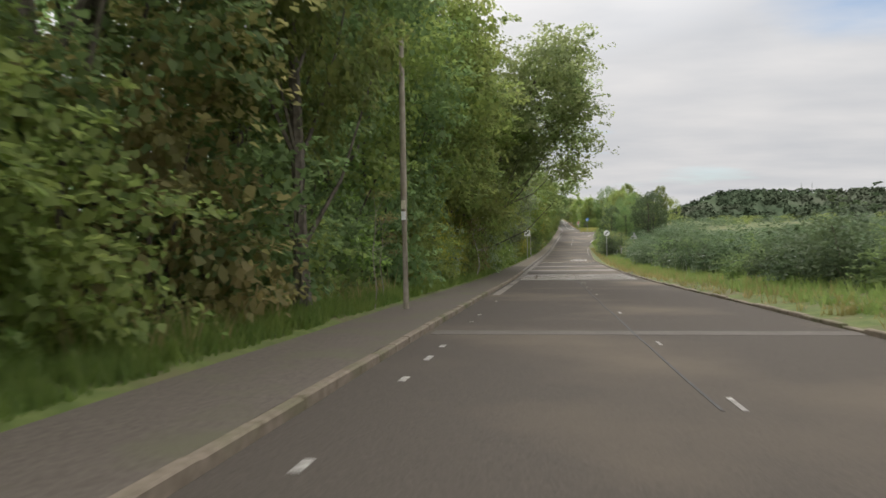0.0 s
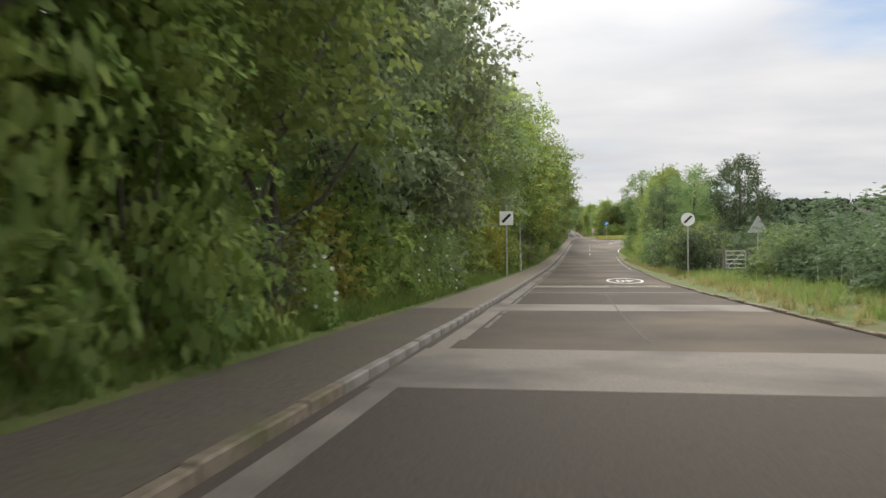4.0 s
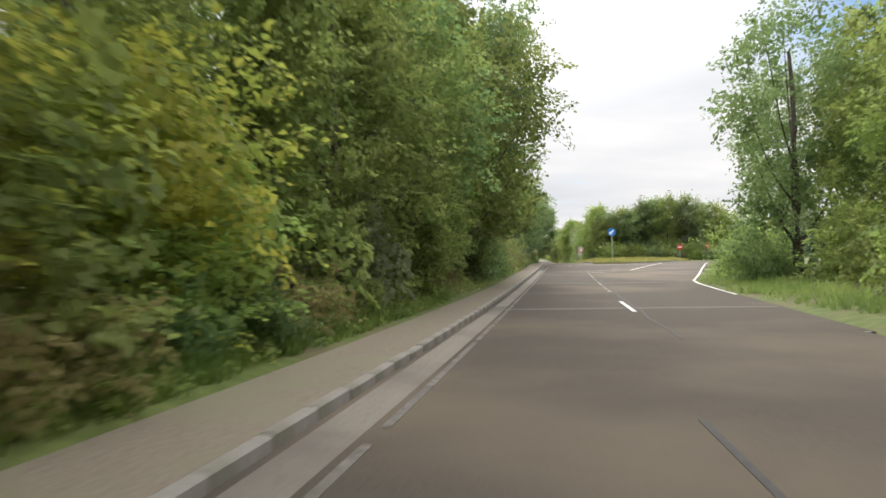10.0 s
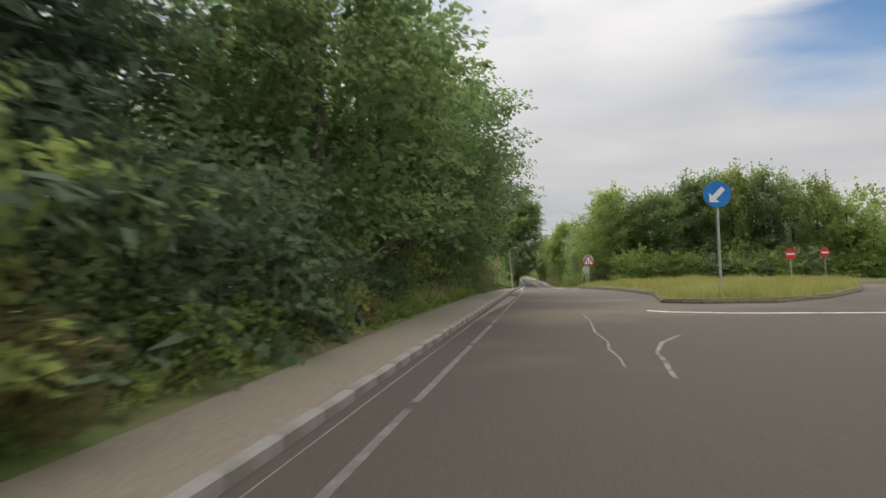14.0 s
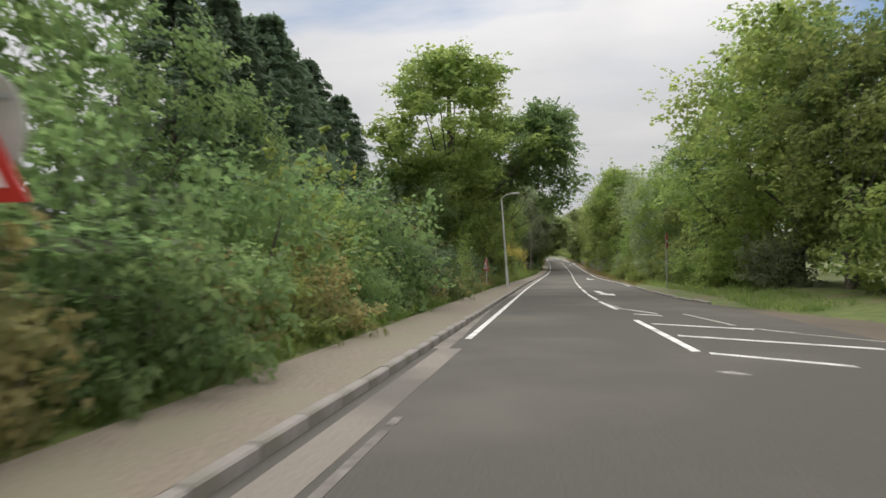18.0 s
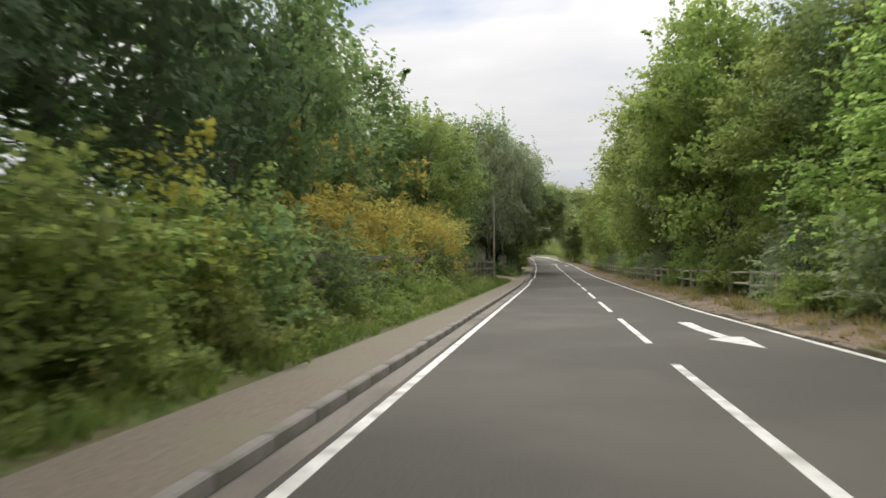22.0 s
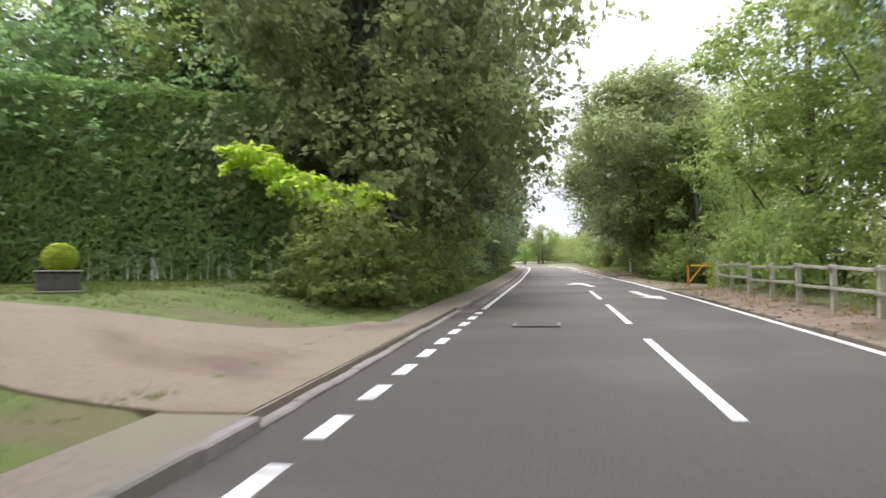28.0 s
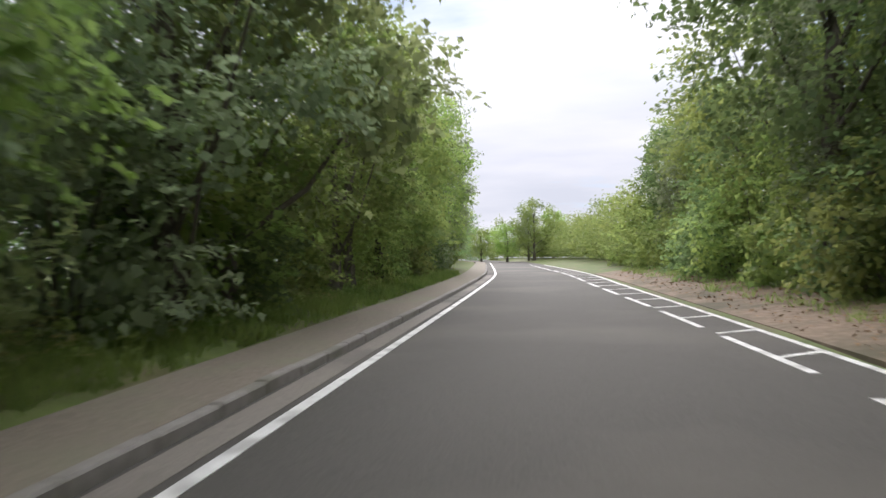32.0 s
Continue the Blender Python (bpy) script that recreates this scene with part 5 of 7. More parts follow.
# ---- grass ----
def grass(name, areas, mat, label, seed):
    """Tufts of pointed blades over stretches (y0, y1, u0, u1, blades a square metre, height)."""
    rng = np.random.default_rng(seed)
    out = []
    for y0, y1, u0, u1, dens, tall in areas:
        n = int((y1 - y0) * abs(u1 - u0) * dens)
        tufts = max(4, n // 9)
        ty, tu = rng.uniform(y0, y1, tufts), rng.uniform(0, 1, tufts)
        pick = rng.integers(0, tufts, n)
        y = ty[pick] + rng.normal(0, 0.09, n)
        f = tu[pick] + rng.normal(0, 0.05, n)
        lo = np.array([path_u(v) + 0.06 + u0 for v in y]) if u0 < 0 and u1 < 0 and abs(u0) < 1.2 else np.full(n, u0)
        hi = np.full(n, u1)
        u = lo + (hi - lo) * np.clip(f, -0.02, 1)
        base = np.array([(np.interp(b, FINE_Y, FINE_X) + a, b, np.interp(b, FINE_Y, FINE_Z) + ground_height(a, b) - 0.02) for a, b in zip(u, y)])
        h = tall * rng.uniform(0.45, 1.25, n) * (0.6 + 0.8 * np.abs(np.sin(ty[pick] * 1.7 + tu[pick] * 5)))
        lean = rng.normal(0, 0.35, (n, 2)) * h[:, None]
        w = rng.uniform(0.008, 0.02, n) * (1 + tall)
        a = rng.uniform(0, 6.28, n)
        side = np.stack([np.cos(a) * w, np.sin(a) * w, np.zeros(n)], 1)
        tip = base + np.stack([lean[:, 0], lean[:, 1], h], 1)
        out.append(np.stack([base - side, base + side, tip], 1).reshape(-1, 3))
    v = np.concatenate(out)
    me = mesh_from_arrays(name, v, np.arange(len(v)).reshape(-1, 3))
    me.materials.append(mat)
    return tagged(new(name, me), label, "grass", "", "stuff")


grass("verge_grass", [(-3, 60, -0.3, -5.6, 130, 0.26), (60, 122, -0.3, -5.1, 130, 0.24), (122, 150, -0.3, -4.7, 110, 0.24), (198, 250, -0.2, -4.2, 60, 0.2), (250, 342, -0.2, -4.6, 90, 0.2),
                      (398, 470, -0.2, -5.2, 90, 0.2), (372, 382, -0.2, -4.7, 120, 0.12), (326, 343.5, -0.2, -4.8, 110, 0.2), (343.5, 347, -4.4, -8, 110, 0.25), (347, 350, -6.5, -10, 110, 0.2)],
      M_GRASS, "lush green grass along the footpath", 61)
grass("verge_grass", [(4, 120, 6.0, 8.2, 70, 0.3), (120, 156, 6.2, 8.4, 80, 0.3), (156, 164, 6.7, 9.5, 80, 0.22), (164, 170, 7.6, 11, 80, 0.22), (170, 176, 9.3, 13, 80, 0.22), (176, 184, 11.2, 15, 70, 0.22), (184, 192, 13, 17, 60, 0.22), (192, 202, 15.2, 20, 50, 0.22), (258, 300, 5.6, 7.6, 110, 0.16), (430, 470, 4.6, 6.8, 40, 0.2)], M_GRASS_ROUGH, "rough green grass on the far verge", 62)
grass("dry_grass", [(0, 130, 5.4, 7.0, 35, 0.28), (152, 172, -4.2, -5.4, 45, 0.75), (284, 335, 4.6, 6.2, 60, 0.2), (335, 420, 4.6, 6.0, 26, 0.16), (-3, 60, -4.4, -5.6, 10, 0.6), (200, 232, -3.6, -4.4, 14, 0.6)], M_GRASS_DRY, "dry straw-coloured grass and stalks", 63)


def undergrowth(areas, mat, label, seed, size=0.085):
    """Nettles, ivy and weeds that spill from the hedge foot over the verge: leafy shoots (y0, y1, out from the path's edge, back from it, shoots a metre, height)."""
    rng = np.random.default_rng(seed)
    out = []
    for y0, y1, near, back, dens, tall in areas:
        n = int((y1 - y0) * dens)
        ys = rng.uniform(y0, y1, n)
        for y in ys:
            swell = 0.5 + 0.5 * noise.noise((y * 0.45, seed, 0.0)) + 0.35 * noise.noise((y * 1.3, seed, 4.0))
            f = rng.uniform(0, 1)
            u = path_u(y) - near - (1 - swell) * 0.45 - f * back
            h = tall * (0.35 + 0.75 * f) * rng.uniform(0.6, 1.2) * (0.5 + swell)
            k = int(8 + 22 * h)
            c = np.array(along(u, y, ground_height(u, y)))
            lean = rng.normal(0, 0.22, 2) * h
            g = rng.uniform(0.12, 1, k)
            a = rng.uniform(0, 6.28, k)
            r = (0.05 + 0.13 * (1 - g)) * (0.6 + h)
            p = c + np.stack([lean[0] * g + np.cos(a) * r, lean[1] * g + np.sin(a) * r, h * g], 1)
            out.append(leaf_faces(rng, p, np.stack([np.cos(a) * 0.6, np.sin(a) * 0.6, np.ones(k)], 1), size, size * 0.6, 0.3, 0.5))
    v = np.concatenate(out)
    me = mesh_from_arrays("undergrowth", v, np.arange(len(v)).reshape(-1, 3))
    me.materials.append(mat)
    return tagged(new("undergrowth", me), label, "undergrowth", "", "stuff")


undergrowth([(-2, 60, 0.9, 1.2, 8, 0.6), (60, 122, 0.5, 1.4, 10, 0.6), (122, 176, 0.0, 1.3, 14, 0.55), (176, 202, -0.1, 0.9, 12, 0.5), (202, 250, 0.0, 0.9, 16, 0.6), (250, 300, -0.05, 1.2, 16, 0.5), (300, 334, 0.0, 1.1, 16, 0.55), (356, 372, 0.0, 0.8, 14, 0.5), (398, 470, 0.5, 1.4, 10, 0.5)],
            M_LEAF, "nettles and ivy spilling over the verge", 171)
undergrowth([(0, 60, 1.0, 1.1, 4, 0.8), (60, 150, 0.6, 1.2, 4, 0.8), (150, 250, 0.1, 0.9, 6, 0.7), (250, 334, 0.1, 1.0, 6, 0.6), (398, 470, 0.6, 1.3, 4, 0.7)],
            M_LEAF_OLIVE, "olive seeding weeds among the verge grass", 172, 0.06)


# ---- creepers and flowers ----
def creeper(u, y, wide, tall, seed, flowers=10):
    """Bindweed hanging over the hedge: broad pale leaves in strands, a few white flowers."""
    rng = np.random.default_rng(seed)
    n = int(wide * tall * 95)
    strand = rng.integers(0, max(3, int(wide * 6)), n)
    x0 = rng.uniform(-0.5, 0.5, strand.max() + 1) * wide
    top = tall * rng.uniform(0.55, 1.0, strand.max() + 1)
    f = rng.uniform(0.04, 1, n)
    p = np.stack([0.28 * np.sin(strand * 2.1) + rng.normal(0, 0.07, n) + 0.25 * (1 - f), x0[strand] + rng.normal(0, 0.09, n), top[strand] * f], 1)
    v = leaf_faces(rng, p, np.tile((0.8, -0.7, 0.3), (n, 1)), 0.115, 0.10, 0.4, 1.2)
    root = empty("bindweed", "bright green bindweed with white flowers over the hedge", "creeper")
    k = part("foliage", mesh_from_arrays("foliage", v, np.arange(len(v)).reshape(-1, 3)), None, root)
    k.data.materials.append(M_LEAF_FRESH)
    for i in range(flowers):
        q = p[rng.integers(0, n)] + np.array((0.08, -0.06, 0))
        bm = bmesh.new()
        bmesh.ops.create_cone(bm, segments=8, radius1=0.006, radius2=0.04, depth=0.05, matrix=Matrix.Translation(Vector(q)) @ Euler((radians(70), 0, radians(40))).to_matrix().to_4x4())
        part("flower", bm, M_SIGN_WHITE, root, "white trumpet flower")
    root.matrix_world = Matrix.Translation(along(u, y, ground_height(u, y) - 0.05))
    return root


for i, (u, y, wd, tl) in enumerate(((-4.5, 69.5, 2.2, 2.6), (-4.5, 73.0, 1.8, 3.4), (-4.6, 76.5, 1.6, 2.2), (-4.2, 269.5, 2.0, 2.4), (-4.3, 272.0, 1.8, 2.9), (-4.4, 60.5, 1.6, 2.2))):
    creeper(u, y, wd, tl, 300 + i, 9 if y < 100 else 0)


def umbels(areas, label, seed):
    """Flat white flower heads on thin stalks."""
    rng = np.random.default_rng(seed)
    vs = []
    for y0, y1, u0, u1, n in areas:
        for _ in range(n):
            u, y, h, r = rng.uniform(u0, u1), rng.uniform(y0, y1), rng.uniform(0.6, 1.1), rng.uniform(0.03, 0.075)
            c = np.array(along(u, y, ground_height(u, y)))
            t = c + np.array((rng.normal(0, 0.08), rng.normal(0, 0.08), h))
            vs.append(np.array([c + (0.006, 0, 0), c - (0.006, 0, 0), t]))
            for k in range(4):
                a = rng.uniform(0, 6.28)
                q = t + np.array((math.cos(a), math.sin(a), rng.uniform(-0.1, 0.1))) * r
                vs.append(np.array([q + (r * 0.6, 0, 0), q + (-r * 0.3, r * 0.5, 0.01), q + (-r * 0.3, -r * 0.5, 0.005)]))
    v = np.concatenate(vs)
    me = mesh_from_arrays("flower_heads", v, np.arange(len(v)).reshape(-1, 3))
    me.materials.append(M_SIGN_WHITE)
    tagged(new("flower_heads", me), label, "wildflower", "", "stuff")


umbels([(28, 60, 7.4, 11.5, 260), (60, 92, 7.2, 9.0, 60), (397.6, 398.5, -15, -6.8, 40), (188, 197, -4.4, -3.7, 26)], "scattered white flower heads along the verge", 77)


def maple_spray():
    """A low bough of bright maple leaves in front of the hedge."""
    rng = np.random.default_rng(91)
    root = empty("maple_bough", "bough of bright yellow-green maple leaves", "branch")
    pts = [(-7.5, 3.7), (-6.7, 3.25), (-6.0, 2.95), (-5.4, 2.75), (-4.8, 2.6)]
    bl = [((u, 0.0, h), (0.6, 0.5, 0.34)) for u, h in pts] + [((u + 0.3, -0.3, h - 0.35), (0.4, 0.3, 0.18)) for u, h in pts[1:4]]
    f = part("foliage", cloud_mesh("foliage", rng, bl, 2200, 0.15, 0.14, 0.5), None, root)
    f.data.materials.append(M_LEAF_BRIGHT)
    bm = bmesh.new()
    tube(bm, [(-4.0, 1.2, 2.2), (-5.4, 0.2, 2.7), (-7.4, 0.0, 3.6)], [0.04, 0.025, 0.008], 6, False)
    part("bough", bm, M_BARK, root)
    root.matrix_world = Matrix.Translation(along(0.35, 394.9, 0.12))


maple_spray()


def dead_tree(u, y, h, seed):
    """A bare dead sapling with pale crooked branches."""
    rng = np.random.default_rng(seed)
    root = empty("dead_tree", "bare dead tree with pale crooked branches", "dead tree")
    trunk = [Vector((0.25 * math.sin(i * 1.3), 0.1 * i, -0.2 + h * i / 6)) for i in range(7)]
    bm = bmesh.new()
    tube(bm, trunk, [0.05 - 0.006 * i for i in range(7)], 7, False)
    part("trunk", bm, M_WOOD_PALE, root)
    for i in range(9):
        b = trunk[2 + i % 5]
        d = Vector((rng.uniform(0.2, 1.0), rng.uniform(-0.8, 0.5), rng.uniform(-0.1, 0.6))) * rng.uniform(0.7, 1.4)
        m = b + d * 0.5 + Vector((0, 0, rng.uniform(-0.2, 0.25)))
        bm = bmesh.new()
        tube(bm, [b, m, b + d], [0.03, 0.02, 0.008], 5, False)
        for k in range(2):
            e = m + Vector((rng.uniform(0, 0.6), rng.uniform(-0.4, 0.4), rng.uniform(-0.2, 0.5)))
            tube(bm, [m, e], [0.014, 0.005], 4, False)
        part("branch", bm, M_WOOD_PALE, root)
    root.matrix_world = Matrix.Translation(along(u, y, ground_height(u, y)))


dead_tree(-4.3, 40.5, 5.4, 5)


def hogweed(u, y, h, seed):
    """A tall dried hogweed: pale crooked stalk, side stems, brown seed heads."""
    rng = np.random.default_rng(seed)
    root = empty("dry_hogweed", "tall dried hogweed stalk with brown seed heads", "dry plant")
    path = [Vector((0.05 * math.sin(i * 1.7), 0.03 * i, h * i / 6)) for i in range(7)]
    bm = bmesh.new()
    tube(bm, path, [0.017 - 0.0018 * i for i in range(7)], 6, False)
    part("stalk", bm, M_POLE, root)
    heads = [path[-1]]
    for k, (i, side) in enumerate(((3, 0.45), (4, 0.28), (5, 0.25))):
        e = path[i] + Vector((side, -0.05, 0.22 + 0.1 * k))
        bm = bmesh.new()
        tube(bm, [path[i], path[i].lerp(e, 0.5) + Vector((0, 0, -0.03)), e], [0.009, 0.007, 0.005], 5, False)
        part("side_stem", bm, M_POLE, root)
        heads.append(e)
    for e in heads:
        d = rng.normal(0, 1, (90, 3)) * np.array((0.11, 0.11, 0.05))
        v = leaf_faces(rng, np.array(e) + d, np.tile((0, 0, 1.0), (90, 1)), 0.045, 0.035, 0.5, 0.0)
        f = part("seed_head", mesh_from_arrays("seed_head", v, np.arange(len(v)).reshape(-1, 3)), None, root, "brown dry seed head")
        f.data.materials.append(M_LEAF_OLIVE)
    root.matrix_world = Matrix.Translation(along(u, y, ground_height(u, y)))


hogweed(-4.1, 16.1, 2.75, 12), hogweed(-4.4, 18.0, 2.2, 13)


def litter(areas, seed):
    """Fallen brown leaves lying on the verges."""
    rng = np.random.default_rng(seed)
    pts = []
    for y0, y1, u0, u1, n in areas:
        for y, u in zip(rng.uniform(y0, y1, n), rng.uniform(u0, u1, n)):
            pts.append(along(u, y, max(0.012, ground_height(u, y)) + 0.03))
    pts = np.array(pts)
    v = leaf_faces(rng, pts, np.tile((0, 0, 1.0), (len(pts), 1)), 0.075, 0.05, 0.25, 0.0)
    me = mesh_from_arrays("fallen_leaves", v, np.arange(len(v)).reshape(-1, 3))
    me.materials.append(surface("dead_leaf", (0.17, 0.10, 0.05), (0.33, 0.21, 0.11), 9, 0.8, 0.0))
    tagged(new("fallen_leaves", me), "brown fallen leaves scattered on the verge", "leaf litter", "", "stuff")


litter([(292, 404, 4.35, 6.0, 3800), (425, 468, 3.9, 5.9, 2200), (0, 60, 5.3, 6.8, 500)], 93)


# ---- road markings ----
def line_marks(name, y0, y1, u, width, mat, dash=None, gap=None, label="white painted line on the road", h=0.006, uneven=0.0, kind=""):
    y = y0
    while y < y1:
        e = min(y1, y + (dash or 12.0) * rnd.uniform(1 - uneven, 1 + uneven))
        n = max(1, int((e - y) / 3.0))
        us = [(u(yy) if callable(u) else u, yy) for yy in (y + (e - y) * i / n for i in range(n + 1))]
        bar(name, [(a - width / 2, b) for a, b in us] + [(a + width / 2, b) for a, b in us[::-1]], h, mat, label=label, category="road surface" if kind else "road marking", kind=kind)
        y = e + (gap or 0.0) * rnd.uniform(1 - uneven, 1 + uneven * 1.5)


line_marks("edge_line", 251.5, 341, lambda y: kerb_u(y) + 0.42, 0.12, M_PAINT, label="white edge line beside the kerb")
line_marks("edge_line", 356, 382.2, lambda y: kerb_u(y) + 0.44, 0.12, M_PAINT, label="white edge line beside the kerb")
line_marks("edge_line", 397, 520, lambda y: kerb_u(y) + 0.5, 0.12, M_PAINT, label="white edge line beside the kerb")
line_marks("centre_dash", 288.05, 343, 1.57, 0.12, M_PAINT, 5.4, 2.5, "white centre line dash")
line_marks("centre_dash", 343.9, 383, 1.52, 0.12, M_PAINT, 5.6, 2.65, "white centre line dash")
line_marks("centre_dash", 385.1, 407, 1.38, 0.12, M_PAINT, 5.4, 2.47, "white centre line dash")
line_marks("edge_line", 284, 420, lambda y: main_right(y) - 0.12, 0.12, M_PAINT, label="white edge line on the far side")


# ---- signs ----
def sign_post(root, height, x=0.0, r=0.038):
    bm = bmesh.new()
    tube(bm, [(x, 0, -0.3), (x, 0, height)], [r, r], 10)
    return part("post", bm, M_METAL, root, "grey steel post")


def circle(cx, cz, r, n=28):
    return [(cx + r * math.cos(2 * math.pi * k / n), cz + r * math.sin(2 * math.pi * k / n)) for k in range(n)]


def plate(root, name, outline, y, depth, mat, label=""):
    bm = bmesh.new()
    prism(bm, outline, depth, Matrix.Translation((0, y, 0)))
    return part(name, bm, mat, root, label)


def stand(root, u, y, turn=0.0, h=None):
    root.matrix_world = Matrix.Translation(along(u, y, (ground_height(u, y) if h is None else h))) @ Matrix.Rotation(turn, 4, "Z")
    return root


def nsl_board():
    root = empty("speed_limit_sign", "white square road sign with a black diagonal bar", "road sign")
    sign_post(root, 3.55)
    plate(root, "board", [(-0.37, 2.48), (0.37, 2.48), (0.37, 3.22), (-0.37, 3.22)], -0.062, 0.02, M_SIGN_WHITE)
    c, s = math.cos(radians(45)), math.sin(radians(45))
    plate(root, "diagonal_bar", [(c * a - s * b, 2.85 + s * a + c * b) for a, b in ((-0.30, -0.07), (0.30, -0.07), (0.30, 0.07), (-0.30, 0.07))], -0.068, 0.006, M_SIGN_BLACK, "black diagonal bar")
    return root


def nsl_round(r=0.3, hz=3.1, back=False):
    root = empty("speed_limit_sign", "pale grey back of a round road sign" if back else "round white road sign with a black diagonal bar", "road sign")
    sign_post(root, hz + r * 0.8)
    plate(root, "disc", circle(0, hz, r), 0.042 if back else -0.055, 0.015, M_COLUMN if back else M_SIGN_WHITE)
    for dz in (-0.4, 0.4) if back else ():
        plate(root, "strap", [(-0.8 * r, hz + dz * r), (0.8 * r, hz + dz * r), (0.8 * r, hz + dz * r + 0.03), (-0.8 * r, hz + dz * r + 0.03)], 0.034, 0.008, M_SIGN_BACK, "dark fixing strap")
    if not back:
        c, s = math.cos(radians(45)), math.sin(radians(45))
        plate(root, "diagonal_bar", [(c * a - s * b, hz + s * a + c * b) for a, b in ((-0.26, -0.055), (0.26, -0.055), (0.26, 0.055), (-0.26, 0.055))], -0.06, 0.005, M_SIGN_BLACK, "black diagonal bar")
    return root


stand(nsl_board(), -3.35, 86.5, 0, 0.55)
stand(nsl_round(0.36, 3.05), 6.3, 88.0)


def keep_left():
    root = empty("keep_left_sign", "round blue sign with white arrow on a grey post", "road sign")
    sign_post(root, 3.3, 0, 0.05)
    plate(root, "disc", circle(0, 3.1, 0.46), -0.065, 0.015, M_SIGN_BLUE)
    arrow = [(-0.27, -0.27), (0.06, -0.27), (-0.045, -0.165), (0.27, 0.15), (0.15, 0.27), (-0.165, -0.045), (-0.27, 0.06)]
    plate(root, "arrow", [(a, 3.1 + b) for a, b in arrow], -0.07, 0.005, M_SIGN_WHITE, "white arrow")
    return root


stand(keep_left(), 5.85, 209.5, 0, 0.5)


def no_entry():
    root = empty("no_entry_sign", "round red no entry sign with a white bar", "road sign")
    sign_post(root, 2.75)
    plate(root, "disc", circle(0, 2.4, 0.42), -0.055, 0.015, M_SIGN_RED)
    plate(root, "bar", [(-0.3, 2.33), (0.3, 2.33), (0.3, 2.47), (-0.3, 2.47)], -0.06, 0.005, M_SIGN_WHITE, "white bar")
    return root


stand(no_entry(), 19.2, 241), stand(no_entry(), 25.8, 251)


def two_way(side=1.2, hz=2.3, disc=True):
    """Red-edged triangle with two black arrows, on a pale backing."""
    root = empty("two_way_sign", "red-edged triangular road sign with two black arrows", "road sign")
    sign_post(root, hz + 0.9 * side)
    hh = side * 0.866

    def tri(k):
        cz = hz + hh / 3
        return [(side / 2 * k * a, cz + hh * k * b) for a, b in ((-1, -1 / 3), (1, -1 / 3), (0, 2 / 3))]
    plate(root, "red_triangle", tri(1.0), -0.06, 0.02, M_SIGN_RED, "red border")
    plate(root, "white_triangle", tri(0.70), -0.066, 0.006, M_SIGN_WHITE, "white face")
    for x, d in ((-0.085, 1), (0.085, -1)):
        z0 = hz + hh * 0.30
        w, L = 0.022 * side, 0.15 * side
        pts = [(-w, -L), (w, -L), (w, L * 0.3), (3 * w, L * 0.3), (0, L), (-3 * w, L * 0.3), (-w, L * 0.3)]
        plate(root, "arrow", [(x * side + a, z0 + b * d) for a, b in (pts if d > 0 else pts[::-1])], -0.071, 0.005, M_SIGN_BLACK, "black arrow")
    if not disc:
        return root
    # the back of a round sign on the same post
    plate(root, "round_back", circle(0, hz + 0.44 * side, 0.40 * side), 0.042, 0.014, M_COLUMN, "pale grey back of a round sign")
    for dz in (0.26, 0.62):
        plate(root, "strap", [(-0.3 * side, hz + dz * side), (0.3 * side, hz + dz * side), (0.3 * side, hz + dz * side + 0.035), (-0.3 * side, hz + dz * side + 0.035)], 0.034, 0.008, M_SIGN_BACK, "dark fixing strap")
    return root


stand(two_way(1.05, 2.0), 4.05, 243.4)
stand(two_way(1.05, 1.6), -3.6, 242.9)
stand(nsl_round(0.33, 1.75, True), 4.2, 247.5)
stand(two_way(0.85, 1.0, False), -3.9, 280.0, radians(-60))


def lamp_column(height, arm, label="tall slim grey steel street lamp", k=1.0, mat=None):
    root = empty("street_lamp", label, "street lamp")
    bm = bmesh.new()
    tube(bm, [(0, 0, -0.4), (0, 0, 1.3), (0, 0, 1.35), (0, 0, height)], [0.09 * k, 0.085 * k, (0.06 if k == 1 else 0.08) * k, 0.045 * k], 10)
    part("column", bm, mat or M_METAL, root)
    bm = bmesh.new()
    tube(bm, [(0, 0, height - 0.05), (arm * 0.5, 0, height + 0.12), (arm, 0, height + 0.17)], [0.035, 0.03, 0.03], 8)
    part("arm", bm, M_METAL, root)
    bm = bmesh.new()
    box(bm, arm - 0.05, -0.11, height + 0.13, arm + 0.55, 0.11, height + 0.24, 0.03)
    part("lantern", bm, M_COLUMN, root, "flat pale lantern head")
    return root


lamp = stand(lamp_column(5.5, 0.55, "tall slim pale grey street lamp, leaning slightly", 1.0, M_COLUMN), -2.72, 280.8)
lamp.matrix_world = lamp.matrix_world @ Matrix.Rotation(radians(-3.2), 4, "Y")


def utility_pole(u, y, h, plates=True):
    root = empty("utility_pole", "tall tan wooden pole with small notice plates" if plates else "weathered wooden pole beside the drive", "utility pole")
    bm = bmesh.new()
    tube(bm, [(0, 0, -0.5), (0, 0, 3), (0.02, 0, h)], [0.088, 0.08, 0.06], 12)
    part("pole", bm, M_POLE, root)
    for z, mat, lab in ((2.5, M_PAINT_YELLOW, "small faded yellow plate"), (2.24, M_SIGN_WHITE, "small white plate")) if plates else ():
        bm = bmesh.new()
        box(bm, -0.05, -0.1, z, 0.05, -0.084, z + 0.2, 0.004)
        part("plate", bm, mat, root, lab)
    return stand(root, u, y)


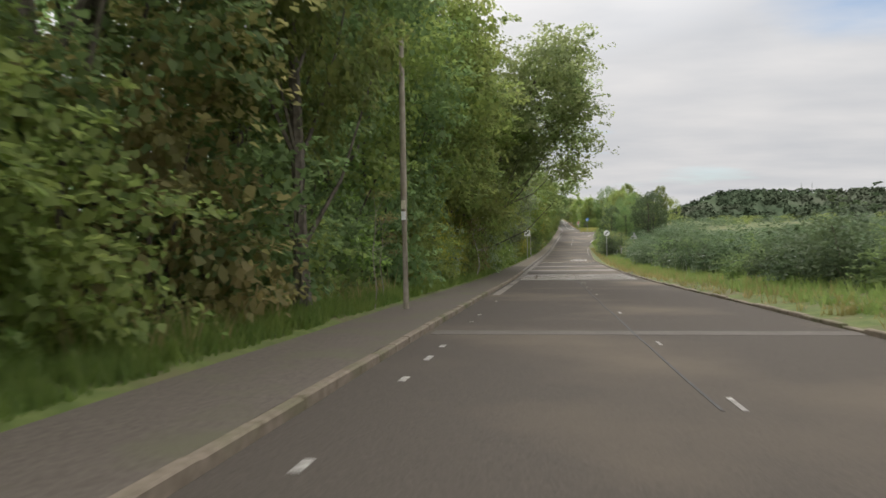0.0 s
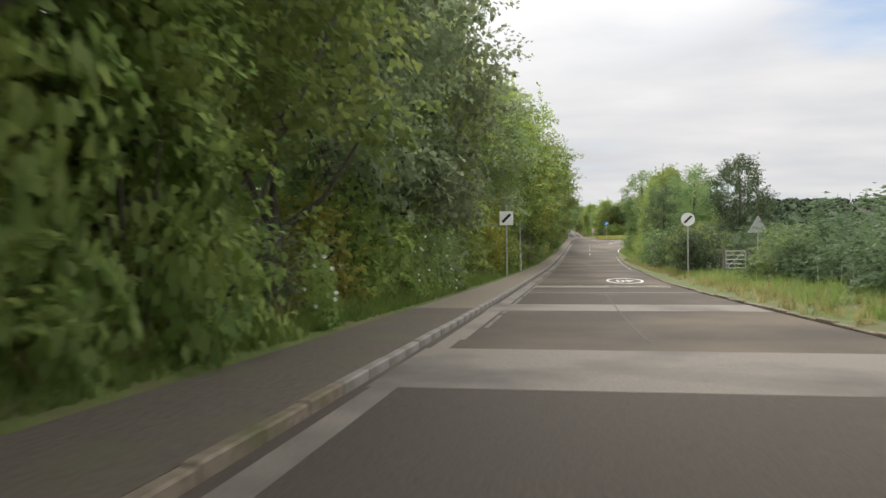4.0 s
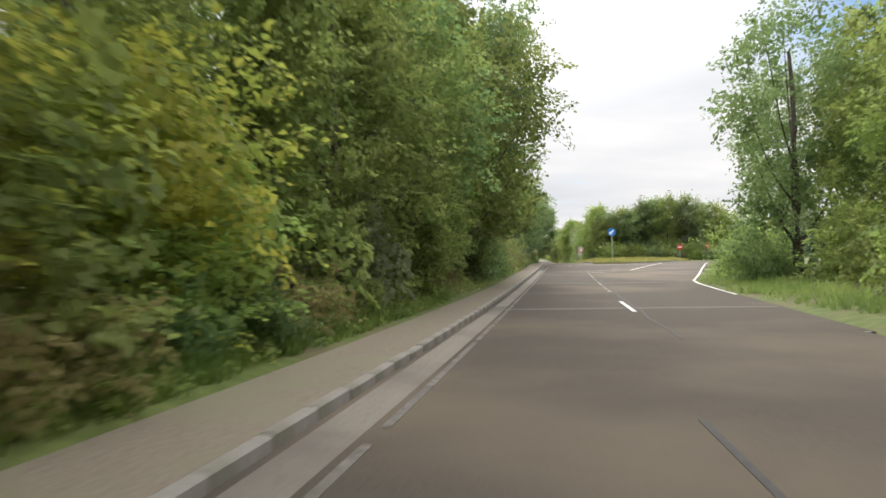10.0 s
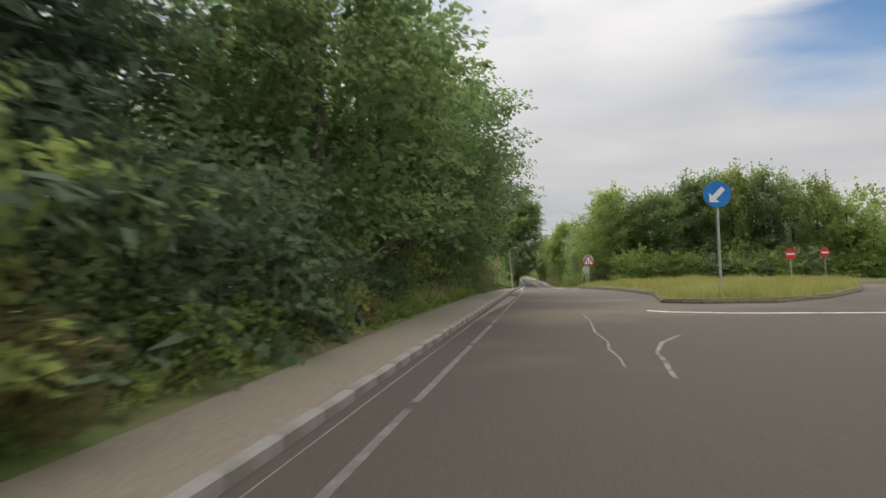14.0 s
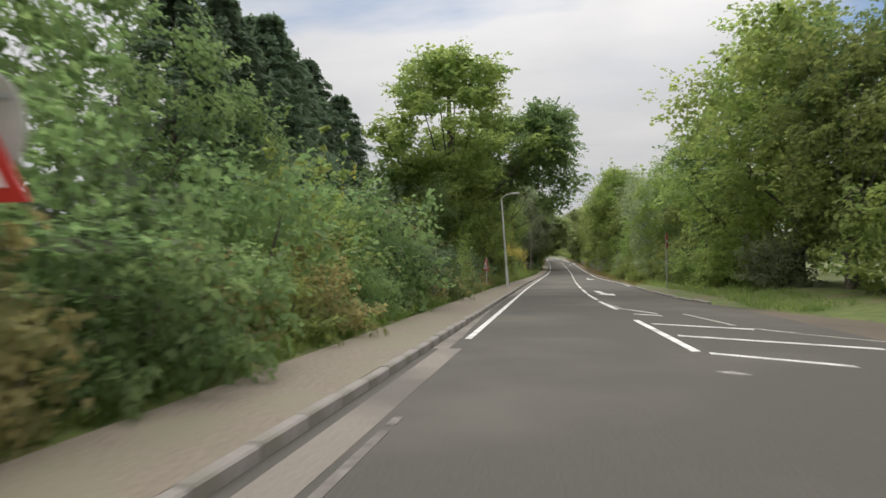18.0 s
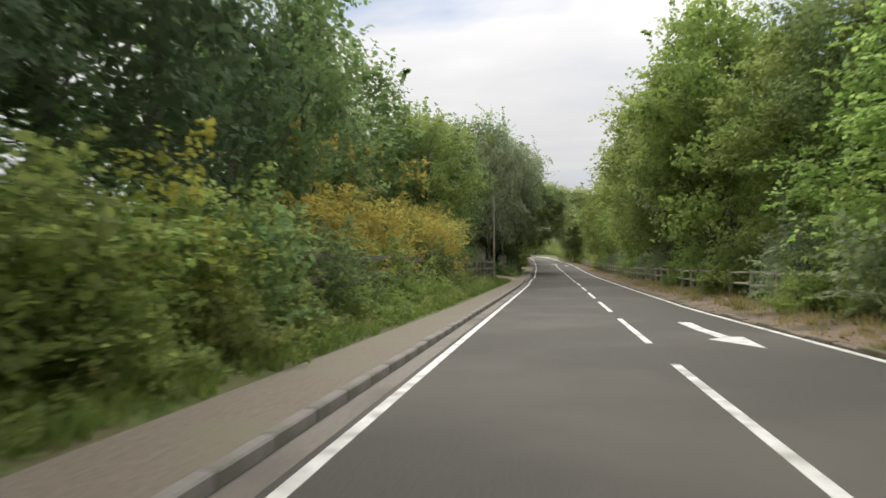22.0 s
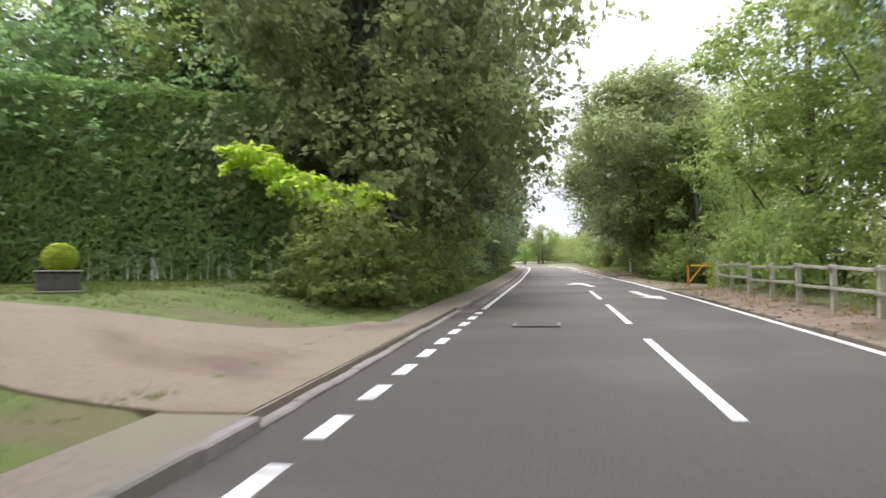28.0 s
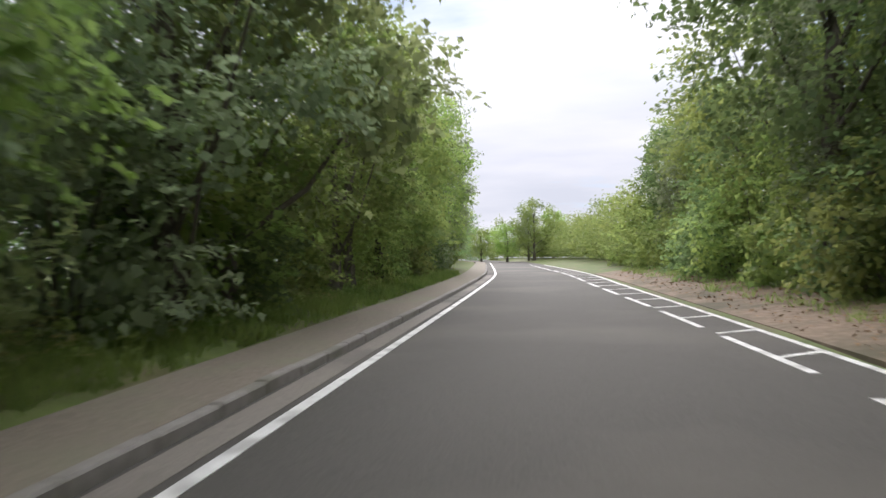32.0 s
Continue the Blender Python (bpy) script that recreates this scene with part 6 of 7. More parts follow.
utility_pole(-3.36, 16.2, 6.5), utility_pole(-4.17, 340.75, 7.5, False)
stand(lamp_column(6.35, 0.6, "tall slim weathered street lamp among leaves", 1.0, M_COLUMN), -3.75, 99.9, 0, 0.35)
stand(lamp_column(7.0, 0.6, "thick pale concrete street lamp beside the drive", 1.6, M_COLUMN), -4.8, 381.9, 0, 0.1)

# ---- older markings ----
for i in range(12):
    y = 39.9 + i * 0.79
    for a, b in ((-1.75, -0.9), (-0.82, 1.55), (1.62, 3.3), (3.38, 4.9)):
        s0 = rnd.uniform(-0.06, 0.08)
        bar("rumble_bar", [(a + s0, y - 0.042), (b, y - 0.042), (b, y + 0.042), (a + s0, y + 0.042)], 0.006, M_PAINT, label="thin cream transverse bar on the road")
for i in range(3):
    y = 79.8 + i * 0.62
    bar("rumble_bar", [(-1.5, y - 0.05), (4.4, y - 0.05), (4.4, y + 0.05), (-1.5, y + 0.05)], 0.006, M_PAINT_YELLOW, label="thin cream transverse bar on the road")
for y0, y1, u0, u1 in ((11.6, 12.3, -2, 5), (55.6, 58.9, -2, 5.1), (66.5, 69.0, -2, 5.1), (75, 76.0, -2, 4.8), (101.5, 102.4, -2, 4.7), (115.4, 116.2, -2, 4.9), (129.1, 130.3, -2, 5.2), (146.9, 147.5, -1.9, 5.6), (163.3, 163.9, -1.9, 6.0)):
    bar("concrete_joint", [(u0, y0), (u1, y0 + 0.1), (u1, y1), (u0, y1 - 0.06)], 0.004, M_BAND if y0 > 70 or y0 < 20 else M_ROAD_PALE, label="pale band across the road", category="road patch", kind="structure")
line_marks("worn_edge_line", 104, 141, lambda y: main_right(y) - 0.38 + max(0.0, y - 128) * 0.03, 0.09, M_PAINT_WORN, 3.2, 1.1, "worn white edge line on the far side", 0.006, 0.6)
line_marks("channel", 24, 60, lambda y: kerb_u(y) + 0.28, 0.28, M_ROAD_PALE, 36.0, 0.0, "pale concrete gutter channel along the kerb", 0.004, 0.0, "structure")
line_marks("channel", 60, 250, lambda y: kerb_u(y) + 0.32, 0.36, M_ROAD_PALE, 30.0, 0.0, "pale concrete gutter channel along the kerb", 0.004, 0.0, "structure")
line_marks("channel", 250, 343, lambda y: kerb_u(y) + 0.16, 0.26, M_ROAD_PALE, 30.0, 0.0, "pale concrete gutter channel along the kerb", 0.004, 0.0, "structure")
line_marks("channel", 396, 470, lambda y: kerb_u(y) + 0.2, 0.30, M_ROAD_PALE, 30.0, 0.0, "pale concrete gutter channel along the kerb", 0.004, 0.0, "structure")
line_marks("worn_dash", 6, 38, 1.6, 0.05, M_PAINT_WORN, 0.4, 4.6, "worn flaking white centre dash", 0.006, 0.5)
line_marks("worn_dash", 96, 128, 1.6, 0.06, M_PAINT_WORN, 0.4, 5.5, "worn flaking white centre dash", 0.006, 0.5)
line_marks("worn_dash", 146, 152, 1.85, 0.11, M_PAINT, 4.0, 9, "single fresh white centre dash")
line_marks("worn_dash", 156, 180, 1.95, 0.13, M_PAINT_WORN, 0.7, 1.6, "worn flaking white centre dash", 0.006, 0.5)
line_marks("worn_dash", 226, 240, 1.75, 0.10, M_PAINT_WORN, 1.2, 2.6, "worn white centre dash")
line_marks("worn_dash", 4, 24, lambda y: kerb_u(y) + 0.55, 0.08, M_PAINT_WORN, 0.35, 3.0, "worn trace of a white edge line", 0.006, 0.8)
line_marks("worn_dash", 62, 245, lambda y: kerb_u(y) + 0.62, 0.085, M_PAINT_GHOST, 4.5, 0.35, "worn trace of a white edge line", 0.006, 0.5)
line_marks("fork_line", 153, 203, lambda y: fork_u(y) - 0.08 - max(0.0, (y - 172) * 0.012), 0.13, M_PAINT, label="white edge line of the side road")
line_marks("worn_dash", 184, 206, lambda y: 5.4 + (y - 184) * 0.245, 0.15, M_PAINT, 1.9, 1.0, "white dash towards the side road")
for u, y, w in ((2.75, 179.9, 0.55), (3.7, 182.0, 0.3), (3.0, 182.7, 0.2), (2.1, 182.9, 0.16), (4.4, 186, 0.3)):
    bar("give_way_mark", [(u - w, y), (u + w, y - 0.05), (u + w, y + 0.14), (u - w, y + 0.18)], 0.006, M_PAINT_WORN, label="worn white give-way dash")
bar("give_way_line", [(2.5, 203.6), (2.95, 202.9), (4.4, 202.0), (8.5, 201.0), (8.5, 201.2), (4.4, 202.2), (3.0, 203.1), (2.6, 203.8)], 0.006, M_PAINT, label="white give-way line across the side road")


def roundel(u, y, a, b):
    """A painted speed roundel that faces the oncoming lane, its number kept as plain strokes."""
    root = empty("speed_roundel", "large white painted ring on the road", "road marking")
    n = 36
    ring = [((u + a * k * math.cos(2 * math.pi * i / n)), (y + b * k * math.sin(2 * math.pi * i / n))) for k in (1.0, 0.87) for i in range(n)]
    bm = bmesh.new()
    vs = [bm.verts.new(along(p, q, 0.006)) for p, q in ring]
    for i in range(n):
        bm.faces.new((vs[i], vs[(i + 1) % n], vs[n + (i + 1) % n], vs[n + i]))
    part("ring", bm, M_PAINT, root)
    text = bpy.data.curves.new("number", "FONT")
    text.body, text.align_x, text.align_y, text.size = "40", "CENTER", "CENTER", 1.0
    tmp = new("number", text)
    me = bpy.data.meshes.new_from_object(tmp.evaluated_get(bpy.context.evaluated_depsgraph_get()))
    bpy.data.objects.remove(tmp)
    for v in me.vertices:
        x, z = -v.co.x * 0.95, -v.co.y * 3.4
        v.co = along(u + x, y + z, 0.007)
    part("number", me, M_PAINT, root)
    return root


roundel(2.85, 86.3, 0.95, 3.0)


def road_arrow(u, y, L=4.2, w=0.22, head=0.62, bend=0.0, back=False, name="lane_arrow"):
    d = -1 if back else 1
    pts = [(-w / 2, 0), (w / 2, 0), (w / 2 + bend * 0.5, L * 0.62), (head + bend, L * 0.58), (bend, L), (-head + bend, L * 0.58), (-w / 2 + bend * 0.5, L * 0.62)]
    pts = [(u + a, y + b * d) for a, b in pts]
    return bar(name, pts if not back else pts[::-1], 0.006, M_PAINT, label="white painted arrow on the road")


def bent_arrow(u, y, k=1.0):
    """A lane arrow for the oncoming side: a bending stem and a slanted head."""
    pts = [(0.0, 0.0), (0.31, -0.1), (0.30, -2.2), (0.42, -3.95), (0.66, -4.05), (0.56, -6.2), (-0.11, -4.55), (0.17, -4.3), (0.03, -2.2)]
    return bar("lane_arrow", [(u + a * (0.5 + 0.5 * k), y + b * k) for a, b in pts[::-1]], 0.006, M_PAINT, label="white bent lane arrow painted on the road")


bent_arrow(2.03, 276.05), bent_arrow(2.76, 308.2, 0.8), bent_arrow(2.72, 405.6, 0.85)
road_arrow(1.75, 410.5, 5.2, 0.22, 0.55, -0.5)
# hatching at the road's mouth on the far side
for a, b in (((2.03, 254.75), (3.75, 253.4)), ((2.14, 252.15), (4.7, 250.2)), ((2.15, 249.6), (3.6, 248.35)), ((1.99, 257.85), (2.62, 257.25)), ((1.9, 260.2), (2.6, 258.0))):
    bar("hatch_line", [(a[0], a[1] - 0.09), (b[0], b[1] - 0.09), (b[0], b[1] + 0.09), (a[0], a[1] + 0.09)], 0.006, M_PAINT, label="white hatching line on the road")
for u0, y0, u1, y1 in ((2.0, 249.8, 1.81, 255.75), (1.74, 259.9, 1.56, 264.6), (1.56, 265.95, 1.5, 271.6), (1.52, 272.8, 1.56, 278.6), (1.55, 280.55, 1.56, 286.3)):
    bar("centre_dash", [(u0 - 0.065, y0), (u0 + 0.065, y0), (u1 + 0.065, y1), (u1 - 0.065, y1)], 0.007, M_PAINT, label="white centre line dash")
for (a, b), (c, d), w in (((3.24, 257.8), (3.62, 254.3), 0.05), ((3.8, 253.6), (4.3, 252.6), 0.07), ((4.3, 252.5), (5.3, 251.0), 0.05), ((1.66, 263.2), (1.92, 260.2), 0.05), ((1.94, 247.85), (2.1, 247.6), 0.1)):
    bar("worn_dash", [(a - w, b), (a + w, b), (c + w, d), (c - w, d)][::-1], 0.006, M_PAINT_WORN, label="worn white line at the road's mouth")
bar("give_way_line", [(4.55, 286.2), (5.0, 279.6), (5.12, 279.6), (4.68, 286.2)], 0.006, M_PAINT, label="white line at the gateway")
# dashes at the drives
line_marks("drive_dash", 341.9, 353.5, lambda y: kerb_u(y) + 0.33, 0.16, M_PAINT, 0.75, 0.55, "short white dash across the drive mouth")
line_marks("drive_dash", 382.9, 396, lambda y: kerb_u(y) + 0.5, 0.16, M_PAINT, 0.75, 0.65, "short white dash across the drive mouth")
line_marks("drive_dash", 407, 423, lambda y: main_right(y) - 0.2, 0.12, M_PAINT, 1.2, 0.8, "white dash along the gravel gateway")
# hatched strip on the far side at the end
inner = table([(418, 3.3), (430, 3.15), (440, 2.9), (449, 2.65), (460, 2.2), (480, 1.9), (520, 1.9)])
line_marks("hatch_border", 424, 500, inner, 0.11, M_PAINT, 3.0, 1.2, "white hatch border dash")
line_marks("hatch_outer", 421, 500, lambda y: main_right(y) - 0.06, 0.11, M_PAINT, label="white edge line on the far side")
for i in range(22):
    y = 430 + i * 2.35
    a, b = inner(y), main_right(y) - 0.1
    bar("hatch_line", [(a, y), (b, y + 0.5), (b, y + 0.62), (a, y + 0.12)], 0.006, M_PAINT, label="white hatching line on the road")


def cover_frame(u, y, w, d, rim=None, lid=None):
    root = empty("drain_cover", "square inspection cover with pale concrete surround", "drain cover")
    for a, b, c, e in ((-w, -d, w, -d + 0.10), (-w, d - 0.10, w, d), (-w, -d + 0.1, -w + 0.07, d - 0.1), (w - 0.07, -d + 0.1, w, d - 0.1)):
        bm = bmesh.new()
        box(bm, a, b, 0, c, e, 0.012)
        part("surround", bm, rim or M_ROAD_PALE, root)
    bm = bmesh.new()
    box(bm, -w + 0.07, -d + 0.1, -0.01, w - 0.07, d - 0.1, 0.006)
    part("lid", bm, lid or M_ASPHALT_NEW, root, "dull iron lid")
    root.matrix_world = Matrix.Translation(along(u, y, 0.0))
    return root


cover_frame(-0.35, 392.9, 0.45, 0.55), cover_frame(-0.73, 108.2, 0.42, 0.36, M_PATH_DARK)


# ---- island with kerb ----
def island():
    edge = [(3.6, 207.6), (4.6, 206.6), (6.6, 206.3), (9.0, 208.5), (12.0, 213.5), (15.2, 221), (18.0, 231), (21, 243), (21.5, 250), (13, 250), (8.5, 249.2), (5.4, 248.2), (3.9, 246.8), (3.35, 244.5), (3.45, 238), (3.65, 230), (4.0, 222), (4.3, 214)]
    bm = bmesh.new()
    outer = [bm.verts.new(along(u, y, 0.13)) for u, y in edge]
    low = [bm.verts.new(along(u, y, -0.1)) for u, y in edge]
    cx, cy = sum(u for u, _ in edge) / len(edge), sum(y for _, y in edge) / len(edge)
    inner = [bm.verts.new(along(u + (cx - u) * 0.10, y + (cy - y) * 0.05, 0.14)) for u, y in edge]
    mid = [bm.verts.new(along(u + (cx - u) * 0.45, y + (cy - y) * 0.4, 0.34)) for u, y in edge]
    c = bm.verts.new(along(cx, cy, 0.4))
    n = len(edge)
    for i in range(n):
        j = (i + 1) % n
        bm.faces.new((outer[i], outer[j], low[j], low[i]))
        bm.faces.new((outer[i], outer[j], inner[j], inner[i]))
        bm.faces.new((inner[i], inner[j], mid[j], mid[i]))
        bm.faces.new((mid[i], mid[j], c))
    isl = tagged(part("traffic_island", bm, M_GROUND), "grassy traffic island between the roads", "traffic island", "", "structure")
    # kerb stones round its edge
    me = None
    for i in range(n):
        (u0, y0), (u1, y1) = edge[i], edge[(i + 1) % n]
        p0, p1 = along(u0, y0, 0.0), along(u1, y1, 0.0)
        L = (p1 - p0).length
        k = max(1, round(L / 0.92))
        for q in range(k):
            if me is None:
                b2 = bmesh.new()
                box(b2, -0.445, -0.07, -0.18, 0.445, 0.07, 0.10, 0.02)
                me = bpy.data.meshes.new("kerb_stone")
                b2.to_mesh(me)
                b2.free()
                me.materials.append(M_KERB_EARTHY)
            ob = new("kerb_stone", me)
            p = p0.lerp(p1, (q + 0.5) / k)
            ob.matrix_world = Matrix.Translation(p + Vector((0, 0, rnd.uniform(-0.012, 0.012)))) @ Matrix.Rotation(math.atan2(p1.y - p0.y, p1.x - p0.x) + rnd.uniform(-0.02, 0.02), 4, "Z") @ Matrix.Diagonal((L / k / 0.9, 1, 1, 1))
            ob.parent = isl
    rng = np.random.default_rng(71)
    pts = rng.uniform((3.3, 206), (22, 250), (90000, 2))
    ex, ey = np.array([e[0] for e in edge]), np.array([e[1] for e in edge])
    ins = np.zeros(len(pts), bool)
    j = len(edge) - 1
    for i in range(len(edge)):
        hit = ((ey[i] > pts[:, 1]) != (ey[j] > pts[:, 1])) & (pts[:, 0] < (ex[j] - ex[i]) * (pts[:, 1] - ey[i]) / (ey[j] - ey[i] + 1e-9) + ex[i])
        ins ^= hit
        j = i
    pts = pts[ins]
    d = np.hypot((pts[:, 0] - cx) / 9.5, (pts[:, 1] - cy) / 22)
    base = np.array([along(u, y, 0.13) for u, y in pts]) + np.stack([0 * d, 0 * d, 0.24 * np.clip(1 - d, 0, 1)], 1)
    h = rng.uniform(0.2, 0.6, len(pts)) * np.array([0.65 + 0.7 * noise.noise((u * 0.8, y * 0.6, 2.0)) for u, y in pts])
    w = rng.uniform(0.007, 0.016, len(pts))
    a = rng.uniform(0, 6.28, len(pts))
    side = np.stack([np.cos(a) * w, np.sin(a) * w, 0 * a], 1)
    tip = base + np.stack([rng.normal(0, 0.12, len(pts)), rng.normal(0, 0.12, len(pts)), h], 1)
    v = np.stack([base - side, base + side, tip], 1).reshape(-1, 3)
    g = mesh_from_arrays("meadow_grass", v, np.arange(len(v)).reshape(-1, 3))
    g.materials.append(M_GRASS_MEADOW)
    tagged(new("meadow_grass", g), "tall yellow-green meadow grass on the island", "grass", "", "stuff")


island()


# ---- fences ----
def rail_fence(pts, height, rails, mat, spacing, label, post=0.11, rail_h=0.10, lean=0.0):
    """Post-and-rail fence through points (offset, y), every post and rail a part."""
    root = empty("fence", label, "fence")
    root.matrix_world = Matrix.Identity(4)
    way = []
    for (u0, y0), (u1, y1) in zip(pts, pts[1:]):
        L = math.hypot(u1 - u0, y1 - y0)
        k = max(1, round(L / spacing))
        way += [(u0 + (u1 - u0) * i / k, y0 + (y1 - y0) * i / k) for i in range(k)]
    way.append(pts[-1])
    bm = bmesh.new()
    box(bm, -post / 2, -post / 2, -0.4, post / 2, post / 2, height, 0.012)
    pm = bpy.data.meshes.new("post")
    bm.to_mesh(pm)
    bm.free()
    pm.materials.append(mat)
    bm = bmesh.new()
    box(bm, 0, -0.02, -rail_h / 2, 1, 0.02, rail_h / 2, 0.006)
    rm = bpy.data.meshes.new("rail")
    bm.to_mesh(rm)
    bm.free()
    rm.materials.append(mat)
    at = [along(u, y, ground_height(u, y)) for u, y in way]
    for p in at:
        ob = new("post", pm)
        ob.matrix_world = Matrix.Translation(p) @ Euler((rnd.uniform(-0.03, 0.03), rnd.uniform(-0.03, 0.03), rnd.uniform(-0.1, 0.1))).to_matrix().to_4x4()
        ob.parent = root
    for a, b in zip(at, at[1:]):
        d = b - a
        for h in rails:
            ob = new("rail", rm)
            q = Vector((d.x, d.y, d.z + rnd.uniform(-0.04, 0.04))).to_track_quat("X", "Z").to_matrix().to_4x4()
            side = Vector((d.y, -d.x, 0)).normalized() * (post / 2 + 0.022)
            ob.matrix_world = Matrix.Translation(a + side * (1 if lean >= 0 else -1) + Vector((0, 0, h + rnd.uniform(-0.02, 0.02)))) @ q @ Matrix.Diagonal((d.length + 0.05, 1, 1, 1))
            ob.parent = root
    return root


rail_fence([(-5.0, 153), (-5.0, 172)], 1.15, (0.55, 1.0), M_WOOD, 2.4, "weathered post-and-rail fence among dry grass")
rail_fence([(-4.35, 220), (-4.35, 246)], 1.45, (0.45, 0.9, 1.35), M_WOOD, 2.2, "dark weathered three-rail fence behind brambles", rail_h=0.13)
rail_fence([(-4.9, 273), (-4.9, 292)], 1.35, (0.6, 1.2), M_WOOD, 2.2, "dark weathered post-and-rail fence in shrubs", rail_h=0.13)
rail_fence([(-4.6, 304), (-4.6, 328), (-4.5, 342.6)], 1.4, (0.42, 0.85, 1.3), M_WOOD, 2.1, "weathered three-rail fence overgrown with brambles", rail_h=0.13)
rail_fence([(6.2, 307.5), (5.9, 319), (5.7, 352), (5.75, 380), (5.35, 392), (5.45, 404)], 0.9, (0.45, 0.8), M_WOOD_PALE, 2.1, "low pale post-and-rail fence along the verge", 0.11, 0.06, lean=-1)


def board_fence(a, b, height, label, trellis=True):
    """Close-board fence: posts, upright boards, capping, a trellis on top."""
    root = empty("board_fence", label, "fence")
    pa, pb = along(*a, ground_height(*a)), along(*b, ground_height(*b))
    d = pb - pa
    ang = math.atan2(d.y, d.x)
    L = math.hypot(d.x, d.y)
    root.matrix_world = Matrix.Translation(pa) @ Matrix.Rotation(ang, 4, "Z")
    bm = bmesh.new()
    box(bm, 0, -0.011, 0.05, 0.135, 0.011, height, 0.004)
    me = bpy.data.meshes.new("board")
    bm.to_mesh(me)
    bm.free()
    me.materials.append(M_BOARD)
    n = int(L / 0.145)
    for i in range(n):
        ob = new("board", me)
        ob.parent = root
        ob.matrix_basis = Matrix.Translation((i * 0.145, 0.006 * (i % 2), d.z * i / n + rnd.uniform(-0.01, 0.01)))
    for i in range(int(L / 1.83) + 1):
        bm = bmesh.new()
        box(bm, i * 1.83 - 0.05, 0.02, -0.3, i * 1.83 + 0.05, 0.12, height + (0.42 if trellis else 0.05), 0.01)
        part("post", bm, M_WOOD, root)
    bm = bmesh.new()
    box(bm, 0, -0.03, height, L, 0.03, height + 0.04, 0.006)
    part("capping", bm, M_WOOD, root)
    if trellis:
        for h in (0.10, 0.24, 0.38):
            bm = bmesh.new()
            box(bm, 0, -0.012, height + h, L, 0.012, height + h + 0.03)
            part("trellis_slat", bm, M_WOOD, root)
        for i in range(int(L / 0.16)):
            bm = bmesh.new()
            box(bm, i * 0.16, -0.024, height + 0.04, i * 0.16 + 0.03, -0.012, height + 0.41)
            part("trellis_slat", bm, M_WOOD, root)
    return root


board_fence((-9.9, 356.5), (-6.2, 356.2), 1.95, "weathered close-board garden fence with trellis top")
board_fence((-4.9, 357.0), (-4.5, 372.0), 1.8, "close-board garden fence in deep shade", False)


# ---- drives, lawns ----
def patch(name, pts, mat, label, category, lift=0.012):
    """A thin draped layer over the ground, cut fine enough to follow it."""
    bm = bmesh.new()
    f = bm.faces.new([bm.verts.new((u, y, 0)) for u, y in pts])
    bmesh.ops.triangulate(bm, faces=[f])
    for _ in range(3):
        bmesh.ops.subdivide_edges(bm, edges=[e for e in bm.edges if e.calc_length() > 1.2], cuts=1, use_grid_fill=False)
        bmesh.ops.triangulate(bm, faces=list(bm.faces))
    for v in bm.verts:
        v.co = along(v.co.x, v.co.y, 0.104) if path_u(v.co.y) - 0.3 < v.co.x < -2.0 else along(v.co.x, v.co.y, max(ground_height(v.co.x, v.co.y), ground_height(v.co.x, v.co.y + 1.5), ground_height(v.co.x, v.co.y - 1.5)) + lift)
    r = bmesh.ops.extrude_face_region(bm, geom=list(bm.faces))
    top = {g for g in r["geom"] if isinstance(g, bmesh.types.BMVert)}
    for v in bm.verts:
        v.co.z += 0.008 if v in top else -0.16
    return tagged(part(name, bm, mat), label, category, "", "structure")


patch("drive", [(-2.28, 343.2), (-2.28, 354.6), (-5, 354.9), (-9, 355.3), (-16, 355.6), (-18, 352.5), (-9.6, 350.2), (-5.9, 347.4), (-3.8, 344.0)], M_GRAVEL, "sandy gravel drive entrance", "drive", 0.015)
patch("drive", [(-2.42, 384.6), (-2.42, 392.0), (-3.5, 392.2), (-3.8, 391.0), (-4.5, 389.6), (-5.2, 389.0), (-6.6, 388.2), (-7.6, 387.8), (-12.0, 386.6), (-18, 386.0), (-18, 379.0), (-9.2, 382.6), (-6.8, 383.8), (-5.0, 384.6)], M_GRAVEL, "brown gravel drive entrance", "drive", 0.015)
patch("gateway", [(3.9, 406.8), (5.3, 408.2), (6.9, 412.0), (8.8, 416.2), (6.4, 417.2), (5.9, 421.5), (4.2, 424.5), (3.8, 420)], M_GRAVEL, "sandy gravel gateway beside the road", "drive", 0.02)
patch("verge_soil", [(4.25, 303), (5.6, 303), (5.9, 330), (5.8, 370), (5.6, 404), (4.3, 404)], M_SOIL, "bare leaf-strewn soil verge by the fence", "soil", 0.004)
patch("verge_soil", [(3.9, 426), (5.8, 425), (5.9, 450), (5.5, 470), (3.4, 470), (3.8, 440)], M_SOIL, "bare leaf-strewn soil verge", "soil", 0.004)
grass("lawn", [(383, 386, -9.8, -16, 160, 0.05), (392.2, 394, -3.8, -13, 130, 0.06), (390.4, 392.2, -4.4, -14, 130, 0.06), (388.6, 390.4, -6.2, -14, 110, 0.06), (394, 396.5, -3.6, -13, 130, 0.06), (396.5, 398.4, -3.6, -19, 130, 0.06), (376, 386, -3.4, -5.0, 130, 0.06)], M_GRASS, "short mown lawn beside the drive", 66)
grass("flower_bed", [(355.0, 356.2, -4.2, -13, 90, 0.34)], M_GRASS, "leafy flower bed below the fence", 67)


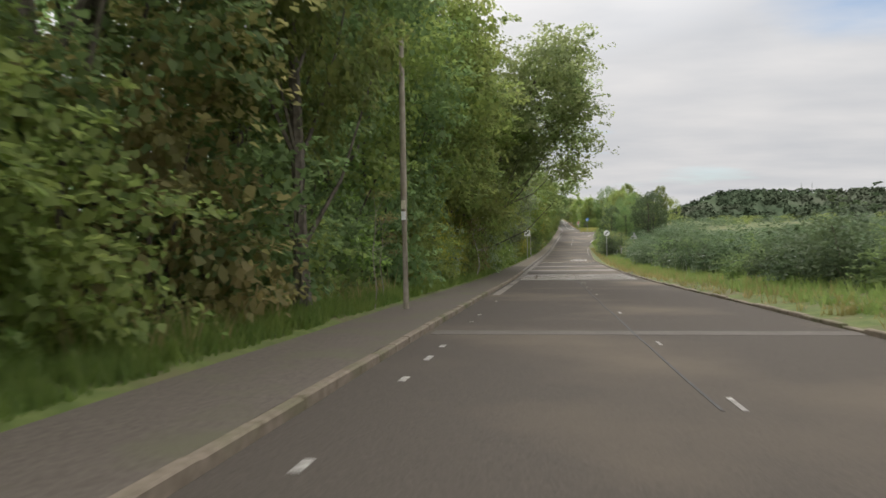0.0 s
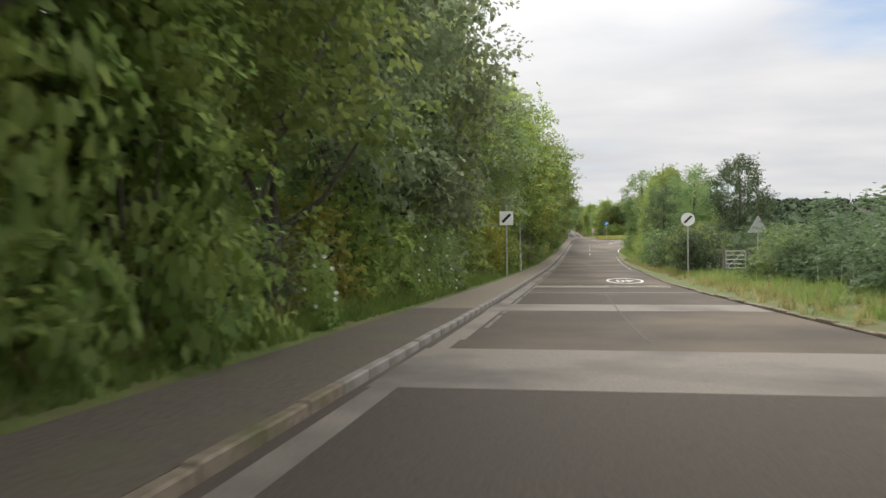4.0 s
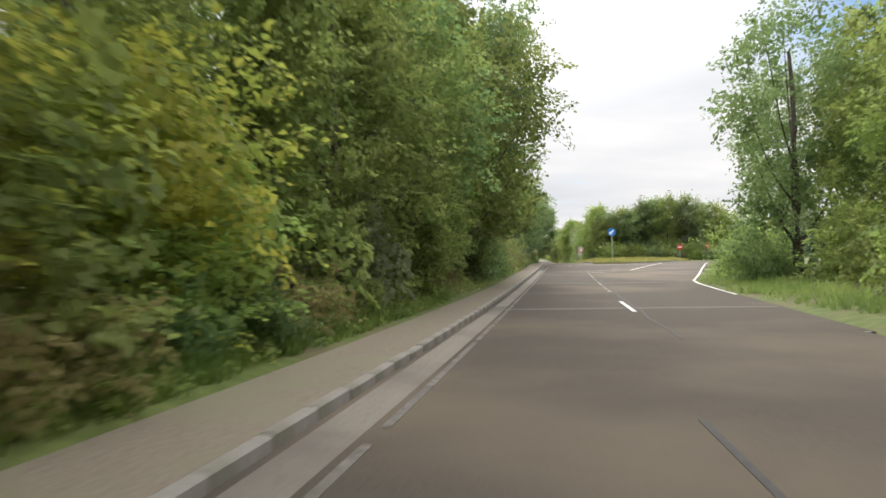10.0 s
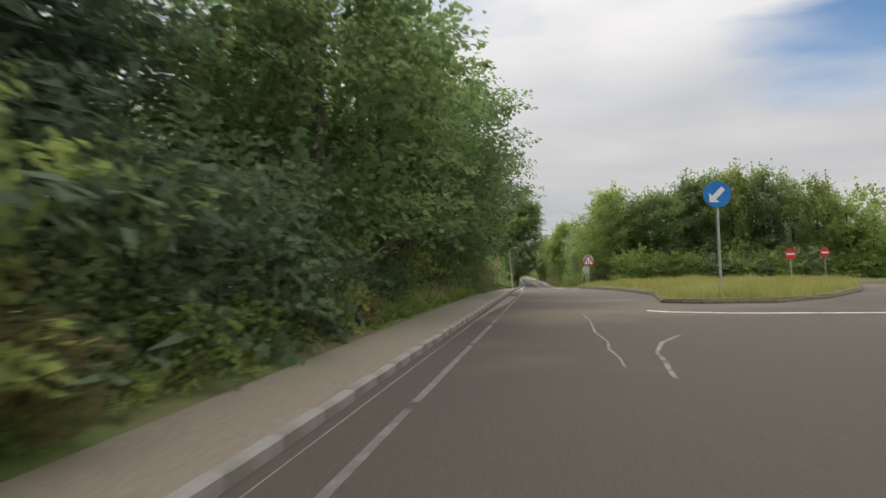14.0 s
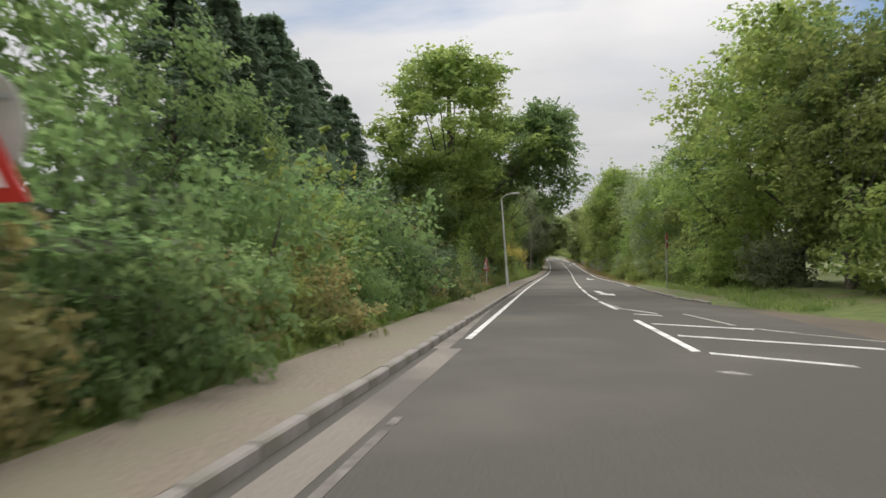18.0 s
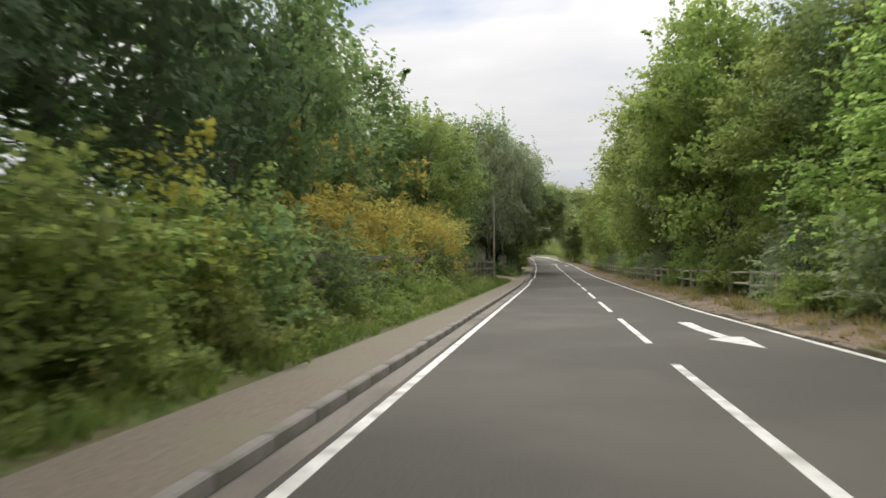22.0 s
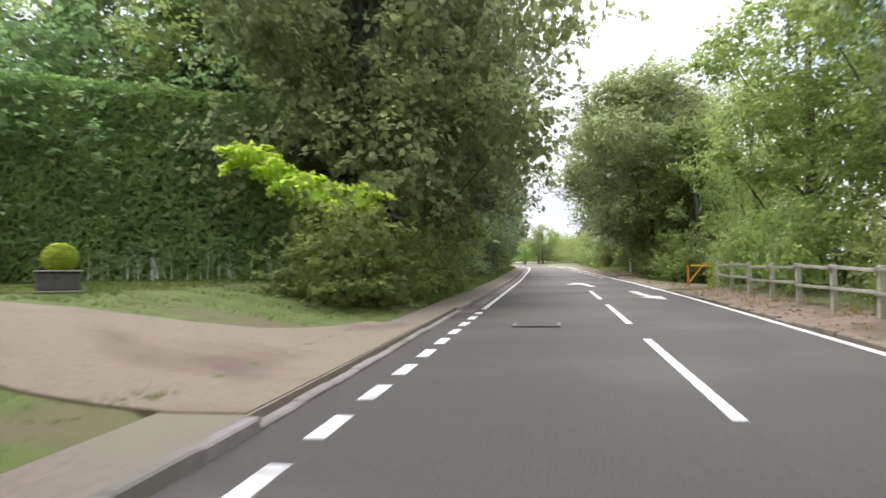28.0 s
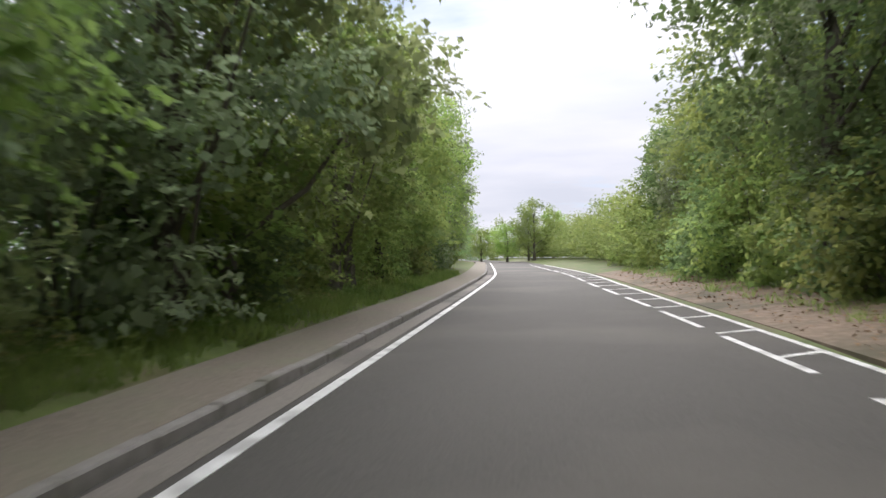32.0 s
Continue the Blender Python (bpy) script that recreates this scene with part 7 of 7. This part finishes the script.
def clipped_hedge(name, y0, y1, u0, u1, h0, h1, mat, label, seed, leaves, size=0.34):
    """A clipped conifer hedge: drooping sprays over a rounded block."""
    rng = np.random.default_rng(seed)
    p, n = [], []
    for _ in range(leaves):
        f = rng.uniform(0, 1)
        y = y0 + (y1 - y0) * rng.uniform(0, 1)
        face = rng.uniform(0, 1)
        u = u0 + (u1 - u0) * rng.uniform(0, 1)
        top = h0 + (h1 - h0) * (u - u0) / (u1 - u0)
        if face < 0.40:
            y = y0 - 0.22 * rng.uniform(0, 1) * (1 + 0.3 * math.sin(u * 3 + f * 7))
            p.append((u, y, f * top)), n.append((0, -1, 0.5))
        elif face < 0.72:
            u = u1 + 0.25 * rng.uniform(0, 1) * (1 + 0.3 * math.sin(y * 3 + f * 7))
            p.append((u, y, f * (h1 if u1 > u0 else h1))), n.append((1, 0, 0.5))
        else:
            p.append((u, y, top + rng.uniform(-0.1, 0.25))), n.append((0, 0, 1))
    pts = np.array([along(a, b, ground_height(a, b) + c) for a, b, c in p])
    v = leaf_faces(rng, pts, np.array(n), size, size * 0.38, 0.4, 0.5)
    root = empty(name, label, "hedge")
    f = part("foliage", mesh_from_arrays("foliage", v, np.arange(len(v)).reshape(-1, 3)), None, root)
    f.data.materials.append(mat)
    bm = bmesh.new()
    for k in range(8):
        a, b = along(u0 + (u1 - u0) * (0.1 + 0.8 * (k % 4) / 3), y0 + (y1 - y0) * (0.3 + 0.4 * (k // 4)), 0.0), min(h0, h1)
        tube(bm, [a + Vector((0, 0, -0.3)), a + Vector((0, 0, b * 0.85))], [0.09, 0.03], 6)
    part("stem", bm, M_BARK, root)
    # dense inner growth
    bm = bmesh.new()
    q = [along(u, y, ground_height(u, y)) for u, y in ((u0, y0 + 0.25), (u1 - 0.25, y0 + 0.25), (u1 - 0.25, y1), (u0, y1))]
    tops = [h0, h1, h1, h0]
    lo = [bm.verts.new(v) for v in q]
    hi = [bm.verts.new(v + Vector((0, 0, t - 0.25))) for v, t in zip(q, tops)]
    bm.faces.new(hi)
    for i in range(4):
        bm.faces.new((lo[i], lo[(i + 1) % 4], hi[(i + 1) % 4], hi[i]))
    part("inner_growth", bm, M_LEAF_CONIFER, root)
    return root


clipped_hedge("hedge", 373.5, 381.2, -8.5, -4.9, 6.6, 6.2, M_LEAF_FRESH, "tall yellow-green conifer hedge beside the drive", 81, 64000, 0.21)
clipped_hedge("hedge", 398.6, 401.4, -24, -7.2, 7.6, 5.0, M_LEAF_HEDGE, "tall clipped dark green conifer hedge", 82, 50000, 0.27)


def planter():
    root = empty("planter", "dark stone planter with clipped ball shrub", "planter")
    bm = bmesh.new()
    box(bm, -0.34, -0.24, 0.04, 0.34, 0.24, 0.36, 0.02)
    part("trough", bm, M_SLATE, root, "dark weathered stone trough")
    for name, z0, z1, grow in (("plinth", 0.0, 0.04, 0.05), ("rim", 0.36, 0.39, 0.03)):
        bm = bmesh.new()
        box(bm, -0.34 - grow, -0.24 - grow, z0, 0.34 + grow, 0.24 + grow, z1, 0.01)
        part(name, bm, M_KERB, root, "pale stone edge")
    rng = np.random.default_rng(5)
    d = rng.normal(0, 1, (2600, 3))
    d /= np.linalg.norm(d, axis=1)[:, None]
    v = leaf_faces(rng, d * np.array((0.27, 0.27, 0.25)) + np.array((0.03, 0, 0.61)), d, 0.06, 0.04, 0.4, 0)
    f = part("ball_shrub", mesh_from_arrays("ball_shrub", v, np.arange(len(v)).reshape(-1, 3)), None, root, "clipped yellow-green ball")
    f.data.materials.append(M_LEAF_BRIGHT)
    return root


stand(planter(), -8.55, 390.3, radians(42))


def parked_car(u, y):
    """A dark hatchback parked nose in beside the garden fence, its tail to the road."""
    root = empty("parked_car", "dark grey hatchback parked in deep shade", "car")

    def along_car(outline, half, bevel):
        bm = bmesh.new()
        prism(bm, outline, 2 * half, Matrix.Rotation(math.pi / 2, 4, "Z") @ Matrix.Translation((0, -half, 0)))
        bmesh.ops.bevel(bm, geom=list(bm.edges), offset=bevel, segments=2, affect="EDGES")
        return bm
    part("body", along_car([(0.0, 0.32), (4.0, 0.30), (4.05, 0.62), (3.85, 0.82), (2.95, 0.95), (0.25, 1.0), (-0.03, 0.86), (-0.06, 0.5)], 0.84, 0.06), M_CAR, root)
    cab = part("cabin", along_car([(0.22, 0.97), (0.62, 1.44), (2.0, 1.48), (2.95, 0.94)], 0.74, 0.05), M_CAR, root)
    bm = bmesh.new()
    bmesh.ops.create_grid(bm, x_segments=1, y_segments=1, size=0.5, matrix=Matrix.Translation((0, 0.40, 1.215)) @ Euler((radians(50), 0, 0)).to_matrix().to_4x4() @ Matrix.Diagonal((1.2, 0.5, 1, 1)))
    r = bmesh.ops.extrude_face_region(bm, geom=list(bm.faces))
    bmesh.ops.translate(bm, vec=(0, -0.02, 0.015), verts=[g for g in r["geom"] if isinstance(g, bmesh.types.BMVert)])
    part("rear_window", bm, M_GLASS_DARK, cab, "dark rear window")
    for x in (-0.66, 0.66):
        bm = bmesh.new()
        box(bm, x - 0.13, -0.075, 0.66, x + 0.13, 0.02, 0.9, 0.02)
        part("tail_light", bm, M_SIGN_RED, root, "red tail light")
        for wy in (0.65, 3.2):
            bm = bmesh.new()
            bmesh.ops.create_cone(bm, cap_ends=True, segments=20, radius1=0.31, radius2=0.31, depth=0.2, matrix=Matrix.Translation((x * 1.15, wy, 0.31)) @ Matrix.Rotation(math.pi / 2, 4, "Y"))
            tyre = part("wheel", bm, M_SIGN_BLACK, root, "black tyre")
            bm = bmesh.new()
            bmesh.ops.create_cone(bm, cap_ends=True, segments=16, radius1=0.19, radius2=0.19, depth=0.215, matrix=Matrix.Translation((x * 1.15, wy, 0.31)) @ Matrix.Rotation(math.pi / 2, 4, "Y"))
            part("rim", bm, M_METAL, tyre, "dull silver rim")
    bm = bmesh.new()
    box(bm, -0.26, -0.085, 0.70, 0.26, -0.07, 0.81, 0.004)
    plate_ob = part("number_plate", bm, M_PLATE, root, "yellow rear plate")
    for x0, x1 in ((-0.2, -0.02), (0.04, 0.2)):
        bm = bmesh.new()
        box(bm, x0, -0.088, 0.73, x1, -0.085, 0.78)
        part("plate_bar", bm, M_SIGN_BLACK, plate_ob, "plain dark bar")
    return stand(root, u, y, radians(-6))


parked_car(-10.9, 357.0)


def brick_pier(u, y, w, h):
    root = empty("brick_pier", "red brick gate pier with pale stone cap", "gate pier")
    bm = bmesh.new()
    box(bm, -w / 2 + 0.008, -w / 2 + 0.008, -0.3, w / 2 - 0.008, w / 2 - 0.008, h)
    part("core", bm, M_KERB, root, "pale mortar core")
    bm = bmesh.new()
    box(bm, -0.1075, -0.051, -0.0325, 0.1075, 0.051, 0.0325, 0.005)
    me = bpy.data.meshes.new("brick")
    bm.to_mesh(me)
    bm.free()
    me.materials.append(M_BRICK)
    rows, cols = int(h / 0.075), max(2, int(w / 0.225))
    for r in range(rows):
        for side in range(2):
            for c in range(cols):
                ob = new("brick", me)
                ob.parent = root
                off = -w / 2 + (c + 0.5) * w / cols + (0.05 if r % 2 else -0.05) * (1 if c else 0.4)
                z = 0.04 + r * 0.075
                if side == 0:
                    ob.matrix_basis = Matrix.Translation((off, -w / 2 + 0.046, z))
                else:
                    ob.matrix_basis = Matrix.Translation((w / 2 - 0.046, off, z)) @ Matrix.Rotation(math.pi / 2, 4, "Z")
    bm = bmesh.new()
    box(bm, -w / 2 - 0.06, -w / 2 - 0.06, h, w / 2 + 0.06, w / 2 + 0.06, h + 0.09, 0.02)
    part("cap", bm, M_KERB, root, "pale stone cap")
    return stand(root, u, y)


brick_pier(-13.4, 393.6, 0.7, 2.1)
for u, y in ((-9.7, 349.6), (-11.8, 349.9)):
    root = empty("gate_post", "weathered timber gate post by the drive", "gate post")
    bm = bmesh.new()
    box(bm, -0.09, -0.09, -0.3, 0.09, 0.09, 1.25, 0.02)
    part("timber", bm, M_WOOD, root)
    bm = bmesh.new()
    box(bm, -0.10, -0.10, 1.25, 0.10, 0.10, 1.30, 0.015)
    part("cap", bm, M_WOOD, root)
    stand(root, u, y)


def barrier(u, y):
    root = empty("barrier", "orange and yellow steel vehicle barrier", "barrier")
    for name, pts, r, mat in (("post", [(0, 0, -0.3), (0, 0, 0.98)], 0.06, M_ORANGE), ("post", [(2.4, 0, -0.3), (2.4, 0, 0.98)], 0.06, M_ORANGE),
                              ("rail", [(0.1, -0.07, 0.95), (2.6, -0.07, 0.95)], 0.045, M_YELLOW), ("brace", [(0.05, -0.07, 0.2), (0.62, -0.07, 0.93)], 0.035, M_YELLOW)):
        bm = bmesh.new()
        tube(bm, pts, [r] * 2, 10)
        part(name, bm, mat, root, "rusty orange post" if mat is M_ORANGE else "yellow bar")
    return stand(root, u, y)


barrier(6.3, 413.4)


def marker_post(u, y):
    root = empty("marker_post", "small white verge marker post", "marker post")
    bm = bmesh.new()
    box(bm, -0.07, -0.04, -0.2, 0.07, 0.04, 1.0, 0.015)
    part("body", bm, M_SIGN_WHITE, root)
    bm = bmesh.new()
    box(bm, -0.05, -0.046, 0.74, 0.05, -0.04, 0.88)
    part("reflector", bm, M_SIGN_RED, root, "red reflector")
    return stand(root, u, y)


marker_post(5.4, 427.6)


stand(no_entry(), 5.75, 276.4, radians(74))


def field_gate(u, y, width, turn):
    """A galvanised five-bar field gate between two posts."""
    root = empty("field_gate", "galvanised five-bar field gate in the verge", "gate")
    for x in (0.0, width):
        bm = bmesh.new()
        box(bm, x - 0.07, -0.07, -0.3, x + 0.07, 0.07, 1.3, 0.02)
        part("post", bm, M_WOOD, root, "weathered timber post")
    for i in range(5):
        bm = bmesh.new()
        tube(bm, [(0.1, 0, 0.25 + i * 0.22), (width - 0.1, 0, 0.25 + i * 0.22)], [0.024, 0.024], 8)
        part("bar", bm, M_METAL, root)
    for a, b in (((0.12, 0, 0.2), (0.12, 0, 1.15)), ((width - 0.12, 0, 0.2), (width - 0.12, 0, 1.15)), ((0.12, 0.02, 0.25), (width - 0.12, 0.02, 1.13))):
        bm = bmesh.new()
        tube(bm, [a, b], [0.022, 0.022], 8)
        part("brace", bm, M_METAL, root)
    return stand(root, u, y, turn)


field_gate(7.9, 86.8, 1.2, 0.0)
# discs on the lamp column by the second drive, its concrete block, and a sign back beyond the far verge
root = empty("speed_limit_sign", "round sign discs strapped to the lamp column", "road sign")
for dy, r, dx in ((-0.16, 0.26, 0.0), (0.16, 0.26, 0.05)):
    plate(root, "disc", circle(dx, 3.82, r), dy, 0.012, M_SIGN_BACK)
plate(root, "diagonal_bar", [(-0.16, 3.62), (-0.09, 3.56), (0.10, 3.98), (0.03, 4.03)], -0.156, 0.004, M_SIGN_BLACK, "dark diagonal bar")
stand(root, -4.8, 381.9, 0, -0.25)
root = empty("concrete_block", "broken concrete slab leaning by the lamp", "concrete block")
bm = bmesh.new()
prism(bm, [(-0.55, 0.0), (0.5, 0.0), (0.46, 0.16), (-0.1, 0.36), (-0.5, 0.22)], 0.5)
part("slab", bm, M_KERB, root)
stand(root, -4.95, 381.0)
root = empty("warning_sign", "grey back of a triangular road sign", "road sign")
sign_post(root, 2.6)
plate(root, "triangle", [(-0.5, 2.0), (0.5, 2.0), (0, 2.87)], -0.06, 0.015, M_SIGN_BACK)
stand(root, 9.4, 86)

# sealed cracks and a patched trench in the old road


def crack(pts, width, label="pale sealed crack in the asphalt"):
    left, right = [], []
    for i, (u, y) in enumerate(pts):
        w = width * rnd.uniform(0.5, 1.3)
        left.append((u - w, y))
        right.append((u + w, y + rnd.uniform(-0.05, 0.05)))
    bar("sealed_crack", right + left[::-1], 0.005, M_CRACK, label=label, category="road crack", kind="structure")


def wander(u0, y0, u1, y1, n, amount):
    return [(u0 + (u1 - u0) * i / n + rnd.uniform(-amount, amount), y0 + (y1 - y0) * i / n) for i in range(n + 1)]


crack([(0.81, 202.8), (0.86, 200.2), (0.80, 197.7), (0.9, 196.2), (0.84, 195.2), (0.9, 194.2), (0.88, 193.4)], 0.028)
crack([(2.18, 197.1), (1.72, 196.0), (1.46, 194.8), (1.43, 193.9), (1.37, 193.2), (1.33, 192.5)], 0.038)
crack(wander(1.7, 37, 1.72, 33.5, 5, 0.04), 0.012)
crack(wander(-1.3, 260.2, -0.45, 260.3, 4, 0.01), 0.03, "worn edge of a small road patch")


def seam(pts, width):
    bar("tar_seam", [(u + width, y) for u, y in pts] + [(u - width, y) for u, y in pts[::-1]], 0.005, M_TAR, label="dark tar seam along the road", category="road crack", kind="structure")


seam(wander(1.35, 60, 1.35, 100, 20, 0.02), 0.018), seam(wander(1.3, 112, 1.1, 134, 12, 0.04), 0.03), seam(wander(1.95, 140, 2.2, 168, 14, 0.05), 0.03), seam(wander(1.4, 6, 1.45, 38, 16, 0.02), 0.016)
retire(*TREES, *BUSHES, CONIFER, WILLOW, SYCAMORE, ASH, OVERHANG)


# ---- kerb stones, last ----
def kerbs():
    bm = bmesh.new()
    box(bm, -0.065, -0.45, -0.2, 0.065, 0.45, 0.115, 0.018)
    me = bpy.data.meshes.new("kerb_stone")
    bm.to_mesh(me)
    bm.free()
    me.materials.append(M_KERB)
    root = tagged(new("kerb"), "row of worn concrete kerb stones", "kerb", "", "structure")
    co = np.array([v.co for v in me.vertices])
    polys = [tuple(p.vertices) for p in me.polygons]
    rest_v, rest_f = [], []
    dirty = []
    y = -8.0
    while y < 500:
        low = -0.075 if (343 < y < 354.5 or 384.5 < y < 396.3) else 0.0
        a, b = along(kerb_u(y) - 0.065, y), along(kerb_u(y + 0.91) - 0.065, y + 0.91)
        d = b - a
        m = Matrix.Translation((a + b) / 2 + Vector((rnd.uniform(-0.006, 0.006), 0, low + rnd.uniform(-0.012, 0.008)))) @ d.to_track_quat("Y", "Z").to_matrix().to_4x4()
        if 55 <= y <= 325:
            ob = new("kerb_stone", me)
            ob.parent = root
            ob.matrix_world = m
        elif y < 55:
            dirty.append(m)
        else:
            n = sum(len(v) for v in rest_v)
            rest_v.append(co @ np.array(m.to_3x3()).T + np.array(m.translation))
            rest_f += [tuple(i + n for i in f) for f in polys]
        y += 0.915
    def joined(name, mat):
        rest = bpy.data.meshes.new(name)
        rest.from_pydata(np.concatenate(rest_v).tolist(), [], rest_f)
        rest.materials.append(mat)
        ob = new(name, rest)
        ob.parent = root
        tagged(ob, "", "", "", "stuff")
    for pale in (True, False):
        y = 0.0
        while y < 404:
            if (262 < y < 300) if pale else (y < 139 or 300 < y):
                a, b = along(main_right(y) + 0.05, y), along(main_right(y + 0.91) + 0.05, y + 0.91)
                m = Matrix.Translation((a + b) / 2 + Vector((rnd.uniform(-0.03, 0.03), 0, rnd.uniform(-0.07, -0.02)))) @ (b - a).to_track_quat("Y", "Z").to_matrix().to_4x4()
                n = sum(len(v) for v in rest_v)
                rest_v.append(co @ np.array(m.to_3x3()).T + np.array(m.translation))
                rest_f += [tuple(i + n for i in f) for f in polys]
            y += 0.915
        if pale:
            joined("kerb_rest", M_KERB)
            rest_v, rest_f = [], []
    for m in dirty:
        n = sum(len(v) for v in rest_v)
        rest_v.append(co @ np.array(m.to_3x3()).T + np.array(m.translation))
        rest_f += [tuple(i + n for i in f) for f in polys]
    joined("earthy_kerb", M_KERB_EARTHY)


kerbs()
